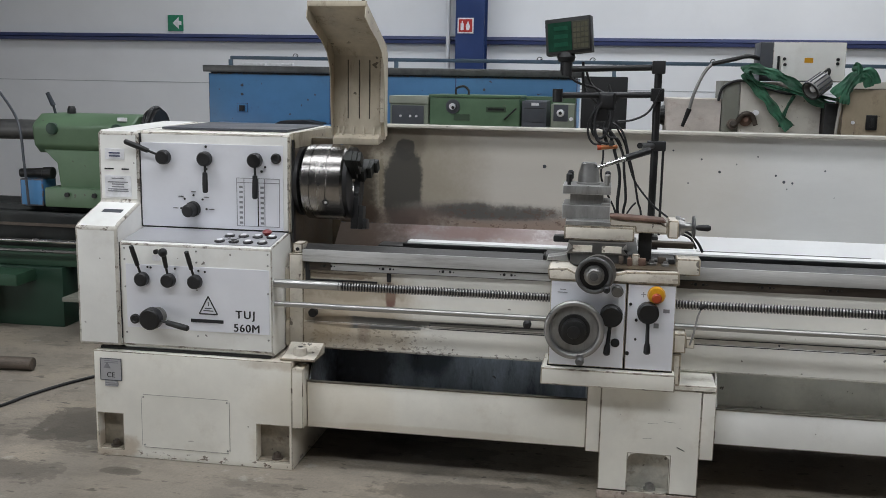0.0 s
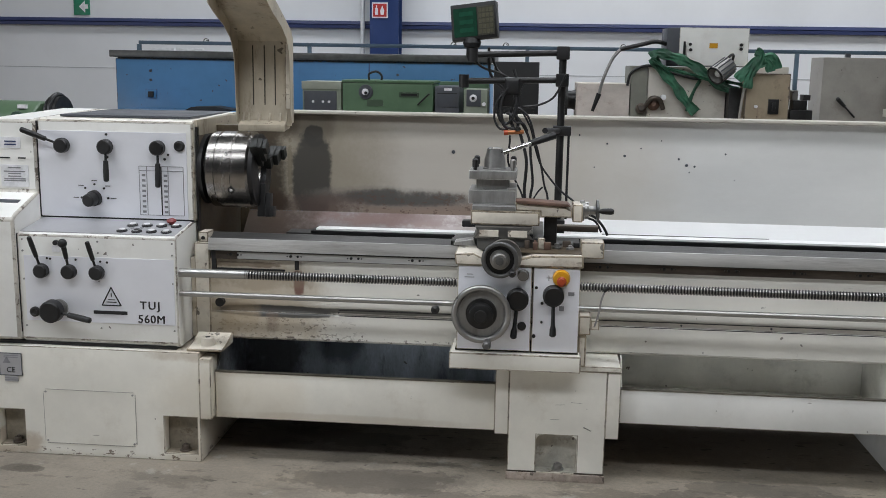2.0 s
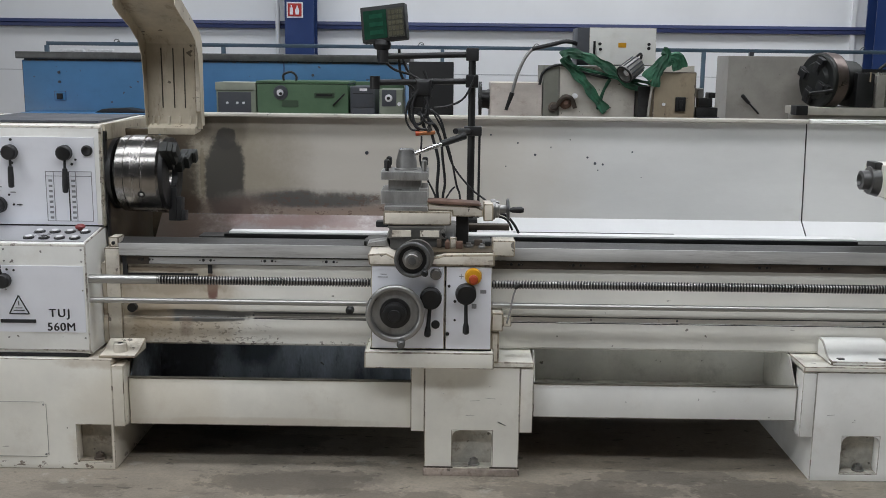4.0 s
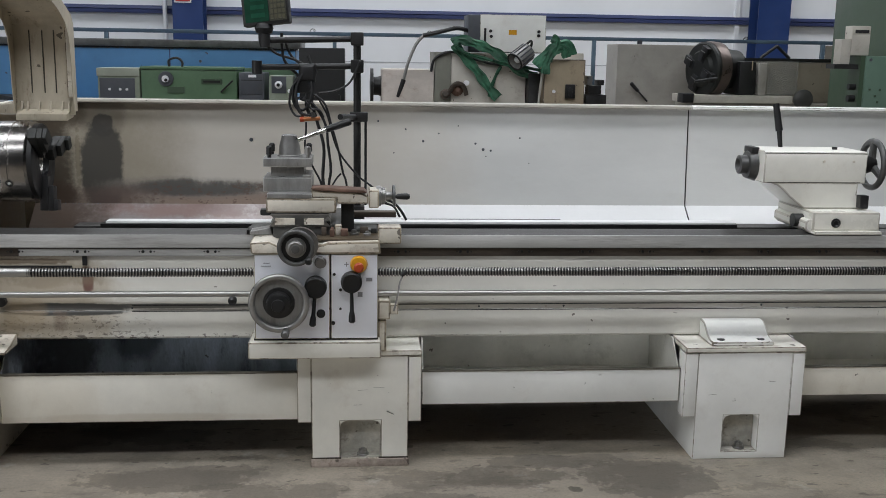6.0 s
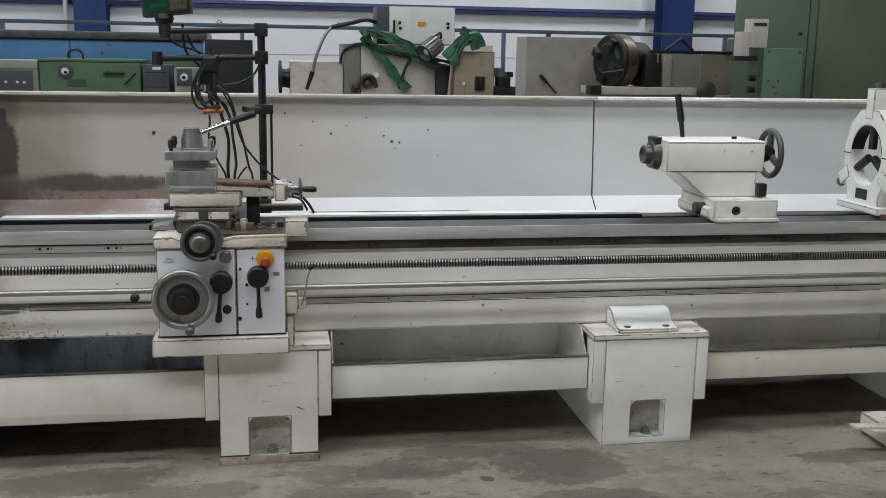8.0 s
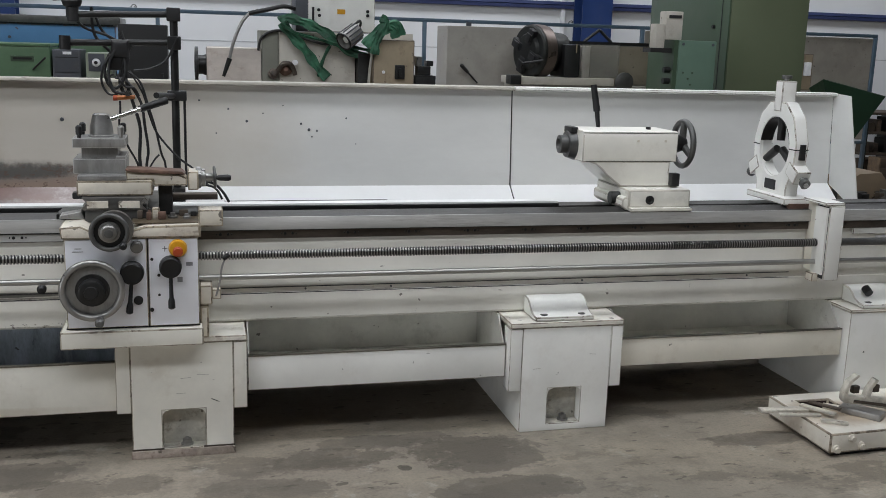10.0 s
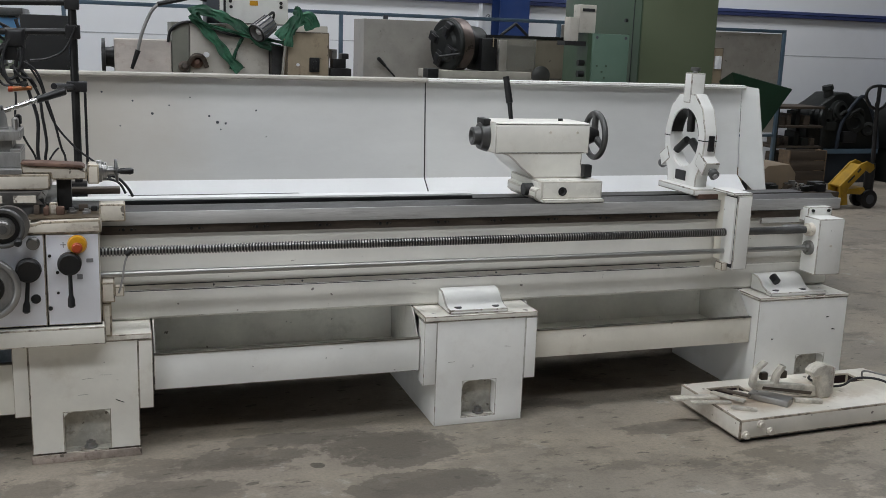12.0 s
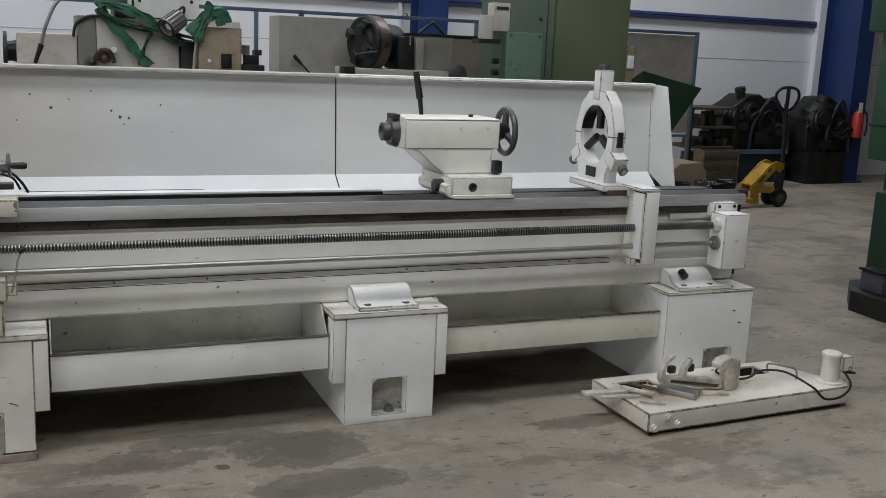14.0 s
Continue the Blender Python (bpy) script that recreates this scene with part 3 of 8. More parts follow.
def niche_block(bm, x0, x1, y0, y1, z0, z1, spans, hz0, hz1, deep):
    """A block whose front (y0) has recesses over the spans (from x, to x)."""
    xs, zs = [x0] + [v for s in spans for v in s] + [x1], (z0, hz0, hz1, z1)
    last = len(xs) - 1
    f = [[bm.verts.new((x, y0, z)) for z in zs] for x in xs]
    for i in range(last):
        for j in range(3):
            if i % 2 == 0 or j != 1:
                bm.faces.new((f[i][j], f[i + 1][j], f[i + 1][j + 1], f[i][j + 1]))
                continue
            inner = [f[i][1], f[i + 1][1], f[i + 1][2], f[i][2]]
            back = [bm.verts.new((v.co.x, y0 + deep, v.co.z)) for v in inner]
            for k in range(4):
                bm.faces.new((inner[(k + 1) % 4], inner[k], back[k], back[(k + 1) % 4]))
            bm.faces.new(back)
    rim = [f[i][0] for i in range(last + 1)] + [f[last][1], f[last][2]] + [f[i][3] for i in range(last, -1, -1)] + [f[0][2], f[0][1]]
    rear = [bm.verts.new((v.co.x, y1, v.co.z)) for v in rim]
    for k in range(len(rim)):
        bm.faces.new((rim[k], rim[(k + 1) % len(rim)], rear[(k + 1) % len(rim)], rear[k]))
    bm.faces.new(rear[::-1])


def ribbon(bm, points, width, thick=0.004, steps=6):
    """Flat webbing through points (x, y, z), its width across the line in the upright plane."""
    p = [Vector(q) for q in points]
    path = []
    for k in range(len(p) - 1):
        a, b, c, d = p[max(0, k - 1)], p[k], p[k + 1], p[min(len(p) - 1, k + 2)]
        for s in range(steps):
            u = s / steps
            path.append(0.5 * ((2 * b) + (c - a) * u + (2 * a - 5 * b + 4 * c - d) * u * u + (3 * b - a - 3 * c + d) * u ** 3))
    path.append(p[-1])
    rows = []
    for k, q in enumerate(path):
        d = path[min(k + 1, len(path) - 1)] - path[max(0, k - 1)]
        side = Vector((-d.z, 0.25 * d.length, d.x)).normalized() * (width / 2 * (0.85 + 0.15 * math.sin(k * 0.9)))
        across = [(u, Vector((0, 0.007 * math.sin(7.0 * u + 0.5 * k) + 0.006 * math.sin(3.1 * u - 0.23 * k), 0))) for u in (1.0, 0.6, 0.2, -0.2, -0.6, -1.0)]
        front = [q + side * u + w for u, w in across]
        rows.append([bm.verts.new(v) for v in front] + [bm.verts.new(v + Vector((0, thick, 0))) for v in front[::-1]])
    for a, b in zip(rows, rows[1:]):
        for j in range(12):
            bm.faces.new((a[j], a[(j + 1) % 12], b[(j + 1) % 12], b[j]))
    bm.faces.new(rows[0][::-1])
    bm.faces.new(rows[-1])


def finish(bm, bevel=0.0, smooth=35.0, seg=2, edge_slot=0):
    bmesh.ops.recalc_face_normals(bm, faces=bm.faces)
    if bevel > 0:
        edges = [e for e in bm.edges if len(e.link_faces) == 2 and e.calc_face_angle(0) > radians(40) and e.calc_length() > bevel * 2.2]
        bmesh.ops.bevel(bm, geom=edges, offset=bevel, segments=seg, profile=0.6, affect="EDGES", clamp_overlap=True, material=edge_slot)
    for f in bm.faces:
        f.smooth = True
    for e in bm.edges:
        if len(e.link_faces) == 2 and e.calc_face_angle(0) > radians(smooth):
            e.smooth = False


def thing(name, label, category, at=(0, 0, 0), group="", kind=""):
    ob = new(name)
    ob.location = at
    return tagged(ob, label, category, group, kind)


def part(name, bm, material, parent=None, label="", bevel=0.0, smooth=35.0, seg=2):
    finish(bm, bevel, smooth, seg, 1 if material in WORN_EDGE else 0)
    me = bpy.data.meshes.new(name)
    bm.to_mesh(me)
    bm.free()
    me.materials.append(material)
    if material in WORN_EDGE and bevel > 0:
        me.materials.append(WORN_EDGE[material])
    ob = new(name, me)
    if parent:
        ob.parent = parent
        origin = Vector(parent.location) if parent.parent is None else Vector(parent.parent.location)
        if parent.parent is None:
            ob.matrix_parent_inverse = Matrix.Translation(-origin)
    return tagged(ob, label)


def made(fn, *args, **kw):
    bm = bmesh.new()
    fn(bm, *args, **kw)
    return bm


def boxes(*rows):
    bm = bmesh.new()
    for r in rows:
        box(bm, *r)
    return bm


def words(name, text, size, at, material, parent, tilt=90.0, deep=0.0006, spread=1.0, align="CENTER", bold=0.0):
    """Lettering in the built-in face, standing up and facing -y when tilt is 90."""
    cu = bpy.data.curves.new(name, "FONT")
    cu.body, cu.size, cu.extrude, cu.align_x, cu.space_character, cu.offset = text, size, deep, align, spread, 0.0
    ob = bpy.data.objects.new(name, cu)
    scene.collection.objects.link(ob)
    bpy.context.view_layer.update()
    me = bpy.data.meshes.new_from_object(ob.evaluated_get(bpy.context.evaluated_depsgraph_get()))
    bpy.data.objects.remove(ob)
    if bold > 0:
        bm = bmesh.new()
        for k in range(3):
            me.transform(Matrix.Translation((bold * (0, 1, -2)[k], bold * (0, 0.8, -0.8)[k], 0.0001 * k)))
            bm.from_mesh(me)
        bm.to_mesh(me)
        bm.free()
    me.transform(pose(*at, tilt))
    me.materials.clear()
    me.materials.append(material)
    made_ob = new(name, me)
    made_ob.parent = parent
    if parent.parent is None:
        made_ob.matrix_parent_inverse = Matrix.Translation(-Vector(parent.location))
    return made_ob


def structure(name, bm, material, label="", bevel=0.0):
    ob = part(name, bm, material, None, label, bevel)
    ob["kind"] = "structure"
    return ob


# ---- the hall ----
X0, X1, Y0, Y1 = HALL
structure("floor", boxes((X0 - 0.2, X1 + 0.2, Y0 - 0.2, Y1 + 0.2, -0.3, 0.0)), CONCRETE, "grey-brown worn concrete floor with damp stains")
structure("wall_north", boxes((X0 - 0.2, X1 + 0.2, Y1, Y1 + 0.2, 0.0, CEILING + 0.4)), WALL, "white insulated wall panels with fine joints")
# Unseen walls and ceiling, kept dark so they throw back little light.
structure("wall_south", boxes((X0 - 0.2, X1 + 0.2, Y0 - 0.2, Y0, 0.0, CEILING + 0.4)), HALL_GREY, "unseen hall wall, dark grey to bounce little light")
gy0, gy1, gz0, gz1 = SIDE_OPENING
structure("wall_west", boxes((X0 - 0.2, X0, Y0, gy0, 0.0, CEILING + 0.4), (X0 - 0.2, X0, gy1, Y1, 0.0, CEILING + 0.4), (X0 - 0.2, X0, gy0, gy1, gz1, CEILING + 0.4)), HALL_GREY, "unseen dark grey hall wall with an opening added for side light")
structure("wall_east", boxes((X1, X1 + 0.2, Y0, Y1, 0.0, CEILING + 0.4)), HALL_GREY, "unseen hall wall, dark grey to bounce little light")
bm = bmesh.new()
edges_y = [Y0] + [v for y, w, _, _ in ASSUMED_ROOF_LIGHTS for v in (y - w / 2, y + w / 2)] + [Y1]
for k in range(0, len(edges_y), 2):
    box(bm, X0, X1, edges_y[k], edges_y[k + 1], CEILING, CEILING + 0.2)
for y, w, x0, x1 in ASSUMED_ROOF_LIGHTS:
    box(bm, X0, x0, y - w / 2, y + w / 2, CEILING, CEILING + 0.2)
    box(bm, x1, X1, y - w / 2, y + w / 2, CEILING, CEILING + 0.2)
    box(bm, x0, x1, y - w / 2, y + w / 2, CEILING + 0.16, CEILING + 0.2)
structure("ceiling", bm, HALL_GREY, "unseen dark grey ceiling with slots for the assumed roof lights")

# fine joints between the wall panels: dark grooves
for k, z in enumerate((1.655, 2.82, 4.05)):
    ob = structure("trim", boxes((X0, X1, Y1 - 0.003, Y1 + 0.01, z - 0.004, z + 0.004)), JOINT, "dark joint between white wall panels")

# painted cable duct along the wall
bm = bmesh.new()
prism(bm, [(Y1, 2.145), (Y1 - 0.055, 2.15), (Y1 - 0.06, 2.184), (Y1 - 0.044, 2.19), (Y1 - 0.06, 2.196), (Y1 - 0.055, 2.23), (Y1, 2.235)], "x", X0, 11.2)
structure("trim", bm, RAIL_BLUE, "navy blue rail along the wall")

# steel columns of the frame
def column(name, x, w, depth=0.28):
    bm = bmesh.new()
    y1, y0, f, web = Y1 - 0.06, Y1 - 0.06 - depth, 0.016, 0.012
    box(bm, x, x + w, y0, y0 + f, 0.0, CEILING)
    box(bm, x, x + w, y1 - f, y1, 0.0, CEILING)
    box(bm, x + w / 2 - web / 2, x + w / 2 + web / 2, y0 + f, y1 - f, 0.0, CEILING)
    box(bm, x - 0.05, x + w + 0.05, y0 - 0.05, y1 + 0.05, 0.0, 0.025)
    ob = structure(name, bm, BLUE, "dark blue painted steel column")
    return ob


column("column_1", -1.579, 0.325)
column("column_2", 4.955, 0.375)
column("column_3", 11.326, 0.28, 0.69)
structure("trim", made(rod, (-1.70, 10.44, 0.0), (-1.70, 10.44, CEILING), 0.025), WALL, "white downpipe beside the column")
structure("trim", boxes((4.80, 4.85, Y1 - 0.045, Y1, 0.0, CEILING)), WALL, "white cable duct beside the column")
structure("trim", boxes((11.20, 11.315, Y1 - 0.1, Y1, 0.0, CEILING)), WALL, "white boxed duct beside the column")

# signs
sign = thing("exit_sign", "green and white emergency exit sign on the wall", "sign", (-5.06, 10.54, 2.36))
part("plate", boxes((-5.16, -4.965, 10.535, 10.55, 2.265, 2.455)), SIGN_GREEN, sign, bevel=0.003)
part("arrow", made(prism, [(-5.095, 2.36), (-5.02, 2.43), (-5.02, 2.385), (-4.985, 2.385), (-4.985, 2.335), (-5.02, 2.335), (-5.02, 2.29)], "y", 10.5325, 10.535), PAPER, sign)
sign = thing("fire_sign", "small red fire equipment sign on the blue column", "sign", (-1.46, 10.205, 2.34))
part("plate", boxes((-1.555, -1.375, 10.202, 10.21, 2.255, 2.425)), PAPER, sign)
part("field", boxes((-1.541, -1.389, 10.199, 10.202, 2.27, 2.41)), RED, sign)
part("pictogram", boxes((-1.52, -1.485, 10.197, 10.199, 2.29, 2.365), (-1.508, -1.497, 10.197, 10.199, 2.365, 2.392)), PAPER, sign)
part("pictogram", made(prism, [(-1.455, 2.29), (-1.462, 2.335), (-1.437, 2.392), (-1.415, 2.335), (-1.422, 2.29)], "y", 10.197, 10.199), PAPER, sign)

# blue framed fence along the wall
fence = thing("fence", "blue steel tube fence with grey sheets before the wall", "fence", (2.0, 8.6, 0))
part("rail", boxes((-3.6, 7.76, 8.585, 8.615, 1.905, 1.94)), FENCE_BLUE, fence, bevel=0.003)
for x in (-3.6, -1.9, 0.2, 2.69, 4.98, 7.74):
    part("post", boxes((x - 0.018, x + 0.018, 8.58, 8.62, 0.0, 1.905)), FENCE_BLUE, fence, bevel=0.003)
part("rail", boxes((-3.6, 7.76, 8.587, 8.613, 0.75, 0.78)), FENCE_BLUE, fence, bevel=0.003)
part("sheet", boxes((5.01, 7.71, 8.596, 8.604, 0.80, 1.895)), GREY_BEIGE, fence, "plain grey-beige sheet")
for x in (-2.92, -0.5, 0.0, 4.2, 1.1):
    bm = bmesh.new()
    tube(bm, [(x - 0.03, 8.6, 1.942), (x - 0.012, 8.59, 1.965), (x + 0.012, 8.6, 1.962), (x + 0.018, 8.61, 1.945), (x - 0.004, 8.605, 1.95)], 0.004, 6, 4)
    part("wire_loop", bm, DARK_STEEL, fence)


# ---- the lathe ----
AXIS_Y, AXIS_Z = 3.42, 1.26
lathe = thing("lathe", "long cream-white engine lathe with dirty worn paint", "lathe", (1.0, 3.4, 0))

# bed: cast box with two ground ways
bm = bmesh.new()
prism(bm, [(3.19, 0.885), (3.20, 0.704), (3.194, 0.689), (3.194, 0.674), (3.196, 0.669), (3.196, 0.646), (3.190, 0.639), (3.186, 0.53), (3.194, 0.52),
           (3.575, 0.52), (3.575, 0.885)], "x", -1.22, 4.10)
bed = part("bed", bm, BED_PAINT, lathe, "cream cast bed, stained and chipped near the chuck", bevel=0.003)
bm = bmesh.new()
prism(bm, [(3.168, 0.925), (3.168, 0.978), (3.175, 0.982), (3.215, 0.982), (3.235, 0.996), (3.25, 0.996), (3.27, 0.975), (3.30, 0.972), (3.30, 0.925)], "x", -1.128, 4.12)
# Way body in a darker colour than the pale face plate before it.
fw = part("front_way", bm, WAY_TOP, bed, "steel front way with a dark top", bevel=0.002)
part("way_face", boxes((-1.128, 4.12, 3.160, 3.168, 0.927, 0.982)), WAY_FACE, bed, "pale ground face of the front way", bevel=0.002)
part("rack", boxes((-1.10, 4.02, 3.175, 3.20, 0.887, 0.922)), RACK, bed, "brown oily gear rack")
part("way_shadow_gap", boxes((-1.10, 4.05, 3.172, 3.19, 0.922, 0.9265)), INK, bed)
part("rack_plate", boxes((-1.0, 0.0, 3.172, 3.175, 0.890, 0.919)), WAY_FACE, bed)
for k in range(18):
    for x, r in ((-1.03 + 0.27 * k, 0.0065), (-0.998 + 0.27 * k, 0.0055), (-1.045 + 0.27 * k, 0.003), (-0.983 + 0.27 * k, 0.003)):
        part("screw", made(rod, (x, 3.169, 0.908), (x, 3.18, 0.908), r, seg=10), BLACK_IRON, bed)
bm = bmesh.new()
prism(bm, [(3.455, 0.90), (3.455, 0.968), (3.56, 0.968), (3.56, 0.90)], "x", -0.85, 4.12)
part("rear_way", bm, WAY_TOP, bed, "dark steel rear way", bevel=0.002)
part("bed_floor", boxes((-1.2, 4.1, 3.30, 3.455, 0.885, 0.90)), DARK_STEEL, bed)
# One bar in two colours: black for its dim front, white for the reflecting top.
sbar = part("slide_bar", boxes((-0.73, 2.2, 3.446, 3.555, 0.9685, 0.9805)), BLACK_IRON, bed, "steel slide bar coloured black for its dim front")
part("ground_top", boxes((-0.71, 2.2, 3.462, 3.535, 0.981, 0.989)), REFLECT_WHITE, sbar, "ground steel strip coloured white for its reflection")
part("scale_strip", boxes((0.62, 1.38, 3.575, 3.585, 0.97, 0.985)), STEEL, bed, "thin grey scale strip")
for x0, x1, z in ((-0.55, 3.33, 0.668), (-0.55, 3.33, 0.642)):
    part("ledge_line", boxes((x0, x1, 3.1905, 3.1955, z - 0.0014, z + 0.0014)), INK, bed)
part("name_plate", boxes((3.80, 3.93, 3.187, 3.19, 0.80, 0.845)), PAPER, bed)
part("cover_plate", boxes((3.66, 3.96, 3.178, 3.19, 0.855, 0.915)), WHITE_PAINT, bed, bevel=0.003)
# gap piece outline by the headstock
for row in ((-1.121, -1.101, 0.828, 0.924), (-0.745, -0.727, 0.846, 0.893)):
    part("joint", boxes((row[0], row[1], 3.182, 3.192, row[2], row[3])), INK, bed)
part("joint", boxes((-1.10, -0.79, 3.184, 3.196, 0.836, 0.844)), INK, bed)
part("gap_post", boxes((-1.20, -1.131, 3.183, 3.30, 0.53, 0.955), (-1.185, -1.14, 3.20, 3.28, 0.955, 1.0)), OLD_CREAM, bed, "yellowed cast post by the gap", bevel=0.005)
part("post_bolt", made(rod, (-1.162, 3.192, 0.975), (-1.162, 3.20, 0.975), 0.008, seg=10), BLACK_IRON, bed)
for x, r in ((-1.084, 0.02),):
    part("plug", made(rod, (x, 3.165, 0.69), (x, 3.19, 0.69), r), BLACK_IRON, bed)
for k, x in enumerate((-0.55, 0.1, 0.95, 1.25, 1.33, 2.15, 2.24, 2.9, 3.1)):
    part("screw", made(rod, (x, 3.192, 0.657), (x, 3.197, 0.657), 0.0045, seg=10), OLD_CREAM if k % 2 else GREY_DARK, bed)

# feet
def foot(x0, x1, wings, hx0, hx1, back=3.75, second=None, top=0.50):
    bm = bmesh.new()
    spans = ([second] if second else []) + [(hx0, hx1)]
    niche_block(bm, x0, x1, 3.0, back, 0.0, top - (0.008 if wings else 0), spans, 0.035, 0.205, 0.06)
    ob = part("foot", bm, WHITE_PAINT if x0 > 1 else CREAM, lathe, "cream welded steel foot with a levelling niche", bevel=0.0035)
    if wings:
        for a, b in ((x0 - 0.058, x0 - 0.001), (x1 + 0.001, x1 + 0.056)):
            bm = bmesh.new()
            box(bm, a, b, 2.998, 3.09, 0.20, 0.489)
            part("wing", bm, WHITE_PAINT if x0 > 1 else CREAM, ob, bevel=0.0025)
        part("cap", boxes((x0 - 0.058, x1 + 0.056, 2.9955, back, 0.4925, top + 0.016)), CAP_PAINT, ob, "white cap plate with chipped edges", bevel=0.004)
    for a, b in spans:
        cx = (a + b) / 2 + 0.01
        part("niche_lining", boxes((a + 0.002, b - 0.002, 3.052, 3.059, 0.037, 0.203), (a + 0.002, b - 0.002, 3.004, 3.0515, 0.0365, 0.040)), NICHE_DIRT if x0 > 0 else NICHE_DARK, ob, "filthy rust-streaked niche")
        if x0 > 0:
            arc = [(0.028 - 0.028 * math.sin(radians(15 * k)), 0.028 - 0.028 * math.cos(radians(15 * k))) for k in range(7)]
            for side, sgn in ((a + 0.0005, 1), (b - 0.0005, -1)):
                part("niche_corner", made(prism, [(side, 0.2045)] + [(side + sgn * u, 0.2045 - v) for u, v in arc], "y", 3.0005, 3.05), WHITE_PAINT if x0 > 1 else CREAM, ob)
        bm = bmesh.new()
        revolve(bm, (cx, 3.03, 0.04), (0, 0, 1), [(0, 0.026), (0.006, 0.026), (0.008, 0.019), (0.024, 0.018), (0.026, 0.010), (0.031, 0.008)], 12)
        part("levelling_bolt", bm, STEEL if x0 > 0 else RACK, ob)
    return ob


f1 = foot(-2.07, -1.13, False, -1.455 + 0.16, -1.145, back=3.62, second=(-2.058, -1.937))
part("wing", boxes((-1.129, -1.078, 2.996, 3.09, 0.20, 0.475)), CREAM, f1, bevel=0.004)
# service plate and the rating plate
bm = bmesh.new()
for x0, x1, z0, z1 in ((-1.835, -1.43, 0.3055, 0.3075), (-1.844, -1.842, 0.065, 0.297), (-1.423, -1.421, 0.065, 0.297), (-1.835, -1.43, 0.0555, 0.0575)):
    box(bm, x0, x1, 2.9975, 3.001, z0, z1)
part("plate_outline", bm, GREY_BEIGE, f1)
part("service_plate", boxes((-1.842, -1.423, 2.998, 3.001, 0.058, 0.305)), CREAM, f1)
for x, z in ((-1.832, 0.295), (-1.433, 0.295), (-1.832, 0.068), (-1.433, 0.068)):
    part("screw", made(rod, (x, 2.9955, z), (x, 2.999, z), 0.0045, seg=10), TOOL_GREY, f1)
for row in ((-2.037, -1.933, 0.464, 0.4665), (-2.037, -1.933, 0.3635, 0.366), (-2.037, -2.0345, 0.366, 0.464), (-1.9355, -1.933, 0.366, 0.464)):
    part("plate_border", boxes((row[0], row[1], 2.9945, 2.9985, row[2], row[3])), GREY_DARK, f1)
rating = part("rating_plate", boxes((-2.035, -1.935, 2.996, 3.0, 0.365, 0.465)), PANEL_DIRTY, f1, "small grey rating plate")
f2 = foot(0.22, 0.63, True, 0.34, 0.515)
part("skid", boxes((0.215, 0.635, 2.990, 2.9995, 0.0, 0.034)), FOOT_RUST, f2, "chipped bottom bar", bevel=0.003)
for x0, x1 in ((0.218, 0.345), (0.505, 0.632)):
    part("rust_line", boxes((x0, x1, 2.9965, 2.9995, 0.0345, 0.0405)), RACK, f2, "rusty seam over the bottom bar")
# scratches in the paint
for x0, z0, x1, z1 in ((0.416, 0.340, 0.458, 0.343), (0.482, 0.354, 0.530, 0.351), (0.398, 0.275, 0.436, 0.276), (0.539, 0.246, 0.571, 0.231), (0.545, 0.328, 0.552, 0.328), (0.30, 0.372, 0.304, 0.371)):
    part("scratch", made(rod, (x0, 2.9997, z0), (x1, 2.9997, z1), 0.0020 if x0 == 0.539 else 0.0011, 0.0014 if x0 == 0.539 else 0.0007, 6), BLACK_IRON if x0 == 0.539 else GREY_BEIGE, f2)

f3 = foot(1.895, 2.32, True, 2.025, 2.185)
for x0, z0, x1, z1 in ((1.95, 0.30, 1.985, 0.302), (2.22, 0.36, 2.25, 0.357), (2.06, 0.27, 2.075, 0.272)):
    part("scratch", made(rod, (x0, 2.9997, z0), (x1, 2.9997, z1), 0.0012, 0.0008, 6), GREY_BEIGE, f3)
f4 = foot(3.57, 4.10, False, 3.82, 3.99)
for x0, z0, x1, z1 in ((3.98, 0.40, 3.995, 0.398), (4.02, 0.335, 4.04, 0.33), (3.66, 0.30, 3.668, 0.30)):
    part("scratch", made(rod, (x0, 2.9997, z0), (x1, 2.9997, z1), 0.0045, 0.002, 6), BLACK_IRON, f4)
part("cap", boxes((3.567, 4.103, 2.997, 3.75, 0.501, 0.515)), CAP_PAINT, f4, "white cap plate with chipped edges", bevel=0.004)

words("lettering", "CE", 0.034, (-1.985, 2.9955, 0.378), INK, f1)
bm = bmesh.new()
prism(bm, [(-2.02, 0.42), (-1.985, 0.42), (-2.0025, 0.45)], "y", 2.9945, 2.996)
part("mark", bm, GREY_INK, f1)
for z in (0.455, 0.447, 0.352, 0.343):
    part("text_line", boxes((-2.015, -1.95, 2.9945, 2.996, z - 0.0015, z + 0.0015)), GREY_INK, f1)
part("rating_plate", boxes((-2.015, -1.955, 2.996, 3.0, 0.335, 0.362)), PANEL_DIRTY, f1)

# clamps that hold the bed on its feet
def bed_clamp(x0, x1):
    bm = bmesh.new()
    prism(bm, [(3.01, 0.518), (3.01, 0.536), (3.05, 0.540), (3.085, 0.553), (3.11, 0.578), (3.135, 0.594), (3.184, 0.600), (3.184, 0.518)], "x", x0, x1)
    ob = part("bed_clamp", bm, WHITE_PAINT, lathe, "white curved clamp with two bolts", bevel=0.006)
    for x in (x0 + 0.05, x1 - 0.05):
        part("bolt_hole", made(rod, (x, 3.045, 0.5385), (x, 3.045, 0.5415), 0.017, seg=14), BLACK_IRON, ob)
    return ob


bed_clamp(1.955, 2.235)
c4 = bed_clamp(3.64, 3.90)
part("clamp_foot", boxes((3.635, 3.965, 3.004, 3.05, 0.5175, 0.536)), WHITE_PAINT, c4, bevel=0.004)
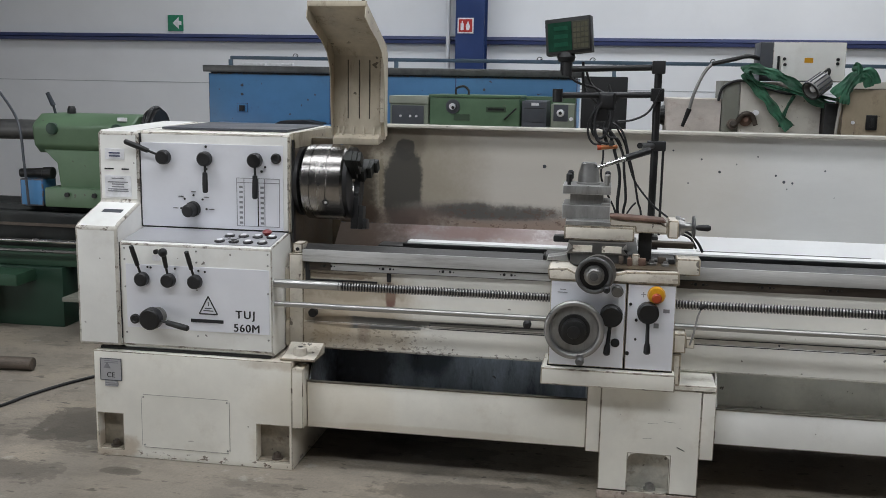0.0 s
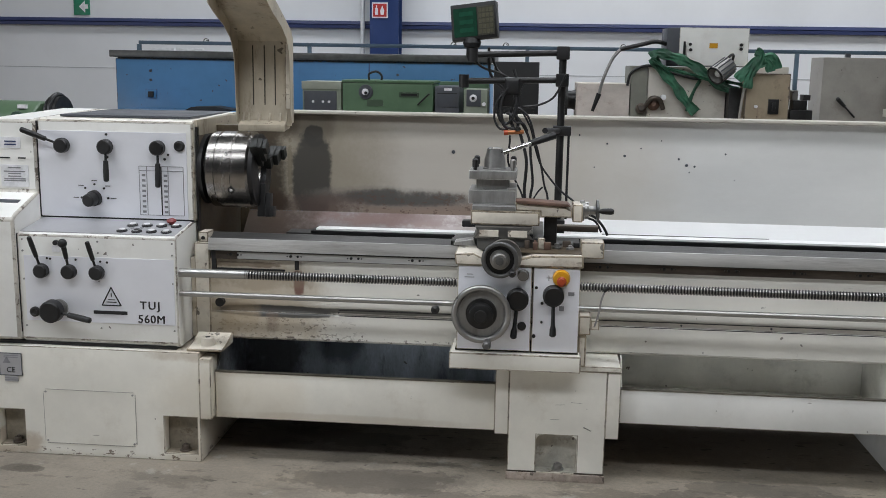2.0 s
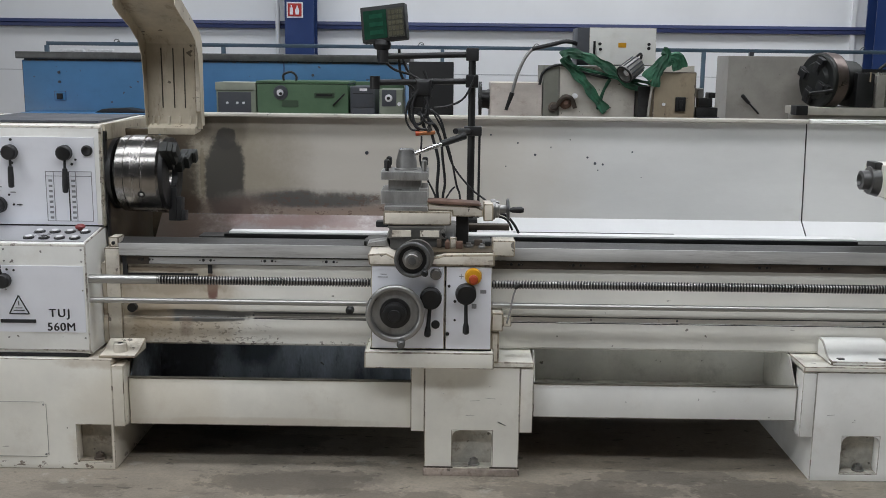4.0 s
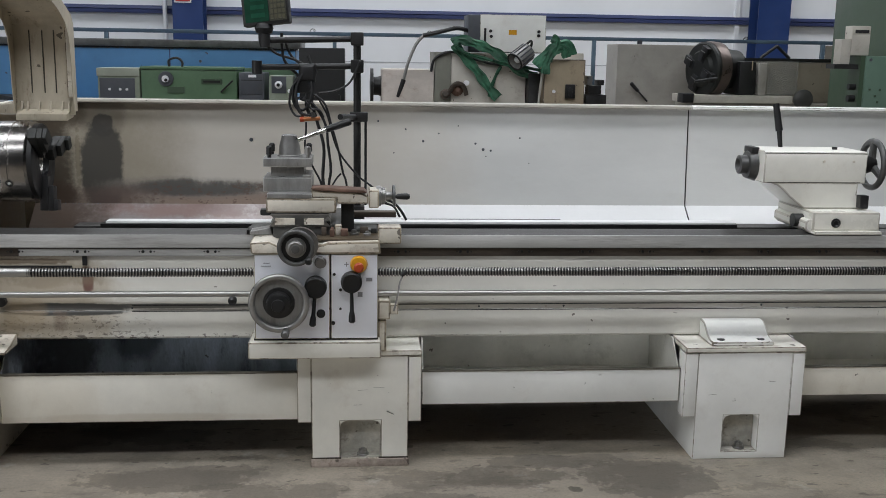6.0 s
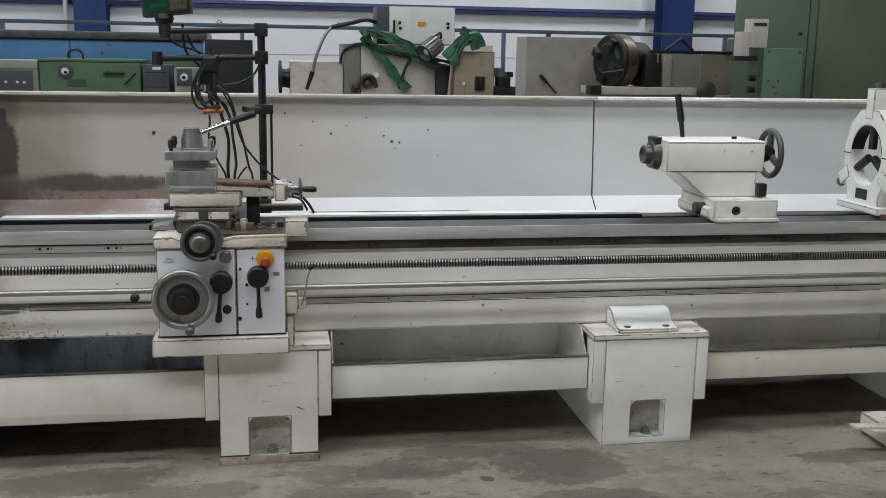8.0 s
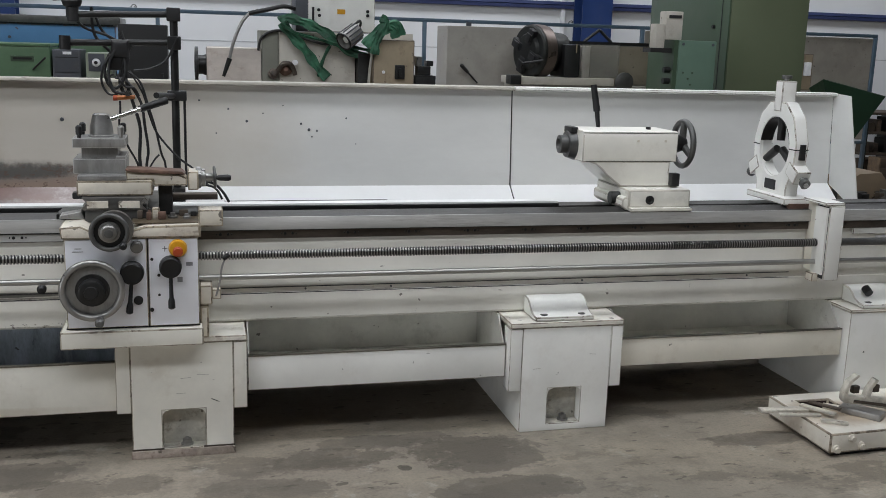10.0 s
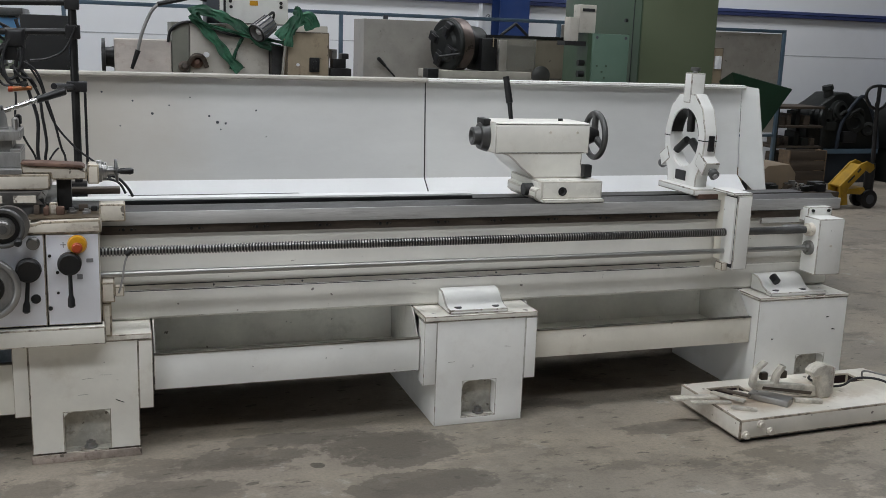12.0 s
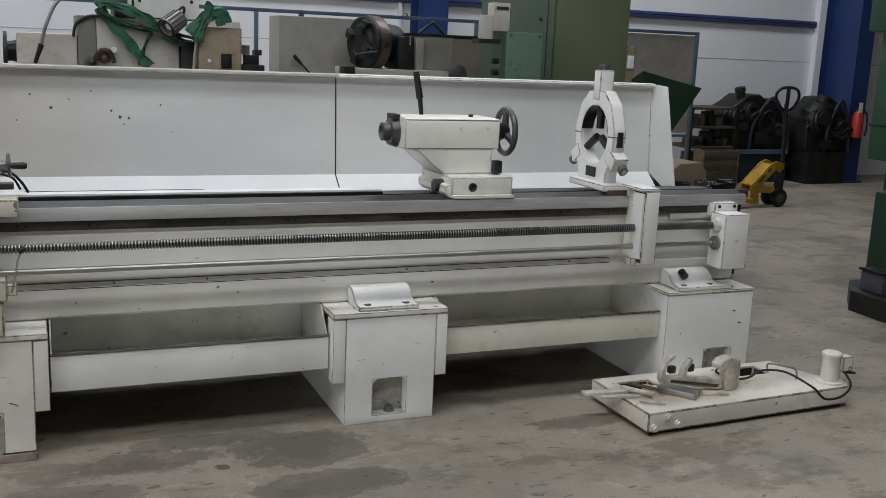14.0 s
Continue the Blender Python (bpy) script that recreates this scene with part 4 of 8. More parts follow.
part("plug", made(rod, (3.715, 3.075, 0.575), (3.715, 3.11, 0.595), 0.020), BLACK, c4, "black round plug")
bm = bmesh.new()
prism(bm, [(3.02, 0.502), (3.02, 0.512), (3.09, 0.522), (3.178, 0.55), (3.178, 0.502)], "x", -1.19, -1.03)
c1 = part("bed_clamp", bm, OLD_CREAM, lathe, "yellowed cast foot clamp", bevel=0.006)
part("bolt", made(revolve, (-1.11, 3.07, 0.512), (0, 0, 1), [(0, 0.034), (0.004, 0.034), (0.006, 0.029), (0.042, 0.028), (0.046, 0.023), (0.044, 0.012), (0.030, 0.011)], 20), OLD_CREAM, c1)
part("bolt_socket", made(rod, (-1.11, 3.07, 0.552), (-1.11, 3.07, 0.557), 0.011, seg=12), BLACK_IRON, c1)

# chip trays between the feet
def tray(x0, x1, zf0, zf1, inside, label):
    bm = bmesh.new()
    box(bm, x0, x1, 3.05, 3.062, zf0, 0.405)
    ob = part("chip_tray", bm, CREAM if x0 < 0.5 else WHITE_PAINT if x0 < 2 else TRAY_BEIGE, lathe, label, bevel=0.003)
    # Thin dark line along the top of the tray front.
    part("rim", boxes((x0, x1, 3.046, 3.068, 0.4055, 0.4095)), DARK_LINE, ob, "thin dark folded rim")
    bm = bmesh.new()
    prism(bm, [(3.064, zf1), (3.064, zf1 + 0.01), (3.50, zf1 + 0.02), (3.52, 0.518), (3.53, 0.518), (3.51, zf1 + 0.01)], "x", x0 + 0.002, x1 - 0.002)
    part("tray_floor", bm, inside, ob, "oily tray floor and back")
    for x in (x0 + 0.002, x1 - 0.008):
        bm = bmesh.new()
        prism(bm, [(3.064, zf1 + 0.012), (3.064, 0.40), (3.16, 0.515), (3.512, 0.515), (3.498, zf1 + 0.022)], "x", x, x + 0.006)
        part("tray_end", bm, PAN_END if inside is PAN_GREY else inside, ob)


tray(-1.075, 0.16, 0.195, 0.22, PAN_DARK, "cream chip tray with a black oily inside")
tray(0.692, 1.833, 0.255, 0.262, PAN_GREY, "cream chip tray with a grey inside")
tray(2.382, 3.565, 0.275, 0.28, PAN_GREY, "yellowed cream chip tray with a grey inside")

# headstock: end cover, gear box with its slanted shelf, spindle box above
bm = bmesh.new()
prism(bm, [(3.0, 0.528), (3.0, 1.065), (3.03, 1.085), (3.235, 1.155), (3.235, 1.475), (3.26, 1.485), (3.93, 1.50), (3.93, 0.516), (3.06, 0.516)], "x", -2.135, -1.935)
cover = part("end_cover", bm, WHITE_PAINT, lathe, "off-white end cover with stickers", bevel=0.012, seg=3)
part("slot", made(prism, [(3.125, 1.114), (3.125, 1.1190), (3.152, 1.1287), (3.152, 1.123)], "x", -2.07, -1.975), GREY_DARK, cover, "dark flat slot in the sloping cover")
part("sticker", boxes((-2.10, -2.005, 3.232, 3.235, 1.35, 1.40)), PAPER, cover, "white sticker with blue text bars")
for z in (1.38, 1.366):
    part("text_line", boxes((-2.08, -2.025, 3.2305, 3.232, z - 0.003, z + 0.003)), RAIL_BLUE, cover)
part("sticker", boxes((-2.105, -1.975, 3.232, 3.235, 1.175, 1.275)), PAPER, cover, "white paper label with text bars")
for k, (z, w) in enumerate(((1.262, 0.03), (1.245, 0.05), (1.235, 0.03), (1.223, 0.03), (1.212, 0.05), (1.203, 0.052))):
    part("text_line", boxes((-2.04 - w, -2.04 + w, 3.2305, 3.232, z - 0.0025, z + 0.0025)), GREY_INK, cover)
for x0, x1 in ((-2.105, -2.06), (-2.02, -1.985)):
    part("text_line", boxes((x0, x1, 3.2325, 3.2355, 1.303, 1.309)), INK, cover)

bm = bmesh.new()
prism(bm, [(3.02, 0.532), (3.02, 0.995), (3.03, 1.005), (3.25, 1.035), (3.60, 1.035), (3.60, 0.509), (3.05, 0.509)], "x", -1.934, -1.222)
gear = part("gear_box", bm, WHITE_PAINT, lathe, "white feed gear box with a silver front panel", bevel=0.006)
part("shelf", made(prism, [(3.035, 1.0065), (3.245, 1.036), (3.245, 1.039), (3.035, 1.0095)], "x", -1.925, -1.235), PANEL_DIRTY, gear, "scuffed metal shelf plate")
part("front_panel", boxes((-1.905, -1.235, 3.0165, 3.02, 0.615, 0.905)), PANEL, gear, "silver panel with gear levers and the type lettering")
for x in (-1.91, -1.57, -1.24):
    for z in (0.925, 0.975, 0.59, 0.8):
        part("screw", made(rod, (x, 3.0165, z), (x, 3.021, z), 0.0042, seg=10), TOOL_GREY, gear)
words("lettering", "TUJ", 0.050, (-1.345, 3.016, 0.683), INK, gear, spread=1.25, bold=0.0011)
words("lettering", "560M", 0.050, (-1.34, 3.016, 0.622), INK, gear, spread=1.12, bold=0.0011)
# maker's mark and name as plain shapes
tri = [(-1.56, 0.695), (-1.475, 0.695), (-1.5175, 0.775)]
bm = bmesh.new()
for k in range(3):
    rod(bm, (tri[k][0], 3.0155, tri[k][1]), (tri[(k + 1) % 3][0], 3.0155, tri[(k + 1) % 3][1]), 0.0028, seg=8)
part("emblem", bm, INK, gear, "black outlined triangle mark")
part("emblem", boxes((-1.54, -1.495, 3.0145, 3.0165, 0.708, 0.7115), (-1.5325, -1.5025, 3.0145, 3.0165, 0.719, 0.722), (-1.5192, -1.5158, 3.0145, 3.0165, 0.732, 0.75)), INK, gear)
part("name_bar", boxes((-1.60, -1.448, 3.0145, 3.0165, 0.655, 0.670)), INK, gear, "plain black bar in place of lettering")
part("indicator_plate", boxes((-1.775, -1.735, 3.0145, 3.02, 0.925, 0.95)), PAPER, gear)
part("indicator", made(rod, (-1.755, 3.005, 0.966), (-1.755, 3.02, 0.966), 0.011), BLACK, gear)


def lever(parent, x, z, y, r, dx, dz, deep=0.035, long_r=0.011, ball=0.0):
    """A round black hub with a handle that points along (dx, dz)."""
    bm = bmesh.new()
    revolve(bm, (x, y, z), (0, -1, 0), [(0, r * 0.8), (0.008, r * 0.8), (0.010, r), (deep, r * 0.96), (deep + 0.006, r * 0.8)], 28)
    hub = part("lever", bm, BLACK_IRON, parent, "round black hub with a black handle", bevel=0.0)
    n = math.hypot(dx, dz)
    ux, uz = dx / n, dz / n
    bm = bmesh.new()
    revolve(bm, (x + ux * r * 0.6, y - deep * 0.6, z + uz * r * 0.6), (ux, -0.22, uz), [(0, 0.0055), (n * 0.3, 0.0055), (n * 0.32, long_r * 0.85), (n * 0.7, long_r), (n * 0.97, long_r * 0.92), (n, long_r * 0.5)], 14)
    part("handle", bm, BLACK, hub)
    if ball:
        bm = bmesh.new()
        bmesh.ops.create_uvsphere(bm, u_segments=16, v_segments=10, radius=ball)
        bmesh.ops.translate(bm, verts=bm.verts, vec=(x + ux * n, y - deep * 0.6 - 0.22 * n, z + uz * n))
        part("knob", bm, BLACK, hub)
    return hub


part("seam", boxes((-1.9365, -1.9315, 3.0165, 3.04, 0.56, 1.0)), INK, gear)
# Black filler stands in for the shade in the gap over the foot.
part("bottom_gasket", boxes((-2.05, -1.24, 3.035, 3.58, 0.501, 0.514)), BLACK_IRON, gear, "black filler for the shaded gap under the gear box")
lever(gear, -1.82, 0.842, 3.018, 0.032, -0.028, 0.14)
lever(gear, -1.695, 0.842, 3.018, 0.032, -0.008, 0.13, ball=0.02)
lever(gear, -1.57, 0.842, 3.018, 0.032, -0.022, 0.125)
bm = bmesh.new()
revolve(bm, (-1.755, 3.018, 0.675), (0, -1, 0), [(0, 0.04), (0.012, 0.04), (0.014, 0.03), (0.03, 0.03)], 28)
part("collar", bm, TOOL_GREY, gear)
lever(gear, -1.765, 0.672, 2.99, 0.05, 0.165, -0.022, deep=0.045, long_r=0.014)
bm = bmesh.new()
revolve(bm, (-1.865, 3.018, 0.655), (0, -1, 0), [(0, 0.022), (0.012, 0.022), (0.016, 0.014), (0.012, 0.010)], 24)
part("oil_sight", bm, BLACK_IRON, gear)
for x, z in ((-1.80, 0.895), (-1.785, 0.893), (-1.67, 0.893), (-1.53, 0.885), (-1.56, 0.888)):
    part("dot", made(rod, (x, 3.0145, z), (x, 3.0165, z), 0.005, seg=12), INK, gear)
# push buttons on the shelf, and a red stop
for k in range(4):
    for j in range(2):
        x, y = -1.482 + 0.066 * k + 0.014 * j, 3.075 + 0.085 * j
        z = 1.0095 + (y - 3.035) * 0.14
        b = part("push_button", made(revolve, (x, y, z), (0, -0.14, 1), [(0, 0.0235), (0.004, 0.0235), (0.006, 0.019), (0.007, 0.0)], 20, close=False), BLACK_IRON, gear, "round push button in a black ring")
        part("chrome_ring", made(revolve, (x, y, z + 0.006), (0, -0.14, 1), [(0, 0.0185), (0.0025, 0.0175), (0.0035, 0.0145)], 20), BRIGHT, b, "chrome ring")
        # White caps painted in for the glint on the chrome buttons.
        part("button_cap", made(revolve, (x, y, z + 0.009), (0, -0.14, 1), [(0, 0.0135), (0.0015, 0.0135), (0.003, 0.009)], 16), BLACK_IRON if k == 1 and j == 0 else PAPER, b)
bm = bmesh.new()
revolve(bm, (-1.303, 3.195, 1.031), (0, -0.14, 1), [(0, 0.012), (0.010, 0.012), (0.011, 0.021), (0.019, 0.022), (0.025, 0.014)], 20)
part("stop_button", bm, STOP_RED, gear, "red mushroom stop button")

bm = bmesh.new()
prism(bm, [(3.26, 1.037), (3.26, 1.475), (3.275, 1.487), (3.93, 1.497), (3.93, 0.89), (3.60, 0.89), (3.60, 1.037)], "x", -1.934, -1.215)
head = part("headstock", bm, CREAM, lathe, "cream headstock casing with a silver front panel", bevel=0.008)
part("front_plate", boxes((-1.93, -1.222, 3.252, 3.26, 1.04, 1.475)), WHITE_PAINT, head, bevel=0.004)
part("control_panel", boxes((-1.93, -1.245, 3.247, 3.252, 1.046, 1.432)), PANEL, head, "silver control panel with printed scales")
part("rubber_mat", boxes((-1.86, -1.25, 3.33, 3.915, 1.4915, 1.5005)), GREY_DARK, head, "dark rubber mat on top")
lever(head, -1.81, 1.368, 3.247, 0.034, -0.155, 0.065, long_r=0.013)
lever(head, -1.61, 1.366, 3.247, 0.034, 0.012, -0.135, long_r=0.013)
lever(head, -1.37, 1.366, 3.247, 0.034, 0.010, -0.155, long_r=0.013)
bm = bmesh.new()
revolve(bm, (-1.675, 3.247, 1.133), (-0.15, -1, -0.1), [(0, 0.036), (0.02, 0.035), (0.022, 0.031), (0.058, 0.029), (0.062, 0.024)], 26)
sel = part("selector_knob", bm, BLACK_IRON, head, "black selector knob")
for k in range(5):
    a = radians(180 - 45 * k)
    x, z = -1.675 + 0.062 * math.cos(a), 1.133 + 0.062 * math.sin(a)
    part("dot", made(rod, (x, 3.244, z), (x, 3.2475, z), 0.005, seg=12), INK, head)
    part("scale_mark", boxes((x - 0.012 + 0.026 * math.cos(a), x + 0.012 + 0.026 * math.cos(a), 3.2445, 3.247, z + 0.016 * math.sin(a) - 0.0016, z + 0.016 * math.sin(a) + 0.0016)), INK, head)
for x, z, r in ((-1.61, 1.42, 0.006), (-1.61, 1.318, 0.006), (-1.345, 1.315, 0.006), (-1.328, 1.335, 0.005)):
    part("dot", made(rod, (x, 3.244, z), (x, 3.2475, z), r, seg=12), INK, head)
bm = bmesh.new()
revolve(bm, (-1.275, 3.247, 1.375), (0, -1, 0), [(0, 0.024), (0.008, 0.024), (0.012, 0.017), (0.009, 0.010)], 24)
part("oil_sight", bm, BLACK, head)
# speed table printed on the panel
bm = bmesh.new()
tx0, tx1, tz0, tz1 = -1.465, -1.262, 1.062, 1.282
for z in (tz0, tz1 - 0.02, tz1):
    box(bm, tx0, tx1, 3.2455, 3.247, z - 0.0012, z + 0.0012)
for x in (tx0, tx0 + 0.035, -1.332, tx1):
    box(bm, x - 0.0012, x + 0.0012, 3.2455, 3.247, tz0, tz1)
part("table_print", bm, GREY_INK, head)
part("table_print", boxes((-1.366, -1.361, 3.2455, 3.247, tz0, tz1)), INK, head)
for k in range(8):
    for x in (tx0 + 0.012, -1.352):
        part("table_print", boxes((x, x + 0.016, 3.2455, 3.247, 1.072 + 0.0235 * k, 1.082 + 0.0235 * k)), GREY_INK, head)
# dirty spindle side of the headstock; its brown also stands for the side's shade
part("seam", boxes((-1.9365, -1.9315, 3.2445, 3.27, 1.04, 1.474)), INK, head)
part("seam", boxes((-1.93, -1.222, 3.2505, 3.2535, 1.036, 1.0445)), INK, head)
part("spindle_cover", boxes((-1.2145, -1.205, 3.28, 3.92, 0.875, 1.42)), OILY_SHADED, head, "oily side plate, darkened for facing away from the light", bevel=0.003)
part("side_top_plate", boxes((-1.2145, -1.203, 3.275, 3.925, 1.42, 1.49)), GUARD_CREAM, head, bevel=0.003)
part("bearing_flange", made(revolve, (-1.206, AXIS_Y, AXIS_Z), (1, 0, 0), [(0, 0.16), (0.02, 0.16), (0.022, 0.13), (0.03, 0.13)], 40), DARK_STEEL, head)
part("oil_streak", boxes((-1.21, -1.203, 3.27, 3.30, 0.99, 1.46)), DARK_STEEL, head)

# chuck with three jaws
bm = bmesh.new()
revolve(bm, (-1.178, AXIS_Y, AXIS_Z), (1, 0, 0), [(0, 0.155), (0.015, 0.172), (0.05, 0.174), (0.052, 0.170), (0.058, 0.170), (0.060, 0.175), (0.125, 0.175), (0.127, 0.172), (0.132, 0.172), (0.134, 0.175),
        (0.195, 0.175), (0.205, 0.166), (0.206, 0.06), (0.18, 0.05), (0.12, 0.048)], 64, close=False)
chuck = part("chuck", bm, CHUCK_STEEL, lathe, "large bright steel three-jaw chuck", smooth=25)
part("back_face", made(revolve, (-0.98, AXIS_Y, AXIS_Z), (1, 0, 0), [(0, 0.166), (0.026, 0.166), (0.030, 0.160), (0.031, 0.07), (-0.02, 0.062), (-0.022, 0.0)], 48, close=False), BLACK_IRON, chuck)
for k in range(3):
    a = radians(50 + 120 * k)
    bm = bmesh.new()
    box(bm, -0.96, -0.925, -0.026, 0.026, 0.065, 0.215)
    box(bm, -0.925, -0.902, -0.026, 0.026, 0.105, 0.215)
    box(bm, -0.902, -0.884, -0.026, 0.026, 0.165, 0.212)
    bmesh.ops.rotate(bm, verts=bm.verts, cent=(0, 0, 0), matrix=Matrix.Rotation(a, 3, "X"))
    bmesh.ops.translate(bm, verts=bm.verts, vec=(0, AXIS_Y, AXIS_Z))
    part("jaw", bm, (HEAP, BLACK_IRON, HEAP)[k], chuck, "stepped steel jaw", bevel=0.004)
for a, x in ((206, -1.05), (152, -1.07), (178, -1.08)):
    a = radians(a)
    d = Vector((0, math.cos(a), math.sin(a)))
    c = Vector((x, AXIS_Y, AXIS_Z)) + d * 0.172
    bm = bmesh.new()
    r = 0.016 if a > radians(200) else 0.007
    revolve(bm, c, d, [(0, r), (0.0045, r), (0.005, r * 0.7), (0.002, r * 0.62)], 18)
    part("key_socket", bm, BLACK_IRON, chuck)
    if a > radians(200):
        part("socket_square", made(rod, c + d * 0.002, c + d * 0.0055, 0.006, seg=12), PAPER, chuck)

# raised chuck guard: ribbed sheet, folded over towards the front
bm = bmesh.new()
gy = 3.58
out = [(gy - 0.02, 1.455), (gy, 1.50), (gy, 1.845), (gy - 0.03, 1.88), (gy - 0.40, 2.045)]
inn = [(y + 0.012, z + (0.004 if n > 2 else 0)) for n, (y, z) in enumerate(out)]
prism(bm, out + inn[::-1], "x", -1.10, -0.845)
cg = part("chuck_guard", bm, GUARD_CREAM, lathe, "raised yellowed sheet steel chuck guard", bevel=0.002)
flange = [(gy + 0.012, 1.47), (gy + 0.012, 1.85), (gy - 0.02, 1.893), (gy - 0.40, 2.058), (gy - 0.425, 1.995), (gy - 0.34, 1.955), (gy - 0.20, 1.905),
          (gy - 0.11, 1.855), (gy - 0.065, 1.79), (gy - 0.05, 1.70), (gy - 0.045, 1.56), (gy - 0.03, 1.47)]
for x in (-1.104, -0.845):
    part("side_flange", made(prism, flange, "x", x, x + 0.004), GUARD_CREAM, cg, "bent side flange with rubbed edges")
part("front_lip", made(prism, [(gy - 0.404, 2.043), (gy - 0.409, 2.043), (gy - 0.406, 2.066), (gy - 0.385, 2.062), (gy - 0.40, 2.055)], "x", -1.104, -0.841), GUARD_CREAM, cg, "folded front lip", bevel=0.002)
part("hinge_pin", made(rod, (-0.865, gy - 0.395, 2.058), (-0.845, gy - 0.39, 2.085), 0.006), BLACK_IRON, cg)
part("edge_fold", boxes((-0.875, -0.8455, gy - 0.018, gy - 0.001, 1.53, 1.84)), OLD_CREAM, cg, "chipped folded edge", bevel=0.006)
for x in (-1.075, -1.05, -1.0, -0.95, -0.90, -0.87):
    part("rib", made(prism, [(gy - 0.020, 1.462), (gy - 0.030, 1.466), (gy - 0.010, 1.512), (gy - 0.001, 1.512)], "x", x - 0.004, x + 0.004), GUARD_CREAM, cg, bevel=0.0015)
for x in (-1.03, -0.975, -0.925):
    part("rib_slot", boxes((x - 0.0022, x + 0.0022, gy - 0.003, gy + 0.002, 1.55, 1.825)), DARK_LINE, cg)
bm = bmesh.new()
prism(bm, [(gy - 0.06, 1.43), (gy - 0.06, 1.46), (gy + 0.05, 1.50), (gy + 0.05, 1.44)], "x", -1.09, -0.87)
part("hinge_foot", bm, GUARD_CREAM, cg, bevel=0.004)
# Dark brown lets the pivot sink into the shade beside the headstock.
part("pivot", boxes((-1.205, -1.08, gy - 0.03, gy + 0.03, 1.42, 1.455)), OILY_SHADED, cg, bevel=0.004)

# lead screw and feed rod
def screw_profile(x0, x1, pitch, r):
    out, n = [], int((x1 - x0) / pitch)
    for k in range(n):
        d = k * pitch
        out += [(d, r), (d + pitch * 0.42, r), (d + pitch * 0.55, r * 0.70), (d + pitch * 0.87, r * 0.70)]
    return out + [(n * pitch, r)]


bm = bmesh.new()
revolve(bm, (-0.93, 3.05, 0.845), (1, 0, 0), screw_profile(-0.93, 3.38, 0.0125, 0.0195), 16)
ls = part("lead_screw", bm, SCREW, lathe, "long steel lead screw with a coarse thread", smooth=25)
ls.data.materials.append(BLACK_IRON)
# Groove faces coloured black for the shade between the threads.
for f in ls.data.polygons:
    if math.hypot(f.center.y - 3.05, f.center.z - 0.845) < 0.0175 and f.area < 0.001:
        f.material_index = 1
part("screw_end", made(rod, (3.378, 3.05, 0.845), (3.83, 3.05, 0.845), 0.0185), IRON, ls, "smooth dark end of the screw")
part("screw_sleeve", made(rod, (-1.222, 3.05, 0.845), (-0.92, 3.05, 0.845), 0.0195), ROD, ls)
part("feed_rod", made(rod, (-1.222, 3.05, 0.752), (3.86, 3.05, 0.752), 0.0125), ROD, lathe, "plain bright feed rod")
part("stop_ball", made(revolve, (-0.10, 3.03, 0.735), (0, -1, 0), [(0, 0.008), (0.02, 0.018), (0.035, 0.018), (0.045, 0.008)], 16), BLACK, lathe)

# screw support bracket and end block
br = part("screw_bracket", boxes((3.375, 3.455, 2.98, 3.082, 0.672, 1.030)), WHITE_PAINT, lathe, "white boxed screw support", bevel=0.004)
part("bracket_top", boxes((3.352, 3.456, 2.985, 3.168, 1.031, 1.046)), WHITE_PAINT, br, bevel=0.005)
part("bracket_web", boxes((3.40, 3.45, 3.083, 3.189, 0.69, 1.030)), TRAY_BEIGE, br, "dirty web behind the support", bevel=0.004)
part("bracket_seal", boxes((3.364, 3.3735, 2.988, 3.075, 0.70, 1.02)), WHITE_PAINT, br)
part("joint", boxes((3.3736, 3.3749, 2.985, 3.078, 0.68, 1.025)), INK, br)
part("bracket_clip", boxes((3.342, 3.374, 3.02, 3.075, 0.66, 0.70)), OLD_CREAM, br, bevel=0.004)
eb = part("end_block", boxes((3.868, 4.018, 2.99, 3.112, 0.622, 0.905)), WHITE_PAINT, lathe, "white end bearing block", bevel=0.005)
part("bearing_cap", made(revolve, (3.828, 3.05, 0.845), (1, 0, 0), [(0, 0.022), (0.012, 0.024), (0.014, 0.033), (0.040, 0.034)], 24), OLD_CREAM, eb)
part("bearing_cap", made(revolve, (3.836, 3.05, 0.752), (1, 0, 0), [(0, 0.020), (0.014, 0.022), (0.016, 0.036), (0.032, 0.037)], 24), STEEL, eb)
part("face_screw", made(rod, (3.945, 2.986, 0.77), (3.945, 2.991, 0.77), 0.006, seg=10), OLD_CREAM, eb)
part("mounting_plate", boxes((3.89, 4.035, 3.113, 3.188, 0.87, 0.945)), WHITE_PAINT, eb, bevel=0.005)
for x in (3.915, 4.01):
    part("screw", made(rod, (x, 3.105, 0.928), (x, 3.114, 0.928), 0.008, seg=10), BLACK_IRON, eb)

# splash guard behind the bed: two sheets with a rolled top and a sloping chip plate
guard = thing("splash_guard", "tall cream sheet-metal splash guard behind the lathe bed", "splash guard", (1.5, 4.0, 0))
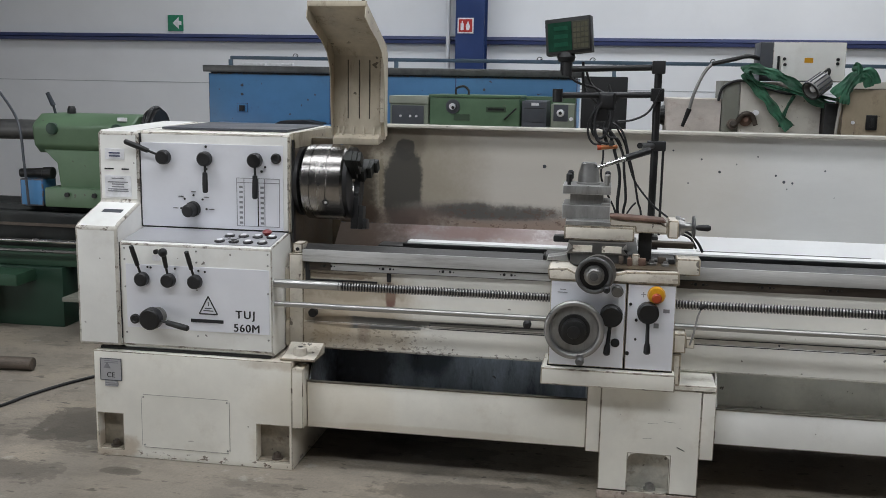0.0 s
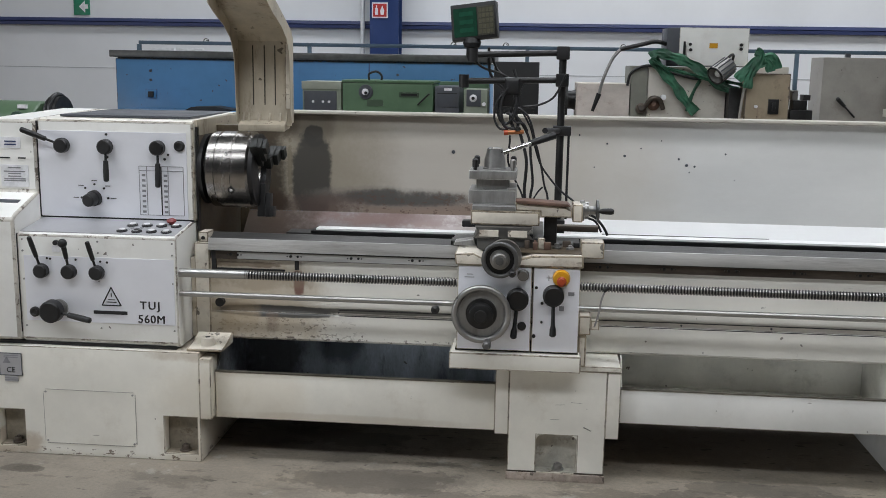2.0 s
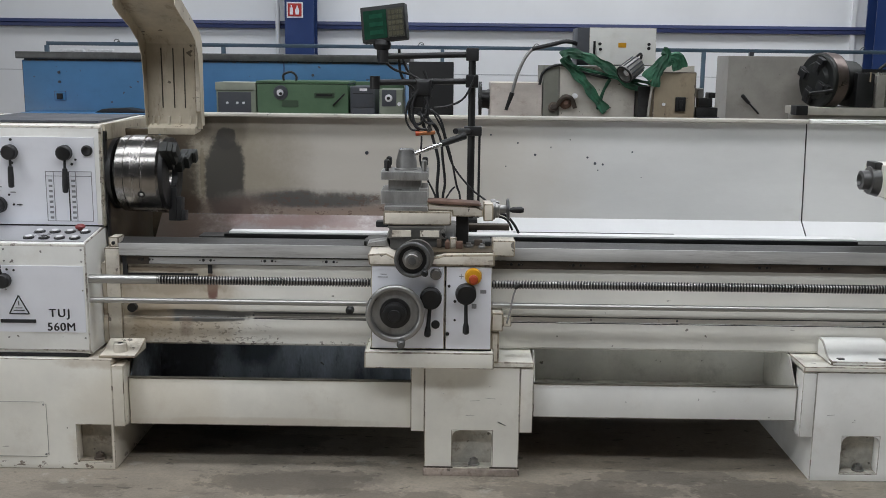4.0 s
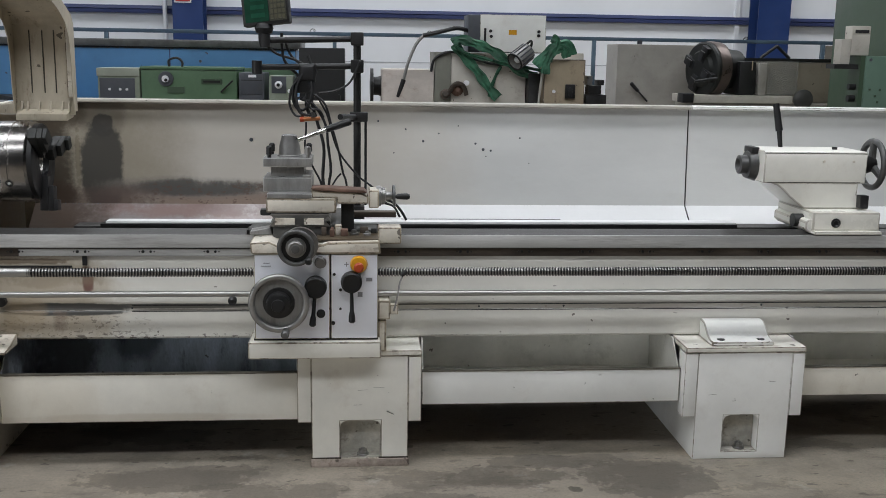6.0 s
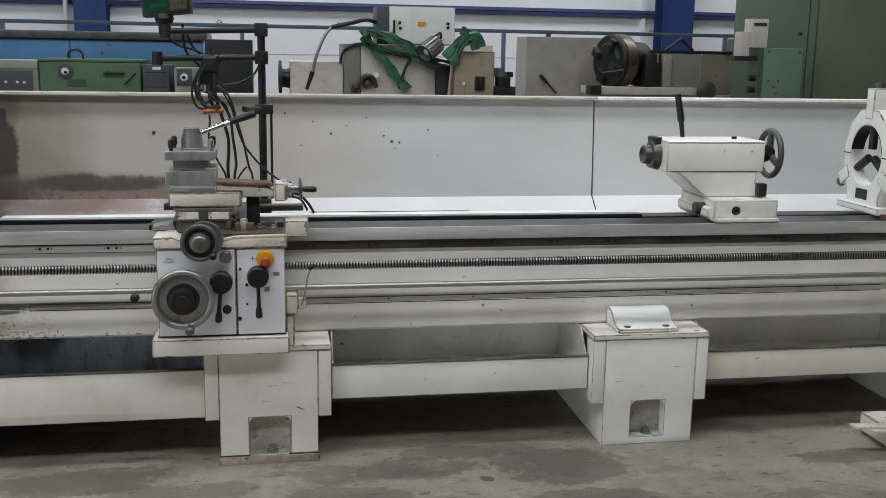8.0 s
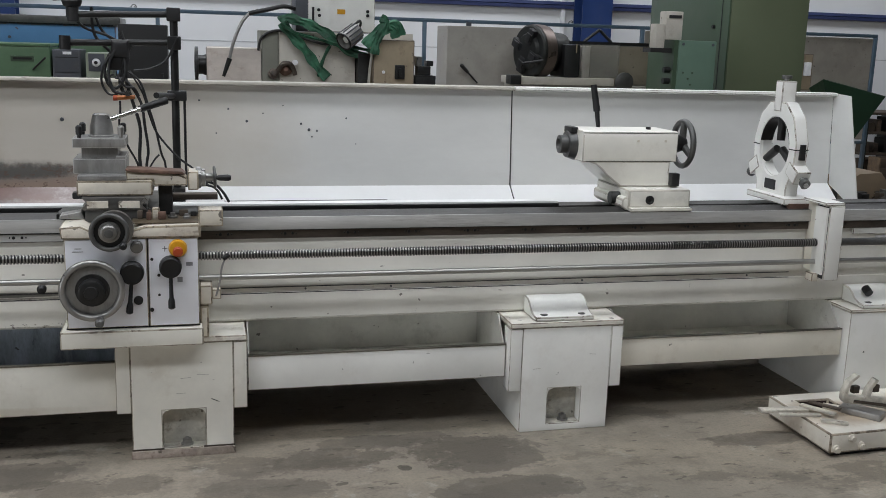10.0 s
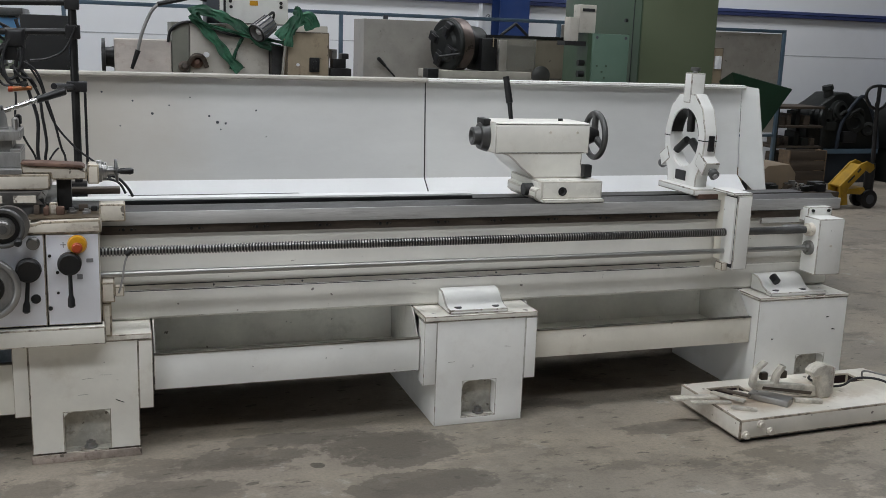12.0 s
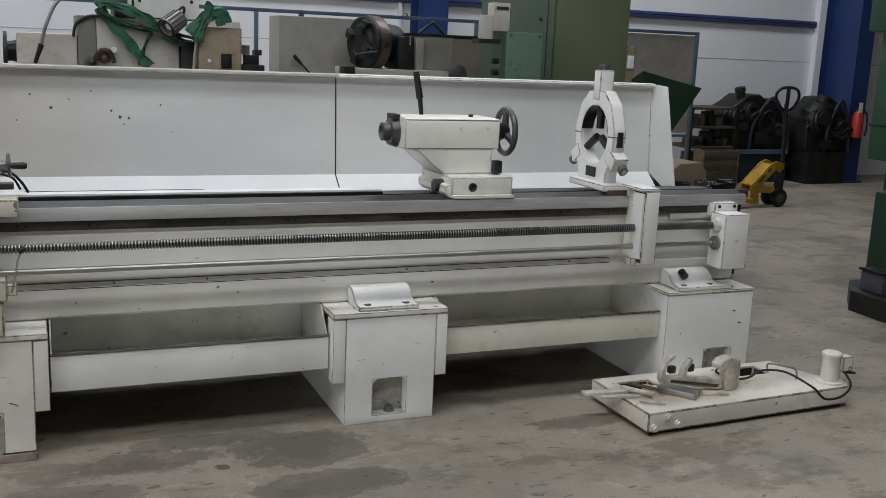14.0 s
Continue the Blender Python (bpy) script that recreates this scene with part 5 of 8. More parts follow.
for k, (x0, x1) in enumerate(((-1.19, 2.135), (2.143, 4.09))):
    bm = bmesh.new()
    prism(bm, [(4.065, 1.50), (4.032, 0.985), (4.036, 0.985), (4.07, 1.50)], "x", x0, x1)
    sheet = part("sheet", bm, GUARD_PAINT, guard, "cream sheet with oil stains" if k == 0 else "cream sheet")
    bm = bmesh.new()
    prism(bm, [(4.018, 1.492), (4.021, 1.504), (4.035, 1.508), (4.085, 1.508), (4.088, 1.495), (4.075, 1.488), (4.03, 1.486)], "x", x0, x1)
    part("rolled_edge", bm, DIRTY_ROLL if k == 0 else WHITE_PAINT, sheet, "grimy rolled edge" if k == 0 else "", bevel=0.002)
    bm = bmesh.new()
    prism(bm, [(4.032, 0.9848), (3.84, 0.83), (3.68, 0.80), (3.68, 0.796), (3.842, 0.826), (4.034, 0.981)], "x", x0, x1)
    part("chip_plate", bm, CHIP_PLATE, sheet, "smooth sloping chip plate whitened for the light from above")
part("sheet_joint", made(prism, [(4.072, 1.50), (4.044, 0.99), (3.85, 0.835), (3.856, 0.825), (4.05, 0.98), (4.08, 1.50)], "x", 2.130, 2.148), INK, guard, "black open joint between the sheets")
bm = bmesh.new()
vs = prism(bm, [(4.066, 1.505), (3.94, 1.495), (3.80, 0.84), (4.03, 0.98)], "x", 4.09, 4.096)
for v in vs:
    v.co.x += (4.066 - v.co.y) * 0.2
part("end_plate", bm, GUARD_PAINT, guard, "cream folded end plate", bevel=0.001)
# Added sheet hides the blue machine in the dark gap by the headstock.
part("oily_back", boxes((-1.62, -1.192, 4.03, 4.04, 0.80, 1.42)), OILY_SHADED, guard, "added dark sheet closing the view behind the headstock")
# Unseen sheet added to keep light out from under the bed.
part("rear_sheet", boxes((-1.6, 4.12, 3.835, 3.842, 0.004, 0.826)), GREY_DARK, guard, "added dark sheet that blocks light from behind the bed")
for x in (-1.2, 0.6, 2.2, 3.9):
    part("support", boxes((x - 0.03, x + 0.03, 3.845, 4.03, 0.70, 0.76), (x - 0.03, x + 0.03, 3.98, 4.03, 0.0, 0.70)), GREY_DARK, guard)
random.seed(5)
for x, z, r in ((0.93, 1.39, 0.004), (0.75, 1.31, 0.007), (1.02, 1.30, 0.006), (1.06, 1.27, 0.008), (1.10, 1.265, 0.006), (1.25, 1.33, 0.005), (0.66, 1.37, 0.005), (0.83, 1.35, 0.004), (-0.12, 1.31, 0.01),
                (0.60, 1.25, 0.004), (1.075, 1.235, 0.004), (0.52, 1.41, 0.005), (1.3, 1.2, 0.003)):
    y = 4.065 - (1.5 - z) * 0.064
    bm = bmesh.new()
    revolve(bm, (x, y - 0.0015, z), (0.1, -1, 0), [(0, r), (0.001, r * 0.8)], 7)
    part("chip_mark", bm, GREY_DARK, guard, "small dark paint chip")


# ---- carriage ----
car = thing("carriage", "lathe carriage with apron, handwheels and a square tool post", "carriage", (0.25, 3.2, 0.98))
apron = part("apron", boxes((-0.005, 0.302, 2.945, 3.14, 0.585, 0.945)), CREAM, car, "cream apron casing with a silver front", bevel=0.004)
part("apron_plate", boxes((0.0, 0.298, 2.938, 2.945, 0.59, 0.94)), PANEL, apron, "silver apron panel", bevel=0.002)
apron2 = part("apron", boxes((0.306, 0.498, 2.945, 3.14, 0.585, 0.945)), CREAM, car, "cream apron casing with a silver front", bevel=0.004)
part("apron_plate", boxes((0.309, 0.495, 2.938, 2.945, 0.59, 0.94)), PANEL, apron2, "silver apron panel", bevel=0.002)
bm = bmesh.new()
prism(bm, [(-0.012, 0.945), (-0.018, 0.99), (0.06, 0.995), (0.10, 0.975), (0.12, 0.945)], "y", 2.93, 3.16)
part("saddle_front", bm, OLD_CREAM, car, "chipped cream saddle casting", bevel=0.006)
bm = bmesh.new()
prism(bm, [(0.215, 0.945), (0.235, 0.975), (0.30, 0.992), (0.505, 0.997), (0.51, 0.945)], "y", 2.93, 3.16)
part("saddle_front", bm, OLD_CREAM, car, "chipped cream saddle casting", bevel=0.008)
part("apron_tray", boxes((-0.032, 0.512, 2.915, 3.14, 0.507, 0.578)), CREAM, car, "cream lower apron cover", bevel=0.006)
part("apron_gap", boxes((-0.01, 0.50, 2.955, 3.13, 0.5725, 0.5845)), BLACK_IRON, car)
bm = bmesh.new()
prism(bm, [(3.165, 0.982), (3.165, 1.02), (3.20, 1.035), (3.58, 1.035), (3.64, 1.02), (3.64, 0.86), (3.60, 0.86), (3.60, 0.985), (3.27, 0.999), (3.215, 0.999)], "x", 0.045, 0.345)
prism(bm, [(3.165, 0.983), (3.165, 1.003), (3.18, 1.010), (3.30, 1.010), (3.31, 1.000), (3.215, 0.9985)], "x", -0.045, 0.0449)
prism(bm, [(3.165, 0.983), (3.165, 1.003), (3.18, 1.010), (3.30, 1.010), (3.31, 1.000), (3.215, 0.9985)], "x", 0.3451, 0.50)
saddle = part("saddle", bm, IRON, car, "dark steel saddle across the ways", bevel=0.004)
part("wiper", boxes((0.501, 0.60, 3.10, 3.20, 0.955, 1.025)), OLD_CREAM, saddle, "cream way cover block", bevel=0.006)
part("wiper", boxes((-0.054, -0.046, 3.16, 3.26, 0.985, 1.004)), DARK_STEEL, saddle, bevel=0.003)
part("saddle_wing", made(prism, [(-0.035, 0.996), (-0.030, 1.012), (0.05, 1.026), (0.062, 0.996)], "y", 3.09, 3.164), TOOL_GREY, saddle, "oily grey casting beside the slide", bevel=0.004)
bm = bmesh.new()
prism(bm, [(0.05, 1.036), (0.075, 1.062), (0.055, 1.085), (0.295, 1.085), (0.275, 1.062), (0.30, 1.036)], "y", 3.06, 3.66)
cross = part("cross_slide", bm, STEEL, car, "grey dovetailed cross slide", bevel=0.002)
part("slide_face", boxes((0.075, 0.155, 3.052, 3.06, 1.045, 1.072), (0.195, 0.275, 3.052, 3.06, 1.045, 1.072)), OLD_CREAM, cross)
part("slide_base", boxes((0.065, 0.305, 3.07, 3.14, 0.985, 1.036)), IRON, car, bevel=0.003)
comp = part("compound_rest", boxes((0.035, 0.325, 3.09, 3.34, 1.088, 1.148)), OLD_CREAM, car, "yellowed cream compound rest", bevel=0.007)
part("swivel_plate", boxes((0.04, 0.225, 3.095, 3.34, 1.149, 1.168)), TOOL_GREY, comp, bevel=0.002)
bm = bmesh.new()
prism(bm, [(0.222, 1.149), (0.222, 1.185), (0.26, 1.178), (0.43, 1.17), (0.46, 1.155), (0.46, 1.125), (0.33, 1.125), (0.326, 1.149)], "y", 3.11, 3.22)
part("top_slide", bm, OLD_CREAM, comp, "chipped cream top slide", bevel=0.006)
part("rust_cover", made(prism, [(0.222, 1.186), (0.222, 1.194), (0.30, 1.192), (0.44, 1.184), (0.455, 1.172), (0.43, 1.172), (0.26, 1.18)], "y", 3.10, 3.20), RUSTY, comp, "rusty brown slide cover", bevel=0.003)
part("slide_end", boxes((0.462, 0.505, 3.12, 3.24, 1.105, 1.18)), OLD_CREAM, comp, bevel=0.006)
bm = bmesh.new()
revolve(bm, (0.495, 3.21, 1.145), (1, 0, 0), [(0, 0.045), (0.02, 0.045), (0.022, 0.038), (0.038, 0.036), (0.04, 0.02), (0.06, 0.018), (0.085, 0.012)], 32)
part("graduated_collar", bm, WHEEL_STEEL, comp, "bright graduated collar")
bm = bmesh.new()
revolve(bm, (0.565, 3.21, 1.145), (1, 0, 0.05), [(0, 0.04), (0.003, 0.048), (0.010, 0.048), (0.013, 0.04)], 28)
revolve(bm, (0.555, 3.21, 1.145), (1, 0, 0), [(0, 0.016), (0.025, 0.016)], 18)
part("crank", bm, IRON, comp, "small dark crank wheel")
bm = bmesh.new()
revolve(bm, (0.575, 3.16, 1.15), (1, 0, 0), [(0, 0.006), (0.012, 0.012), (0.05, 0.014), (0.062, 0.009)], 14)
part("crank_handle", bm, BLACK, comp)
# square tool post
post = part("tool_post", boxes((0.02, 0.222, 3.15, 3.35, 1.169, 1.228)), TOOL_GREY, car, "grey steel four-way tool post", bevel=0.003)
part("post_neck", boxes((0.05, 0.192, 3.18, 3.32, 1.228, 1.272)), TOOL_GREY, post, bevel=0.002)
part("post_step", boxes((0.185, 0.222, 3.15, 3.35, 1.228, 1.240)), TOOL_GREY, post, bevel=0.002)
part("post_top", boxes((0.02, 0.222, 3.15, 3.35, 1.273, 1.31)), TOOL_GREY, post, bevel=0.003)
bm = bmesh.new()
revolve(bm, (0.125, 3.25, 1.31), (0, 0, 1), [(0, 0.052), (0.006, 0.052), (0.008, 0.047), (0.04, 0.045), (0.075, 0.036), (0.088, 0.033), (0.092, 0.026)], 28)
nut = part("clamp_nut", bm, WHEEL_STEEL, post, "conical clamp nut")
bm = bmesh.new()
rod(bm, (0.15, 3.25, 1.375), (0.285, 3.33, 1.42), 0.0095, 0.011)
part("clamp_lever", bm, BRIGHT, nut, "bright steel clamp lever")
bm = bmesh.new()
rod(bm, (0.275, 3.325, 1.417), (0.38, 3.385, 1.45), 0.0145, 0.0165)
part("lever_grip", bm, BLACK, nut)
for x, y, mat_ in ((0.045, 3.18, BLACK_IRON), (0.205, 3.18, STEEL), (0.205, 3.32, BLACK_IRON), (0.045, 3.32, BLACK_IRON)):
    bm = bmesh.new()
    revolve(bm, (x, y, 1.31), (0, 0, 1), [(0, 0.008), (0.012, 0.008), (0.013, 0.013), (0.044, 0.013), (0.05, 0.007)], 8)
    part("tool_bolt", bm, mat_, post)
# dark pillar and clutter beside the slides
part("pillar", boxes((0.345, 0.40, 3.15, 3.21, 1.0, 1.125)), DARK_STEEL, car, "dark oily pillar", bevel=0.006)
part("stop_block", boxes((0.285, 0.315, 3.08, 3.12, 0.995, 1.025)), RUSTY, car, bevel=0.003)
part("stop_block", boxes((0.32, 0.35, 3.06, 3.10, 0.995, 1.04)), OLD_CREAM, car, bevel=0.005)
part("oiler", made(revolve, (0.40, 3.07, 0.996), (0, 0, 1), [(0, 0.02), (0.012, 0.02), (0.014, 0.012), (0.025, 0.010)], 14), STEEL, car)
part("oiler", made(revolve, (0.455, 3.06, 0.996), (0, 0, 1), [(0, 0.016), (0.012, 0.016), (0.014, 0.009), (0.022, 0.008)], 14), TOOL_GREY, car)
part("hose_clip", boxes((0.285, 0.30, 3.075, 3.10, 1.025, 1.055)), BLACK_IRON, car)
part("cable_tray", boxes((0.346, 0.585, 3.305, 3.36, 1.035, 1.060)), RACK, car, "oily brown cable tray", bevel=0.004)
part("cable_guide", boxes((-0.035, 0.044, 3.56, 3.62, 1.0, 1.03)), BLACK_IRON, car, "black cable guide", bevel=0.008)


def handwheel(name, parent, c, r, rim, label, hub_r, dished, material=WHEEL_STEEL, hub_steel=None):
    x, y, z = c
    bm = bmesh.new()
    ring(bm, (x, y, z), (0, 1, 0), r - rim, rim, 56, 14)
    wheel = part(name, bm, material, parent, label, smooth=50)
    bm = bmesh.new()
    revolve(bm, (x, y + 0.02, z), (0, -1, 0), [(0.0, r - rim), (0.008, r - rim * 1.2), (0.004, hub_r * 1.3), (0.02, hub_r * 1.25), (0.022, hub_r), (dished, hub_r * 0.97), (dished + 0.004, hub_r * 0.8)], 40)
    part("hub", bm, hub_steel or DARK_STEEL, wheel)
    part("nut", made(revolve, (x, y + 0.02 - dished - 0.003, z), (0, -1, 0), [(0, hub_r * 0.55), (0.006, hub_r * 0.5), (0.007, hub_r * 0.3)], 18), BLACK_IRON if hub_steel is DARK_STEEL else IRON, wheel)
    return wheel


big = handwheel("handwheel", car, (0.10, 2.865, 0.757), 0.122, 0.0135, "large grey steel handwheel", 0.05, 0.06, hub_steel=DARK_STEEL)
part("disc", made(revolve, (0.10, 2.88, 0.757), (0, -1, 0), [(0, 0.104), (0.004, 0.104), (0.007, 0.05)], 40), TOOL_GREY, big)
part("shaft", made(rod, (0.10, 2.94, 0.757), (0.10, 2.88, 0.757), 0.03), STEEL, big)
bm = bmesh.new()
revolve(bm, (0.128, 2.855, 0.645), (0, -1, 0), [(0, 0.010), (0.01, 0.016), (0.06, 0.017), (0.07, 0.010)], 16)
part("spinner", bm, IRON, big)
small = handwheel("handwheel", car, (0.17, 2.87, 0.982), 0.075, 0.009, "smaller dark handwheel", 0.032, 0.045, IRON, STEEL)
part("disc", made(revolve, (0.17, 2.885, 0.982), (0, -1, 0), [(0, 0.066), (0.004, 0.066), (0.005, 0.03)], 36), BLACK_IRON, small)
part("collar", made(revolve, (0.185, 2.94, 0.985), (0, -1, 0), [(0, 0.072), (0.03, 0.072), (0.032, 0.05)], 36), STEEL, small, "graduated steel collar")
bm = bmesh.new()
revolve(bm, (0.222, 2.865, 0.937), (0, -1, 0), [(0, 0.006), (0.01, 0.013), (0.05, 0.014), (0.058, 0.008)], 14)
part("spinner", bm, BLACK, small)
bm = bmesh.new()
revolve(bm, (0.265, 2.938, 0.912), (0, -1, 0), [(0, 0.024), (0.02, 0.024), (0.022, 0.02), (0.035, 0.018)], 22)
part("push_knob", bm, STEEL, car, "steel push knob")
for x, z, r, dx, dz, mat_ in ((0.245, 0.812, 0.046, -0.012, -0.145, None), (0.39, 0.832, 0.044, 0.002, -0.15, None)):
    bm = bmesh.new()
    revolve(bm, (x, 2.938, z), (0, -1, 0), [(0, r * 0.8), (0.01, r * 0.8), (0.012, r), (0.04, r * 0.97), (0.045, r * 0.8), (0.043, r * 0.45)], 30)
    hub = part("control_lever", bm, BLACK, car, "black round knob with a hanging lever")
    bm = bmesh.new()
    revolve(bm, (x, 2.915, z), (dx, -0.02, dz), [(r * 0.6, 0.007), (abs(dz) * 0.8, 0.0085), (abs(dz) * 0.9, 0.013), (abs(dz) * 1.08, 0.014), (abs(dz) * 1.12, 0.007)], 14)
    part("handle", bm, BLACK, hub)
bm = bmesh.new()
revolve(bm, (0.42, 2.938, 0.902), (0, -1, 0), [(0, 0.036), (0.006, 0.036), (0.02, 0.031), (0.022, 0.02)], 30)
es = part("stop_switch", bm, YELLOW_PLATE, car, "yellow collar with an orange-red stop button")
bm = bmesh.new()
revolve(bm, (0.42, 2.916, 0.897), (0, -1, 0), [(0, 0.014), (0.012, 0.014), (0.013, 0.019), (0.026, 0.020), (0.032, 0.013)], 24)
part("mushroom_button", bm, ORANGE, es)
bm = bmesh.new()
revolve(bm, (0.265, 2.938, 0.695), (0, -1, 0), [(0, 0.018), (0.006, 0.018), (0.009, 0.011)], 20)
part("oil_sight", bm, BLACK_IRON, car)
for x, z, r in ((0.345, 0.795, 0.006), (0.345, 0.715, 0.005), (0.315, 0.655, 0.008), (0.32, 0.86, 0.006)):
    part("plug_screw", made(rod, (x, 2.932, z), (x, 2.939, z), r, seg=12), BLACK_IRON, car)
for row in ((0.035, 0.06, 0.905, 0.908), (0.025, 0.065, 0.893, 0.896), (0.36, 0.38, 0.90, 0.903), (0.368, 0.371, 0.89, 0.912), (0.45, 0.475, 0.83, 0.845), (0.415, 0.435, 0.765, 0.785)):
    part("symbol", boxes((row[0], row[1], 2.9365, 2.9385, row[2], row[3])), GREY_INK, car)
part("grime", boxes((0.245, 0.50, 2.965, 3.15, 0.9955, 1.0)), OILY_SHADED, car, "dark oily grime on the saddle top", bevel=0.002)
for x, y, w, h, mat_ in ((0.345, 3.03, 0.03, 0.03, RUSTY), (0.30, 3.02, 0.02, 0.03, RUSTY), (0.425, 3.11, 0.035, 0.026, RACK), (0.47, 3.10, 0.025, 0.02, DARK_STEEL), (0.265, 3.045, 0.02, 0.035, RACK)):
    part("small_block", boxes((x, x + w, y, y + 0.03, 1.0, 1.0 + h)), mat_, car, bevel=0.004)
# brackets at the apron's end, with a bent oil pipe
part("end_bracket", boxes((0.50, 0.55, 2.98, 3.10, 0.655, 0.735)), OLD_CREAM, car, "chipped cream bracket", bevel=0.006)
part("end_bracket", boxes((0.50, 0.535, 2.985, 3.10, 0.515, 0.65)), OLD_CREAM, car, bevel=0.008)
part("clip", boxes((0.55, 0.585, 2.99, 3.03, 0.675, 0.715)), OLD_CREAM, car, bevel=0.004)
bm = bmesh.new()
tube(bm, [(0.565, 2.99, 0.69), (0.58, 2.985, 0.75), (0.59, 2.985, 0.81), (0.605, 2.985, 0.85)], 0.004)
oil = part("oil_pipe", bm, TOOL_GREY, car, "thin bent oil pipe")
part("pipe_end", made(rod, (0.595, 2.985, 0.845), (0.62, 2.985, 0.862), 0.010), DARK_STEEL, oil)

# ---- digital readout on its stand behind the carriage ----
dro = thing("readout_stand", "dark steel post with arms carrying a digital readout", "readout", (0.44, 3.70, 0.86))
part("post", made(rod, (0.435, 3.70, 0.90), (0.435, 3.70, 1.81), 0.0175), DARK_STEEL, dro, "dark steel post")
part("post_foot", boxes((0.40, 0.47, 3.64, 3.73, 0.85, 1.02)), DARK_STEEL, dro, bevel=0.004)
for z, x0, y0, zz in ((1.80, 0.02, 3.60, 1.785), (1.675, -0.02, 3.62, 1.665)):
    arm = part("arm", made(rod, (0.435, 3.70, z), (x0, y0, zz), 0.014), BLACK_IRON, dro, "dark swivel arm")
    part("clamp", boxes((0.405, 0.465, 3.67, 3.73, z - 0.03, z + 0.03)), BLACK_IRON, arm, bevel=0.006)
    part("joint", made(rod, (x0, y0, zz - 0.03), (x0, y0, zz + 0.03), 0.024), BLACK_IRON, arm)
cl = part("clamp", boxes((0.40, 0.485, 3.665, 3.735, 1.418, 1.463)), BLACK_IRON, dro, bevel=0.006)
part("thin_rod", made(rod, (0.475, 3.70, 1.02), (0.475, 3.70, 1.43), 0.006), BLACK_IRON, dro)
part("lever_arm", made(rod, (0.43, 3.69, 1.44), (0.36, 3.44, 1.455), 0.013), BLACK_IRON, dro)
bm = bmesh.new()
box(bm, -0.115, 0.115, 3.62, 3.675, 1.815, 1.985)
case = part("display", bm, BLACK, dro, "black readout with a green screen and keypad", bevel=0.006)
part("screen", boxes((-0.10, 0.018, 3.617, 3.62, 1.83, 1.965)), SCREEN, case)
for k in range(3):
    part("digit_row", boxes((-0.07, 0.0, 3.6155, 3.617, 1.85 + 0.038 * k, 1.87 + 0.038 * k)), DIGITS, case)
part("keypad", boxes((0.022, 0.105, 3.617, 3.62, 1.83, 1.965)), KEYPAD, case)
for i in range(4):
    for j in range(5):
        part("button_key", boxes((0.028 + 0.019 * i, 0.042 + 0.019 * i, 3.6145, 3.617, 1.838 + 0.025 * j, 1.856 + 0.025 * j)), KEY_CAP, case)
for o in (case, *case.children):
    o.data.transform(Matrix.Translation((0.03, 3.65, 1.858)) @ Matrix.Diagonal((0.94, 1, 0.97, 1)) @ Matrix.Rotation(radians(-5), 4, "Y") @ Matrix.Rotation(radians(-6), 4, "X") @ Matrix.Rotation(radians(-12), 4, "Z") @ Matrix.Translation((0, -3.65, -1.82)))
part("swivel", made(revolve, (0.012, 3.65, 1.765), (0, 0, 1), [(0, 0.02), (0.01, 0.026), (0.05, 0.026), (0.055, 0.036), (0.075, 0.043), (0.095, 0.036), (0.105, 0.02), (0.13, 0.018)], 24), BLACK_IRON, dro, "round swivel under the readout")
part("junction_box", boxes((0.15, 0.21, 3.64, 3.69, 1.55, 1.62)), BLACK, dro, "black cable junction", bevel=0.006)
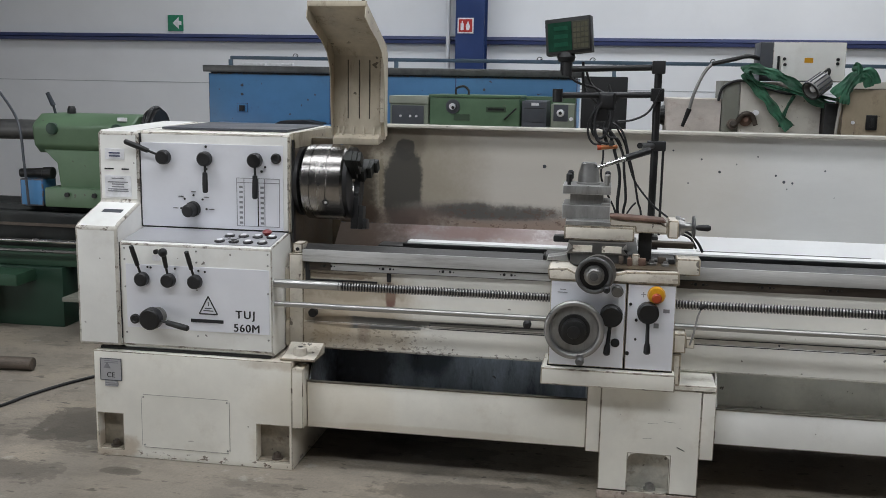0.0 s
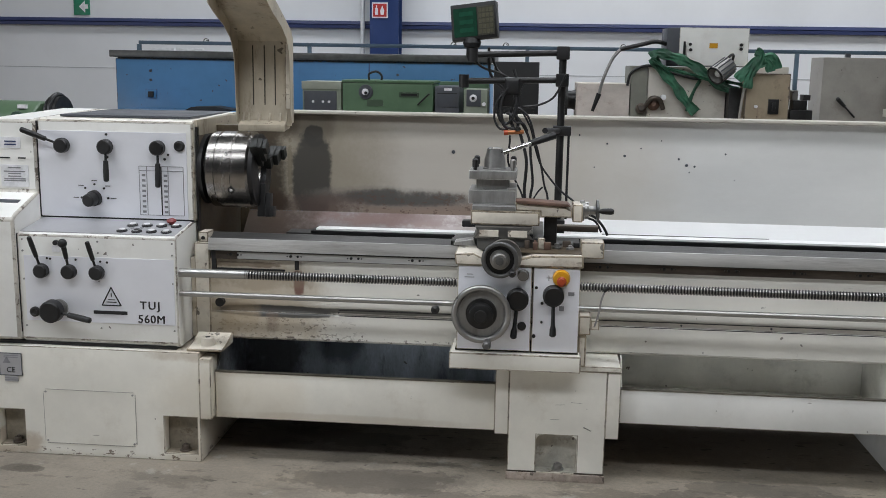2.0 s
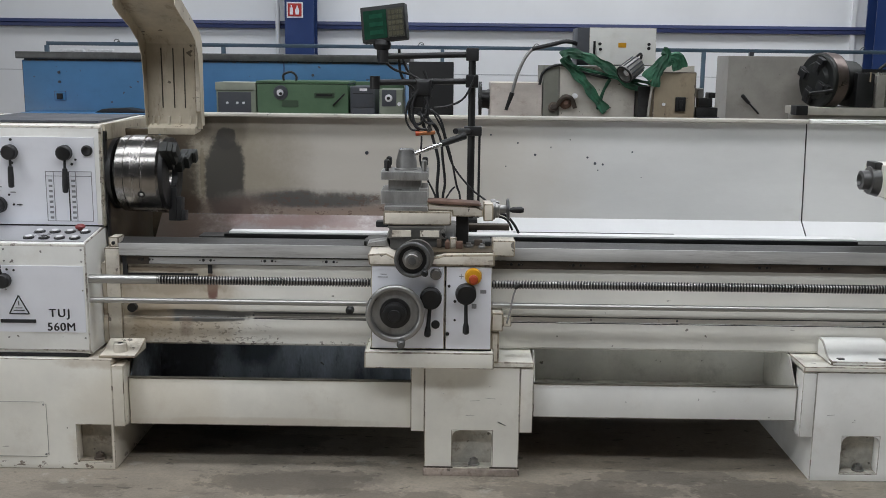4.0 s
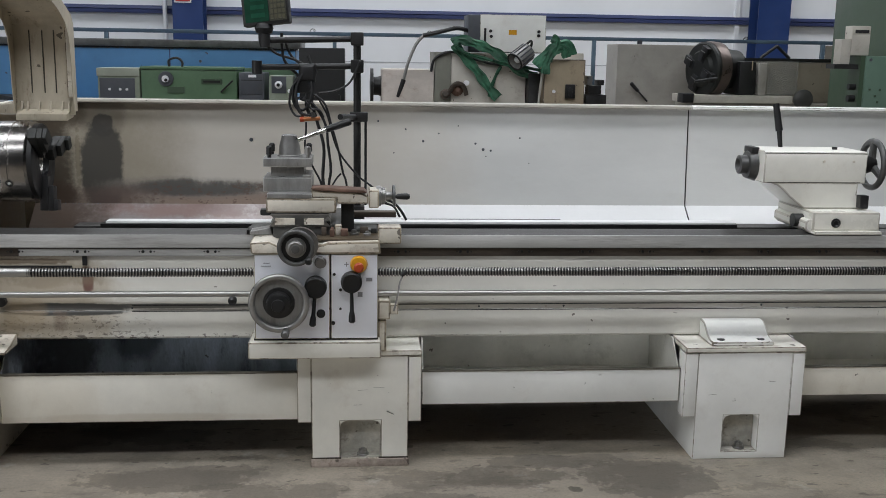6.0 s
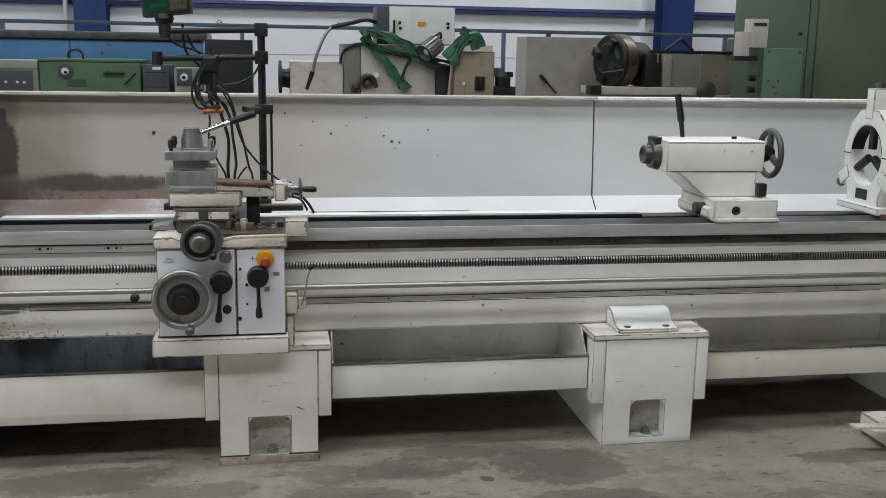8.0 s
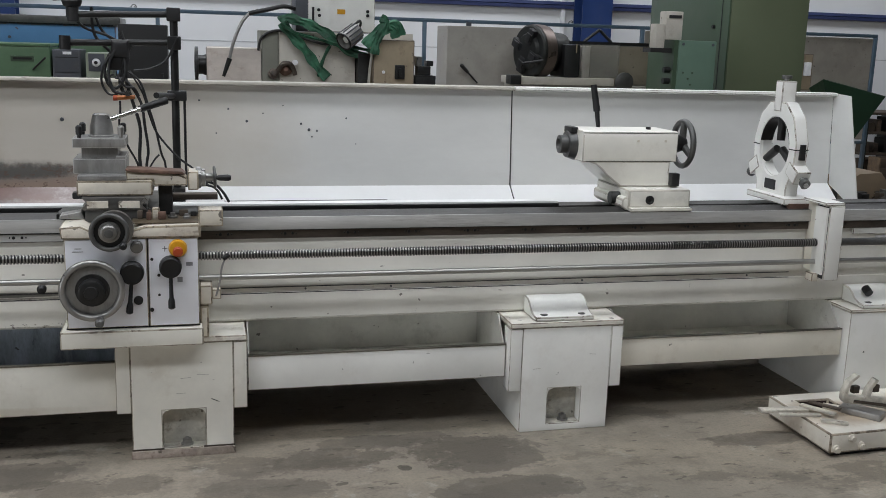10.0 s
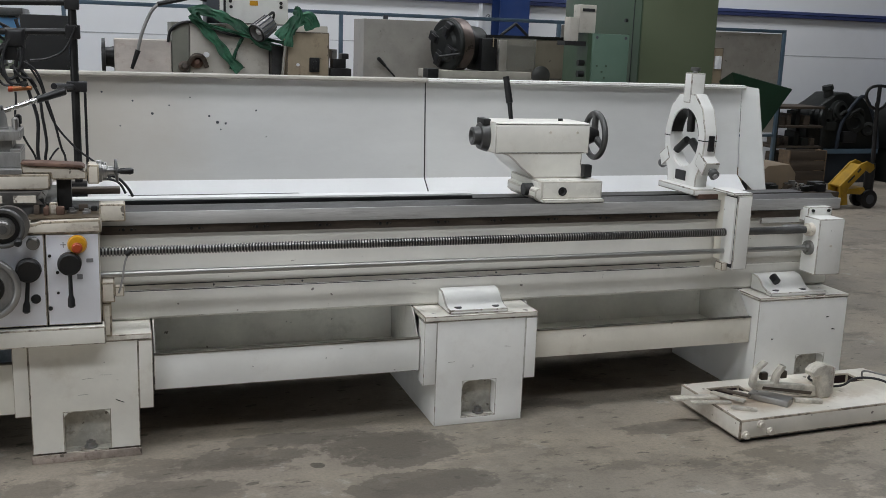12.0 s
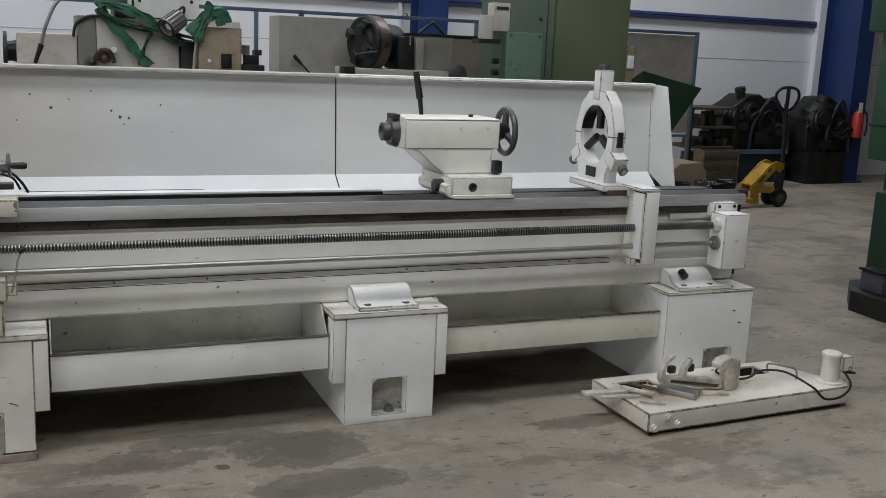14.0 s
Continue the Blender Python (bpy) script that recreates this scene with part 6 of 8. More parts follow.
for pts, r in (([(0.09, 3.66, 1.82), (0.10, 3.67, 1.70), (0.17, 3.67, 1.62), (0.17, 3.66, 1.58)], 0.008),
               ([(0.17, 3.65, 1.53), (0.157, 3.62, 1.52), (0.161, 3.62, 1.48), (0.179, 3.62, 1.455), (0.218, 3.62, 1.45)], 0.006),
               ([(0.19, 3.65, 1.53), (0.202, 3.62, 1.509), (0.225, 3.62, 1.481), (0.26, 3.62, 1.474), (0.28, 3.63, 1.44)], 0.006),
               ([(0.17, 3.64, 1.62), (0.135, 3.62, 1.57), (0.125, 3.62, 1.50), (0.15, 3.62, 1.45), (0.19, 3.62, 1.445)], 0.006),
               ([(0.18, 3.64, 1.52), (0.233, 3.63, 1.50), (0.287, 3.63, 1.411), (0.300, 3.63, 1.313), (0.312, 3.63, 1.20), (0.304, 3.63, 1.136), (0.30, 3.62, 1.04)], 0.0075),
               ([(0.20, 3.65, 1.56), (0.281, 3.64, 1.508), (0.321, 3.64, 1.383), (0.348, 3.64, 1.284), (0.368, 3.64, 1.185), (0.384, 3.64, 1.135), (0.39, 3.62, 1.04)], 0.006),
               ([(0.24, 3.66, 1.55), (0.295, 3.65, 1.453), (0.321, 3.65, 1.355), (0.355, 3.64, 1.27), (0.438, 3.63, 1.17), (0.515, 3.62, 1.11), (0.57, 3.56, 1.05)], 0.0055),
               ([(0.20, 3.60, 1.42), (0.200, 3.60, 1.383), (0.195, 3.60, 1.30), (0.228, 3.61, 1.215), (0.265, 3.62, 1.137), (0.28, 3.60, 1.04)], 0.0055),
               ([(0.36, 3.62, 1.18), (0.339, 3.62, 1.157), (0.31, 3.61, 1.11)], 0.005),
               ([(0.45, 3.66, 1.70), (0.40, 3.67, 1.60), (0.33, 3.67, 1.56), (0.26, 3.66, 1.55)], 0.006),
               ([(0.52, 3.45, 1.09), (0.592, 3.47, 1.07), (0.634, 3.47, 1.03), (0.66, 3.47, 0.985)], 0.007),
               ([(0.54, 3.45, 1.07), (0.60, 3.46, 1.05), (0.63, 3.46, 1.0)], 0.006),
               ([(0.19, 3.66, 1.66), (0.15, 3.65, 1.60), (0.138, 3.64, 1.54), (0.155, 3.63, 1.485), (0.19, 3.63, 1.475), (0.22, 3.63, 1.52), (0.225, 3.64, 1.58), (0.21, 3.66, 1.66)], 0.008),
               ([(0.20, 3.64, 1.66), (0.165, 3.63, 1.60), (0.155, 3.62, 1.53), (0.175, 3.61, 1.465), (0.21, 3.61, 1.45)], 0.0075),
               ([(0.21, 3.66, 1.72), (0.235, 3.65, 1.62), (0.225, 3.64, 1.52), (0.25, 3.63, 1.42), (0.28, 3.63, 1.30), (0.275, 3.62, 1.16), (0.29, 3.61, 1.04)], 0.009),
               ([(0.25, 3.66, 1.66), (0.215, 3.65, 1.58), (0.20, 3.65, 1.50), (0.22, 3.64, 1.44)], 0.010),
               ([(0.0, 3.66, 1.79), (0.06, 3.67, 1.73), (0.15, 3.67, 1.70), (0.22, 3.67, 1.66)], 0.007),
               ([(0.1, 3.68, 1.80), (0.13, 3.69, 1.72), (0.2, 3.69, 1.66)], 0.007)):
    bm = bmesh.new()
    tube(bm, pts, r * 0.85)
    part("cable", bm, RUBBER, dro, "hanging black cable")
bm = bmesh.new()
rod(bm, (0.185, 3.60, 1.432), (0.262, 3.62, 1.436), 0.011, 0.009)
noz = part("coolant_tap", bm, COPPER, dro, "copper coloured coolant tap")
part("tap_tip", made(rod, (0.172, 3.60, 1.431), (0.19, 3.60, 1.432), 0.012), ORANGE, noz)
part("tap_lever", boxes((0.225, 0.245, 3.585, 3.61, 1.442, 1.466)), BRIGHT, noz)

part("cable_knot", boxes((0.165, 0.245, 3.63, 3.69, 1.60, 1.685)), RUBBER, dro, "knot of taped black cables", bevel=0.032, seg=4)
dro.location = (0.418, 3.70, 0.872)

# ---- tailstock ----
tail = thing("tailstock", "cream cast tailstock with a dark steel handwheel", "tailstock", (2.55, 3.42, 0.98))
bm = bmesh.new()
prism(bm, [(2.42, 1.003), (2.42, 1.035), (2.43, 1.045), (2.765, 1.08), (2.765, 0.992), (2.44, 0.985)], "y", 3.20, 3.55)
part("base_rear", bm, TAIL_PAINT, tail, bevel=0.006)
base = part("base", boxes((2.445, 2.757, 3.185, 3.57, 0.998, 1.082)), TAIL_PAINT, tail, "cream tailstock base", bevel=0.008)
part("base_lip", boxes((2.445, 2.757, 3.155, 3.21, 0.985, 1.0)), TAIL_PAINT, base, bevel=0.004)
part("clamp_bolt", made(revolve, (2.55, 3.186, 1.035), (0, -1, 0), [(0, 0.021), (0.006, 0.021), (0.008, 0.014), (0.004, 0.01)], 20), BLACK_IRON, base)
part("clamp_stud", made(rod, (2.40, 3.3, 1.03), (2.445, 3.3, 1.03), 0.03), DARK_STEEL, base)
bm = bmesh.new()
prism(bm, [(2.445, 1.083), (2.415, 1.105), (2.375, 1.135), (2.345, 1.165), (2.315, 1.188), (2.27, 1.2045), (2.695, 1.2045), (2.692, 1.15), (2.70, 1.12), (2.72, 1.098), (2.75, 1.083)], "y", 3.29, 3.55)
part("neck", bm, TAIL_PAINT, tail, "cream tapered neck", bevel=0.01, seg=3)
bm = bmesh.new()
prism(bm, [(3.29, 1.20), (3.287, 1.325), (3.292, 1.338), (3.305, 1.345), (3.535, 1.345), (3.553, 1.325), (3.55, 1.20)], "x", 2.245, 2.725)
part("barrel_housing", bm, TAIL_PAINT, tail, "cream barrel housing", bevel=0.008, seg=3)
bm = bmesh.new()
revolve(bm, (2.25, AXIS_Y, AXIS_Z + 0.01), (-1, 0, 0), [(0, 0.075), (0.01, 0.072), (0.04, 0.062), (0.042, 0.045), (0.075, 0.043), (0.08, 0.03), (0.06, 0.022)], 32)
part("quill", bm, IRON, tail, "steel quill nose")
part("nose_cap", boxes((2.215, 2.25, 3.37, 3.47, 1.325, 1.355)), DARK_STEEL, tail, bevel=0.006)
bm = bmesh.new()
ring(bm, (2.82, AXIS_Y, 1.275), (1, 0, 0), 0.108, 0.0145, 48, 12)
hw = part("handwheel", bm, IRON, tail, "dark steel three-spoke handwheel", smooth=50)
bm = bmesh.new()
revolve(bm, (2.725, AXIS_Y, 1.275), (1, 0, 0), [(0, 0.06), (0.02, 0.058), (0.03, 0.045), (0.07, 0.042), (0.105, 0.03), (0.11, 0.02)], 28)
part("hub", bm, DARK_STEEL, hw)
for k in range(3):
    a = radians(90 + 120 * k)
    part("spoke", made(rod, (2.815, AXIS_Y, 1.275), (2.82, AXIS_Y + 0.105 * math.cos(a), 1.275 + 0.105 * math.sin(a)), 0.019, 0.015, 10), IRON, hw)
bm = bmesh.new()
rod(bm, (2.405, 3.50, 1.33), (2.40, 3.52, 1.42), 0.010, 0.012)
rod(bm, (2.40, 3.52, 1.42), (2.385, 3.545, 1.545), 0.017, 0.015)
part("lock_lever", bm, BLACK, tail, "black locking lever")
# Dark strip drawn along the seam where the housing shades the neck.
part("under_shadow_line", boxes((2.262, 2.70, 3.2885, 3.2905, 1.2025, 1.2055)), DARK_LINE, tail, "dark shadow line at the seam under the housing")
for x in (2.52, 2.66):
    part("casting_screw", made(rod, (x, 3.283, 1.30), (x, 3.288, 1.30), 0.006, seg=10), OLD_CREAM, tail)
part("oil_cap", made(rod, (2.62, 3.4, 1.345), (2.62, 3.4, 1.357), 0.012), BLACK_IRON, tail)
part("lock_nut", boxes((2.69, 2.73, 3.25, 3.29, 1.09, 1.15)), BLACK_IRON, tail, bevel=0.004)

# ---- steady rest: a plate across the bed with a round opening ----
steady = thing("steady_rest", "white cast steady rest with three steel fingers", "steady rest", (3.31, 3.42, 0.98))
bm = bmesh.new()
outline = [(-0.15, -0.262), (0.15, -0.262), (0.15, -0.19), (0.20, -0.11), (0.215, 0.03), (0.165, 0.155), (0.08, 0.222), (-0.08, 0.222), (-0.165, 0.155), (-0.215, 0.03), (-0.20, -0.11), (-0.15, -0.19)]
n_out, hole_r, cz = 72, 0.15, 1.265
def edge_at(a):
    d = Vector((math.cos(a), math.sin(a)))
    best = 1.0
    for p, q in zip(outline, outline[1:] + outline[:1]):
        e = Vector(q) - Vector(p)
        den = d.x * e.y - d.y * e.x
        if abs(den) > 1e-9:
            t = (p[0] * e.y - p[1] * e.x) / den
            u = (p[0] * d.y - p[1] * d.x) / den
            if t > 0 and -1e-6 <= u <= 1 + 1e-6:
                best = min(best, t)
    return best
loops = []
for x in (3.275, 3.345):
    o = [bm.verts.new((x, AXIS_Y + edge_at(2 * math.pi * k / n_out) * math.cos(2 * math.pi * k / n_out), cz + edge_at(2 * math.pi * k / n_out) * math.sin(2 * math.pi * k / n_out))) for k in range(n_out)]
    i = [bm.verts.new((x, AXIS_Y + hole_r * math.cos(2 * math.pi * k / n_out), cz + hole_r * math.sin(2 * math.pi * k / n_out))) for k in range(n_out)]
    loops.append((o, i))
for k in range(n_out):
    j = (k + 1) % n_out
    (o0, i0), (o1, i1) = loops
    bm.faces.new((o0[k], o0[j], i0[j], i0[k]))
    bm.faces.new((o1[k], i1[k], i1[j], o1[j]))
    bm.faces.new((o0[k], o1[k], o1[j], o0[j]))
    bm.faces.new((i0[k], i0[j], i1[j], i1[k]))
body = part("body", bm, WHITE_PAINT, steady, "white cast ring body", bevel=0.006)
part("bore", made(revolve, (3.29, AXIS_Y, cz), (1, 0, 0), [(0, 0.1495), (0.05, 0.1495), (0.05, 0.146), (0, 0.146), (0, 0.1495)], 48, close=False), WHITE_PAINT, steady, "white inner face")
# Shade on the upper half of the bore, put in as a dark face.
bm = made(revolve, (3.276, AXIS_Y, cz), (1, 0, 0), [(0, 0.1455), (0.068, 0.1455), (0.068, 0.143), (0, 0.143), (0, 0.1455)], 48, close=False)
bmesh.ops.delete(bm, geom=[v for v in bm.verts if v.co.z < cz + 0.012], context="VERTS")
part("bore", bm, DARK_STEEL, steady, "upper inner face coloured dark for its shade")
for a in (90, 210, 330):
    d = Vector((0, math.cos(radians(a)), math.sin(radians(a))))
    c = Vector((3.31, AXIS_Y, cz))
    part("finger", made(rod, c + d * 0.03, c + d * 0.22, 0.021, seg=14), DARK_STEEL, steady, "dark steel finger")
    bm = bmesh.new()
    box(bm, 3.272, 3.352, -0.036, 0.036, 0.175, 0.325 if a == 90 else 0.275)
    bmesh.ops.rotate(bm, verts=bm.verts, cent=(0, 0, 0), matrix=Matrix.Rotation(radians(a - 90), 3, "X"))
    bmesh.ops.translate(bm, verts=bm.verts, vec=(0, AXIS_Y, cz))
    part("finger_housing", bm, WHITE_PAINT, steady, bevel=0.006)
    k = part("adjusting_screw", made(rod, c + d * 0.27, c + d * 0.335, 0.012, seg=12), TOOL_GREY, steady)
    part("screw_head", made(rod, c + d * (0.335 if a == 90 else 0.30), c + d * (0.352 if a == 90 else 0.325), 0.026, seg=12), IRON, k)
part("hinge", boxes((3.298, 3.326, 3.194, 3.215, 1.215, 1.292)), BLACK_IRON, steady, bevel=0.003)
part("split_line", boxes((3.2735, 3.3465, 3.2075, 3.27, 1.262, 1.267)), INK, steady)
part("split_line", boxes((3.2735, 3.3465, 3.57, 3.6325, 1.262, 1.267)), INK, steady)
part("foot", boxes((3.225, 3.395, 3.18, 3.57, 0.998, 1.03)), WHITE_PAINT, steady, bevel=0.006)
part("slot", boxes((3.268, 3.275, 3.37, 3.47, 1.05, 1.10)), INK, steady)
part("shoe", boxes((3.25, 3.37, 3.168, 3.215, 0.983, 1.006)), RUSTY, steady)
for o in steady.children_recursive:
    o.data.transform(Matrix.Translation((0.05, AXIS_Y * 0.12, 0)) @ Matrix.Diagonal((1, 0.88, 1, 1)))

# ---- coolant tank cover with its pump, lying on the floor ----
tank = thing("coolant_tank", "low white coolant tank with a pump, on the floor", "coolant tank", (3.8, 2.7, 0))
bm = bmesh.new()
corners = [(3.155, 2.495), (4.36, 2.545), (4.41, 2.59), (4.312, 2.775), (4.25, 3.0), (3.155, 2.99)]
prism(bm, corners, "z", 0.018, 0.108)
holes = ((3.25, 3.42, 2.80, 2.90), (3.93, 4.10, 2.83, 2.94))
for x0, x1, y0, y1 in holes:
    for co, no in (((x0, 0, 0), (1, 0, 0)), ((x1, 0, 0), (1, 0, 0)), ((0, y0, 0), (0, 1, 0)), ((0, y1, 0), (0, 1, 0))):
        bmesh.ops.bisect_plane(bm, geom=bm.verts[:] + bm.edges[:] + bm.faces[:], plane_co=co, plane_no=no)
for x0, x1, y0, y1 in holes:
    inside = [f for f in bm.faces if f.calc_center_median().z > 0.107 and x0 < f.calc_center_median().x < x1 and y0 < f.calc_center_median().y < y1]
    sunk = bmesh.ops.extrude_face_region(bm, geom=inside)["geom"]
    bmesh.ops.translate(bm, vec=(0, 0, -0.08), verts=[v for v in sunk if isinstance(v, bmesh.types.BMVert)])
    bmesh.ops.delete(bm, geom=inside, context="FACES_ONLY")
    for f in bm.faces:
        c = f.calc_center_median()
        if x0 - 0.001 < c.x < x1 + 0.001 and y0 - 0.001 < c.y < y1 + 0.001 and 0.02 < c.z < 0.107:
            f.material_index = 2
tb = part("tank_body", bm, TANK_PAINT, tank, "white oil-stained tank body", bevel=0.008)
part("skid", made(prism, [(3.175, 2.515), (4.34, 2.565), (4.24, 2.97), (3.19, 2.965)], "z", 0.0, 0.018), BLACK_IRON, tank)
tb.data.materials.append(TANK_HOLE)
for x, y, z in ((3.26, 2.499, 0.085), (3.315, 2.501, 0.045), (3.185, 2.496, 0.04)):
    part("pipe_stub", made(revolve, (x, y, z), (0, -1, 0), [(0, 0.018), (0.010, 0.018), (0.012, 0.012), (0.024, 0.012)], 14), OLD_CREAM, tb)
pump = part("pump", made(revolve, (4.315, 2.63, 0.108), (0, 0, 1), [(0, 0.068), (0.010, 0.068), (0.012, 0.046), (0.05, 0.045), (0.135, 0.045), (0.142, 0.049), (0.152, 0.048), (0.160, 0.036)], 32), TANK_PAINT, tank, "white upright pump motor")
part("terminal_box", boxes((4.352, 4.415, 2.585, 2.645, 0.17, 0.245)), TANK_PAINT, pump, bevel=0.006)
part("cable_gland", made(rod, (4.37, 2.60, 0.165), (4.43, 2.58, 0.16), 0.007), BLACK, pump)
bm = bmesh.new()
tube(bm, [(4.38, 2.60, 0.165), (4.36, 2.53, 0.12), (4.28, 2.50, 0.08), (4.19, 2.515, 0.07), (4.13, 2.54, 0.125), (4.06, 2.66, 0.17), (3.98, 2.74, 0.16), (3.90, 2.74, 0.13), (3.84, 2.78, 0.118), (3.82, 2.88, 0.118), (3.86, 2.93, 0.116)], 0.006)
part("pump_cable", bm, RUBBER, tank, "black pump cable")
bm = bmesh.new()
tube(bm, [(4.10, 2.83, 0.115), (4.09, 2.82, 0.16), (4.12, 2.74, 0.17), (4.16, 2.70, 0.16), (4.16, 2.69, 0.113)], 0.005)
part("wire_handle", bm, STEEL, tank)


arm = thing("hooked_casting", "grimy pale cast arm with hooked ends lying on the tank", "machine part", (3.55, 2.69, 0.11), "loose castings on the tank")
bm = bmesh.new()
prism(bm, [(3.33, 0.19), (3.333, 0.235), (3.355, 0.28), (3.398, 0.308), (3.41, 0.296), (3.376, 0.270), (3.358, 0.238), (3.358, 0.208), (3.40, 0.202), (3.448, 0.198), (3.460, 0.236), (3.488, 0.274),
           (3.503, 0.280), (3.512, 0.268), (3.487, 0.236), (3.477, 0.194), (3.69, 0.165), (3.697, 0.112), (3.66, 0.112), (3.40, 0.165), (3.345, 0.172)], "y", 2.675, 2.71)
part("arm", bm, BAR_STEEL, arm, bevel=0.008, seg=3)
part("web_slot", made(prism, [(3.385, 0.176), (3.66, 0.126), (3.668, 0.140), (3.39, 0.188)], "y", 2.671, 2.676), RACK, arm)
for x in (3.395, 3.50):
    part("shoe", boxes((x - 0.012, x + 0.022, 2.68, 2.705, 0.215, 0.25)), RACK, arm, "brown worn shoe", bevel=0.004)
blockc = thing("clamp_block", "brown-stained cast block standing on the tank", "machine part", (3.745, 2.69, 0.11), "loose castings on the tank")
bm = bmesh.new()
prism(bm, [(3.703, 0.110), (3.700, 0.225), (3.655, 0.215), (3.648, 0.238), (3.672, 0.262), (3.712, 0.274), (3.760, 0.264), (3.770, 0.135), (3.755, 0.110)], "y", 2.655, 2.72)
part("block", bm, BAR_STEEL, blockc, bevel=0.005)
# Right face of the block in a browner colour than the front.
part("worn_side", boxes((3.7705, 3.777, 2.66, 2.715, 0.125, 0.255)), PALE_STAINED, blockc)


def flat_bar(label, x0, y0, x1, y1, z, w, h, mat_):
    ob = thing("flat_bar", label, "bar", ((x0 + x1) / 2, (y0 + y1) / 2, z), "loose bars on the tank")
    bm = bmesh.new()
    n = math.hypot(x1 - x0, y1 - y0)
    box(bm, -n / 2, n / 2, -w / 2, w / 2, 0, h)
    bmesh.ops.transform(bm, matrix=pose((x0 + x1) / 2, (y0 + y1) / 2, z, 0, 0, math.degrees(math.atan2(y1 - y0, x1 - x0))), verts=bm.verts)
    part("bar", bm, mat_, ob, bevel=0.004)


flat_bar("grey steel guide plate lying on the tank", 3.39, 2.76, 3.50, 2.61, 0.109, 0.085, 0.03, WHEEL_STEEL)
flat_bar("long pale bar sticking out over the tank edge", 2.99, 2.80, 3.22, 2.775, 0.109, 0.045, 0.014, BAR_STEEL)
flat_bar("pale flat bar sticking out over the tank edge", 3.05, 2.735, 3.24, 2.70, 0.109, 0.03, 0.012, BAR_STEEL)
flat_bar("rusty flat bar lying across the tank", 3.20, 2.80, 3.29, 2.66, 0.124, 0.03, 0.012, BAR_STEEL)
flat_bar("rusty flat bar lying across the tank", 3.24, 2.80, 3.33, 2.68, 0.137, 0.022, 0.012, RACK)
flat_bar("short bar lying on the tank", 3.20, 2.64, 3.30, 2.58, 0.109, 0.03, 0.014, BAR_STEEL)
flat_bar("short bar lying on the tank", 3.32, 2.80, 3.40, 2.735, 0.109, 0.03, 0.02, BAR_STEEL)
flat_bar("short cream bar lying on the tank", 3.55, 2.645, 3.67, 2.60, 0.109, 0.025, 0.02, BAR_STEEL)


# ---- machines and clutter along the wall ----
def cabinet(name, label, category, rows, at, material, bevel=0.008):
    ob = thing(name, label, category, at)
    bodies = []
    for row in rows:
        bodies.append(part("body", boxes(row), material, ob, bevel=bevel))
    return ob, bodies


# long blue machine
blue, _b = cabinet("guillotine_shear", "long sky-blue machine with a grey lid and oil stains", "machine", [(-3.42, -0.10, 7.60, 8.25, 0.12, 1.765)], (-1.8, 7.9, 0), MACHINE_BLUE)
part("plinth", boxes((-3.36, -0.16, 7.66, 8.2, 0.0, 0.12)), GREY_DARK, blue)
part("lid", boxes((-3.46, -0.06, 7.56, 8.3, 1.775, 1.835)), IRON, blue, "grey overhanging lid", bevel=0.01)
part("shadow_gap", boxes((-3.40, -0.12, 7.605, 8.2, 1.765, 1.775)), INK, blue)
for x in (-3.10, -0.9):
    lt = part("latch", boxes((x - 0.05, x + 0.05, 7.59, 7.60, 1.42, 1.50)), MACHINE_BLUE, blue, bevel=0.003)
    part("catch", boxes((x - 0.025, x + 0.025, 7.575, 7.59, 1.43, 1.48)), BLACK_IRON, lt, bevel=0.003)
    for z in (1.58, 1.66):
        part("bolt", made(rod, (x, 7.585, z), (x, 7.60, z), 0.012, seg=8), GREY_DARK, blue)
for x in (-2.28, -1.15):
    part("joint", boxes((x - 0.004, x + 0.004, 7.596, 7.60, 0.2, 1.76)), RAIL_BLUE, blue)
for x0, x1 in ((-3.14, -2.92), (-2.88, -2.66)):
    tube_lamp = thing("spare_tube", "white strip lamp lying on the blue machine", "lamp", ((x0 + x1) / 2, 7.75, 1.835), "spare tubes")
    part("tube", boxes((x0, x1, 7.70, 7.76, 1.836, 1.862)), PAPER, tube_lamp, bevel=0.006)
bm = bmesh.new()
prism(bm, [(-2.72, 1.33), (-2.66, 1.36), (-2.45, 1.37), (-2.30, 1.345), (-2.30, 1.33)], "y", 7.35, 7.55)
rag = part("rag", bm, RUBBER, None, bevel=0.008)
for o in (rag,):
    o.location = (0, 0, 0)
    tagged(o, "crumpled black rag on the shelf of the blue machine", "rag")
part("work_table", boxes((-3.3, -0.2, 7.2, 7.595, 1.26, 1.33)), MACHINE_BLUE, blue, bevel=0.006)
part("table_leg", boxes((-3.2, -3.1, 7.25, 7.35, 0.0, 1.26)), MACHINE_BLUE, blue)
part("table_leg", boxes((-0.4, -0.3, 7.25, 7.35, 0.0, 1.26)), MACHINE_BLUE, blue)

# green lathe head with a grey electric box
gm, _b = cabinet("green_machine", "green machine body with a dial and a black nameplate", "machine", [(-1.25, -0.52, 6.90, 7.45, 0.0, 1.60)], (-0.8, 7.15, 0), GREEN, 0.015)
part("top_cover", boxes((-1.255, -0.515, 6.895, 7.45, 1.601, 1.622)), GREEN, gm, bevel=0.006)
part("dial", made(revolve, (-1.06, 6.90, 1.53), (0, -1, 0), [(0, 0.058), (0.012, 0.056), (0.013, 0.035), (0.02, 0.03)], 28), GREY_DARK, gm, "dark round dial")
part("dial_centre", made(rod, (-1.06, 6.88, 1.53), (-1.06, 6.862, 1.53), 0.026), PAPER, gm, "pale centre with a pointer")
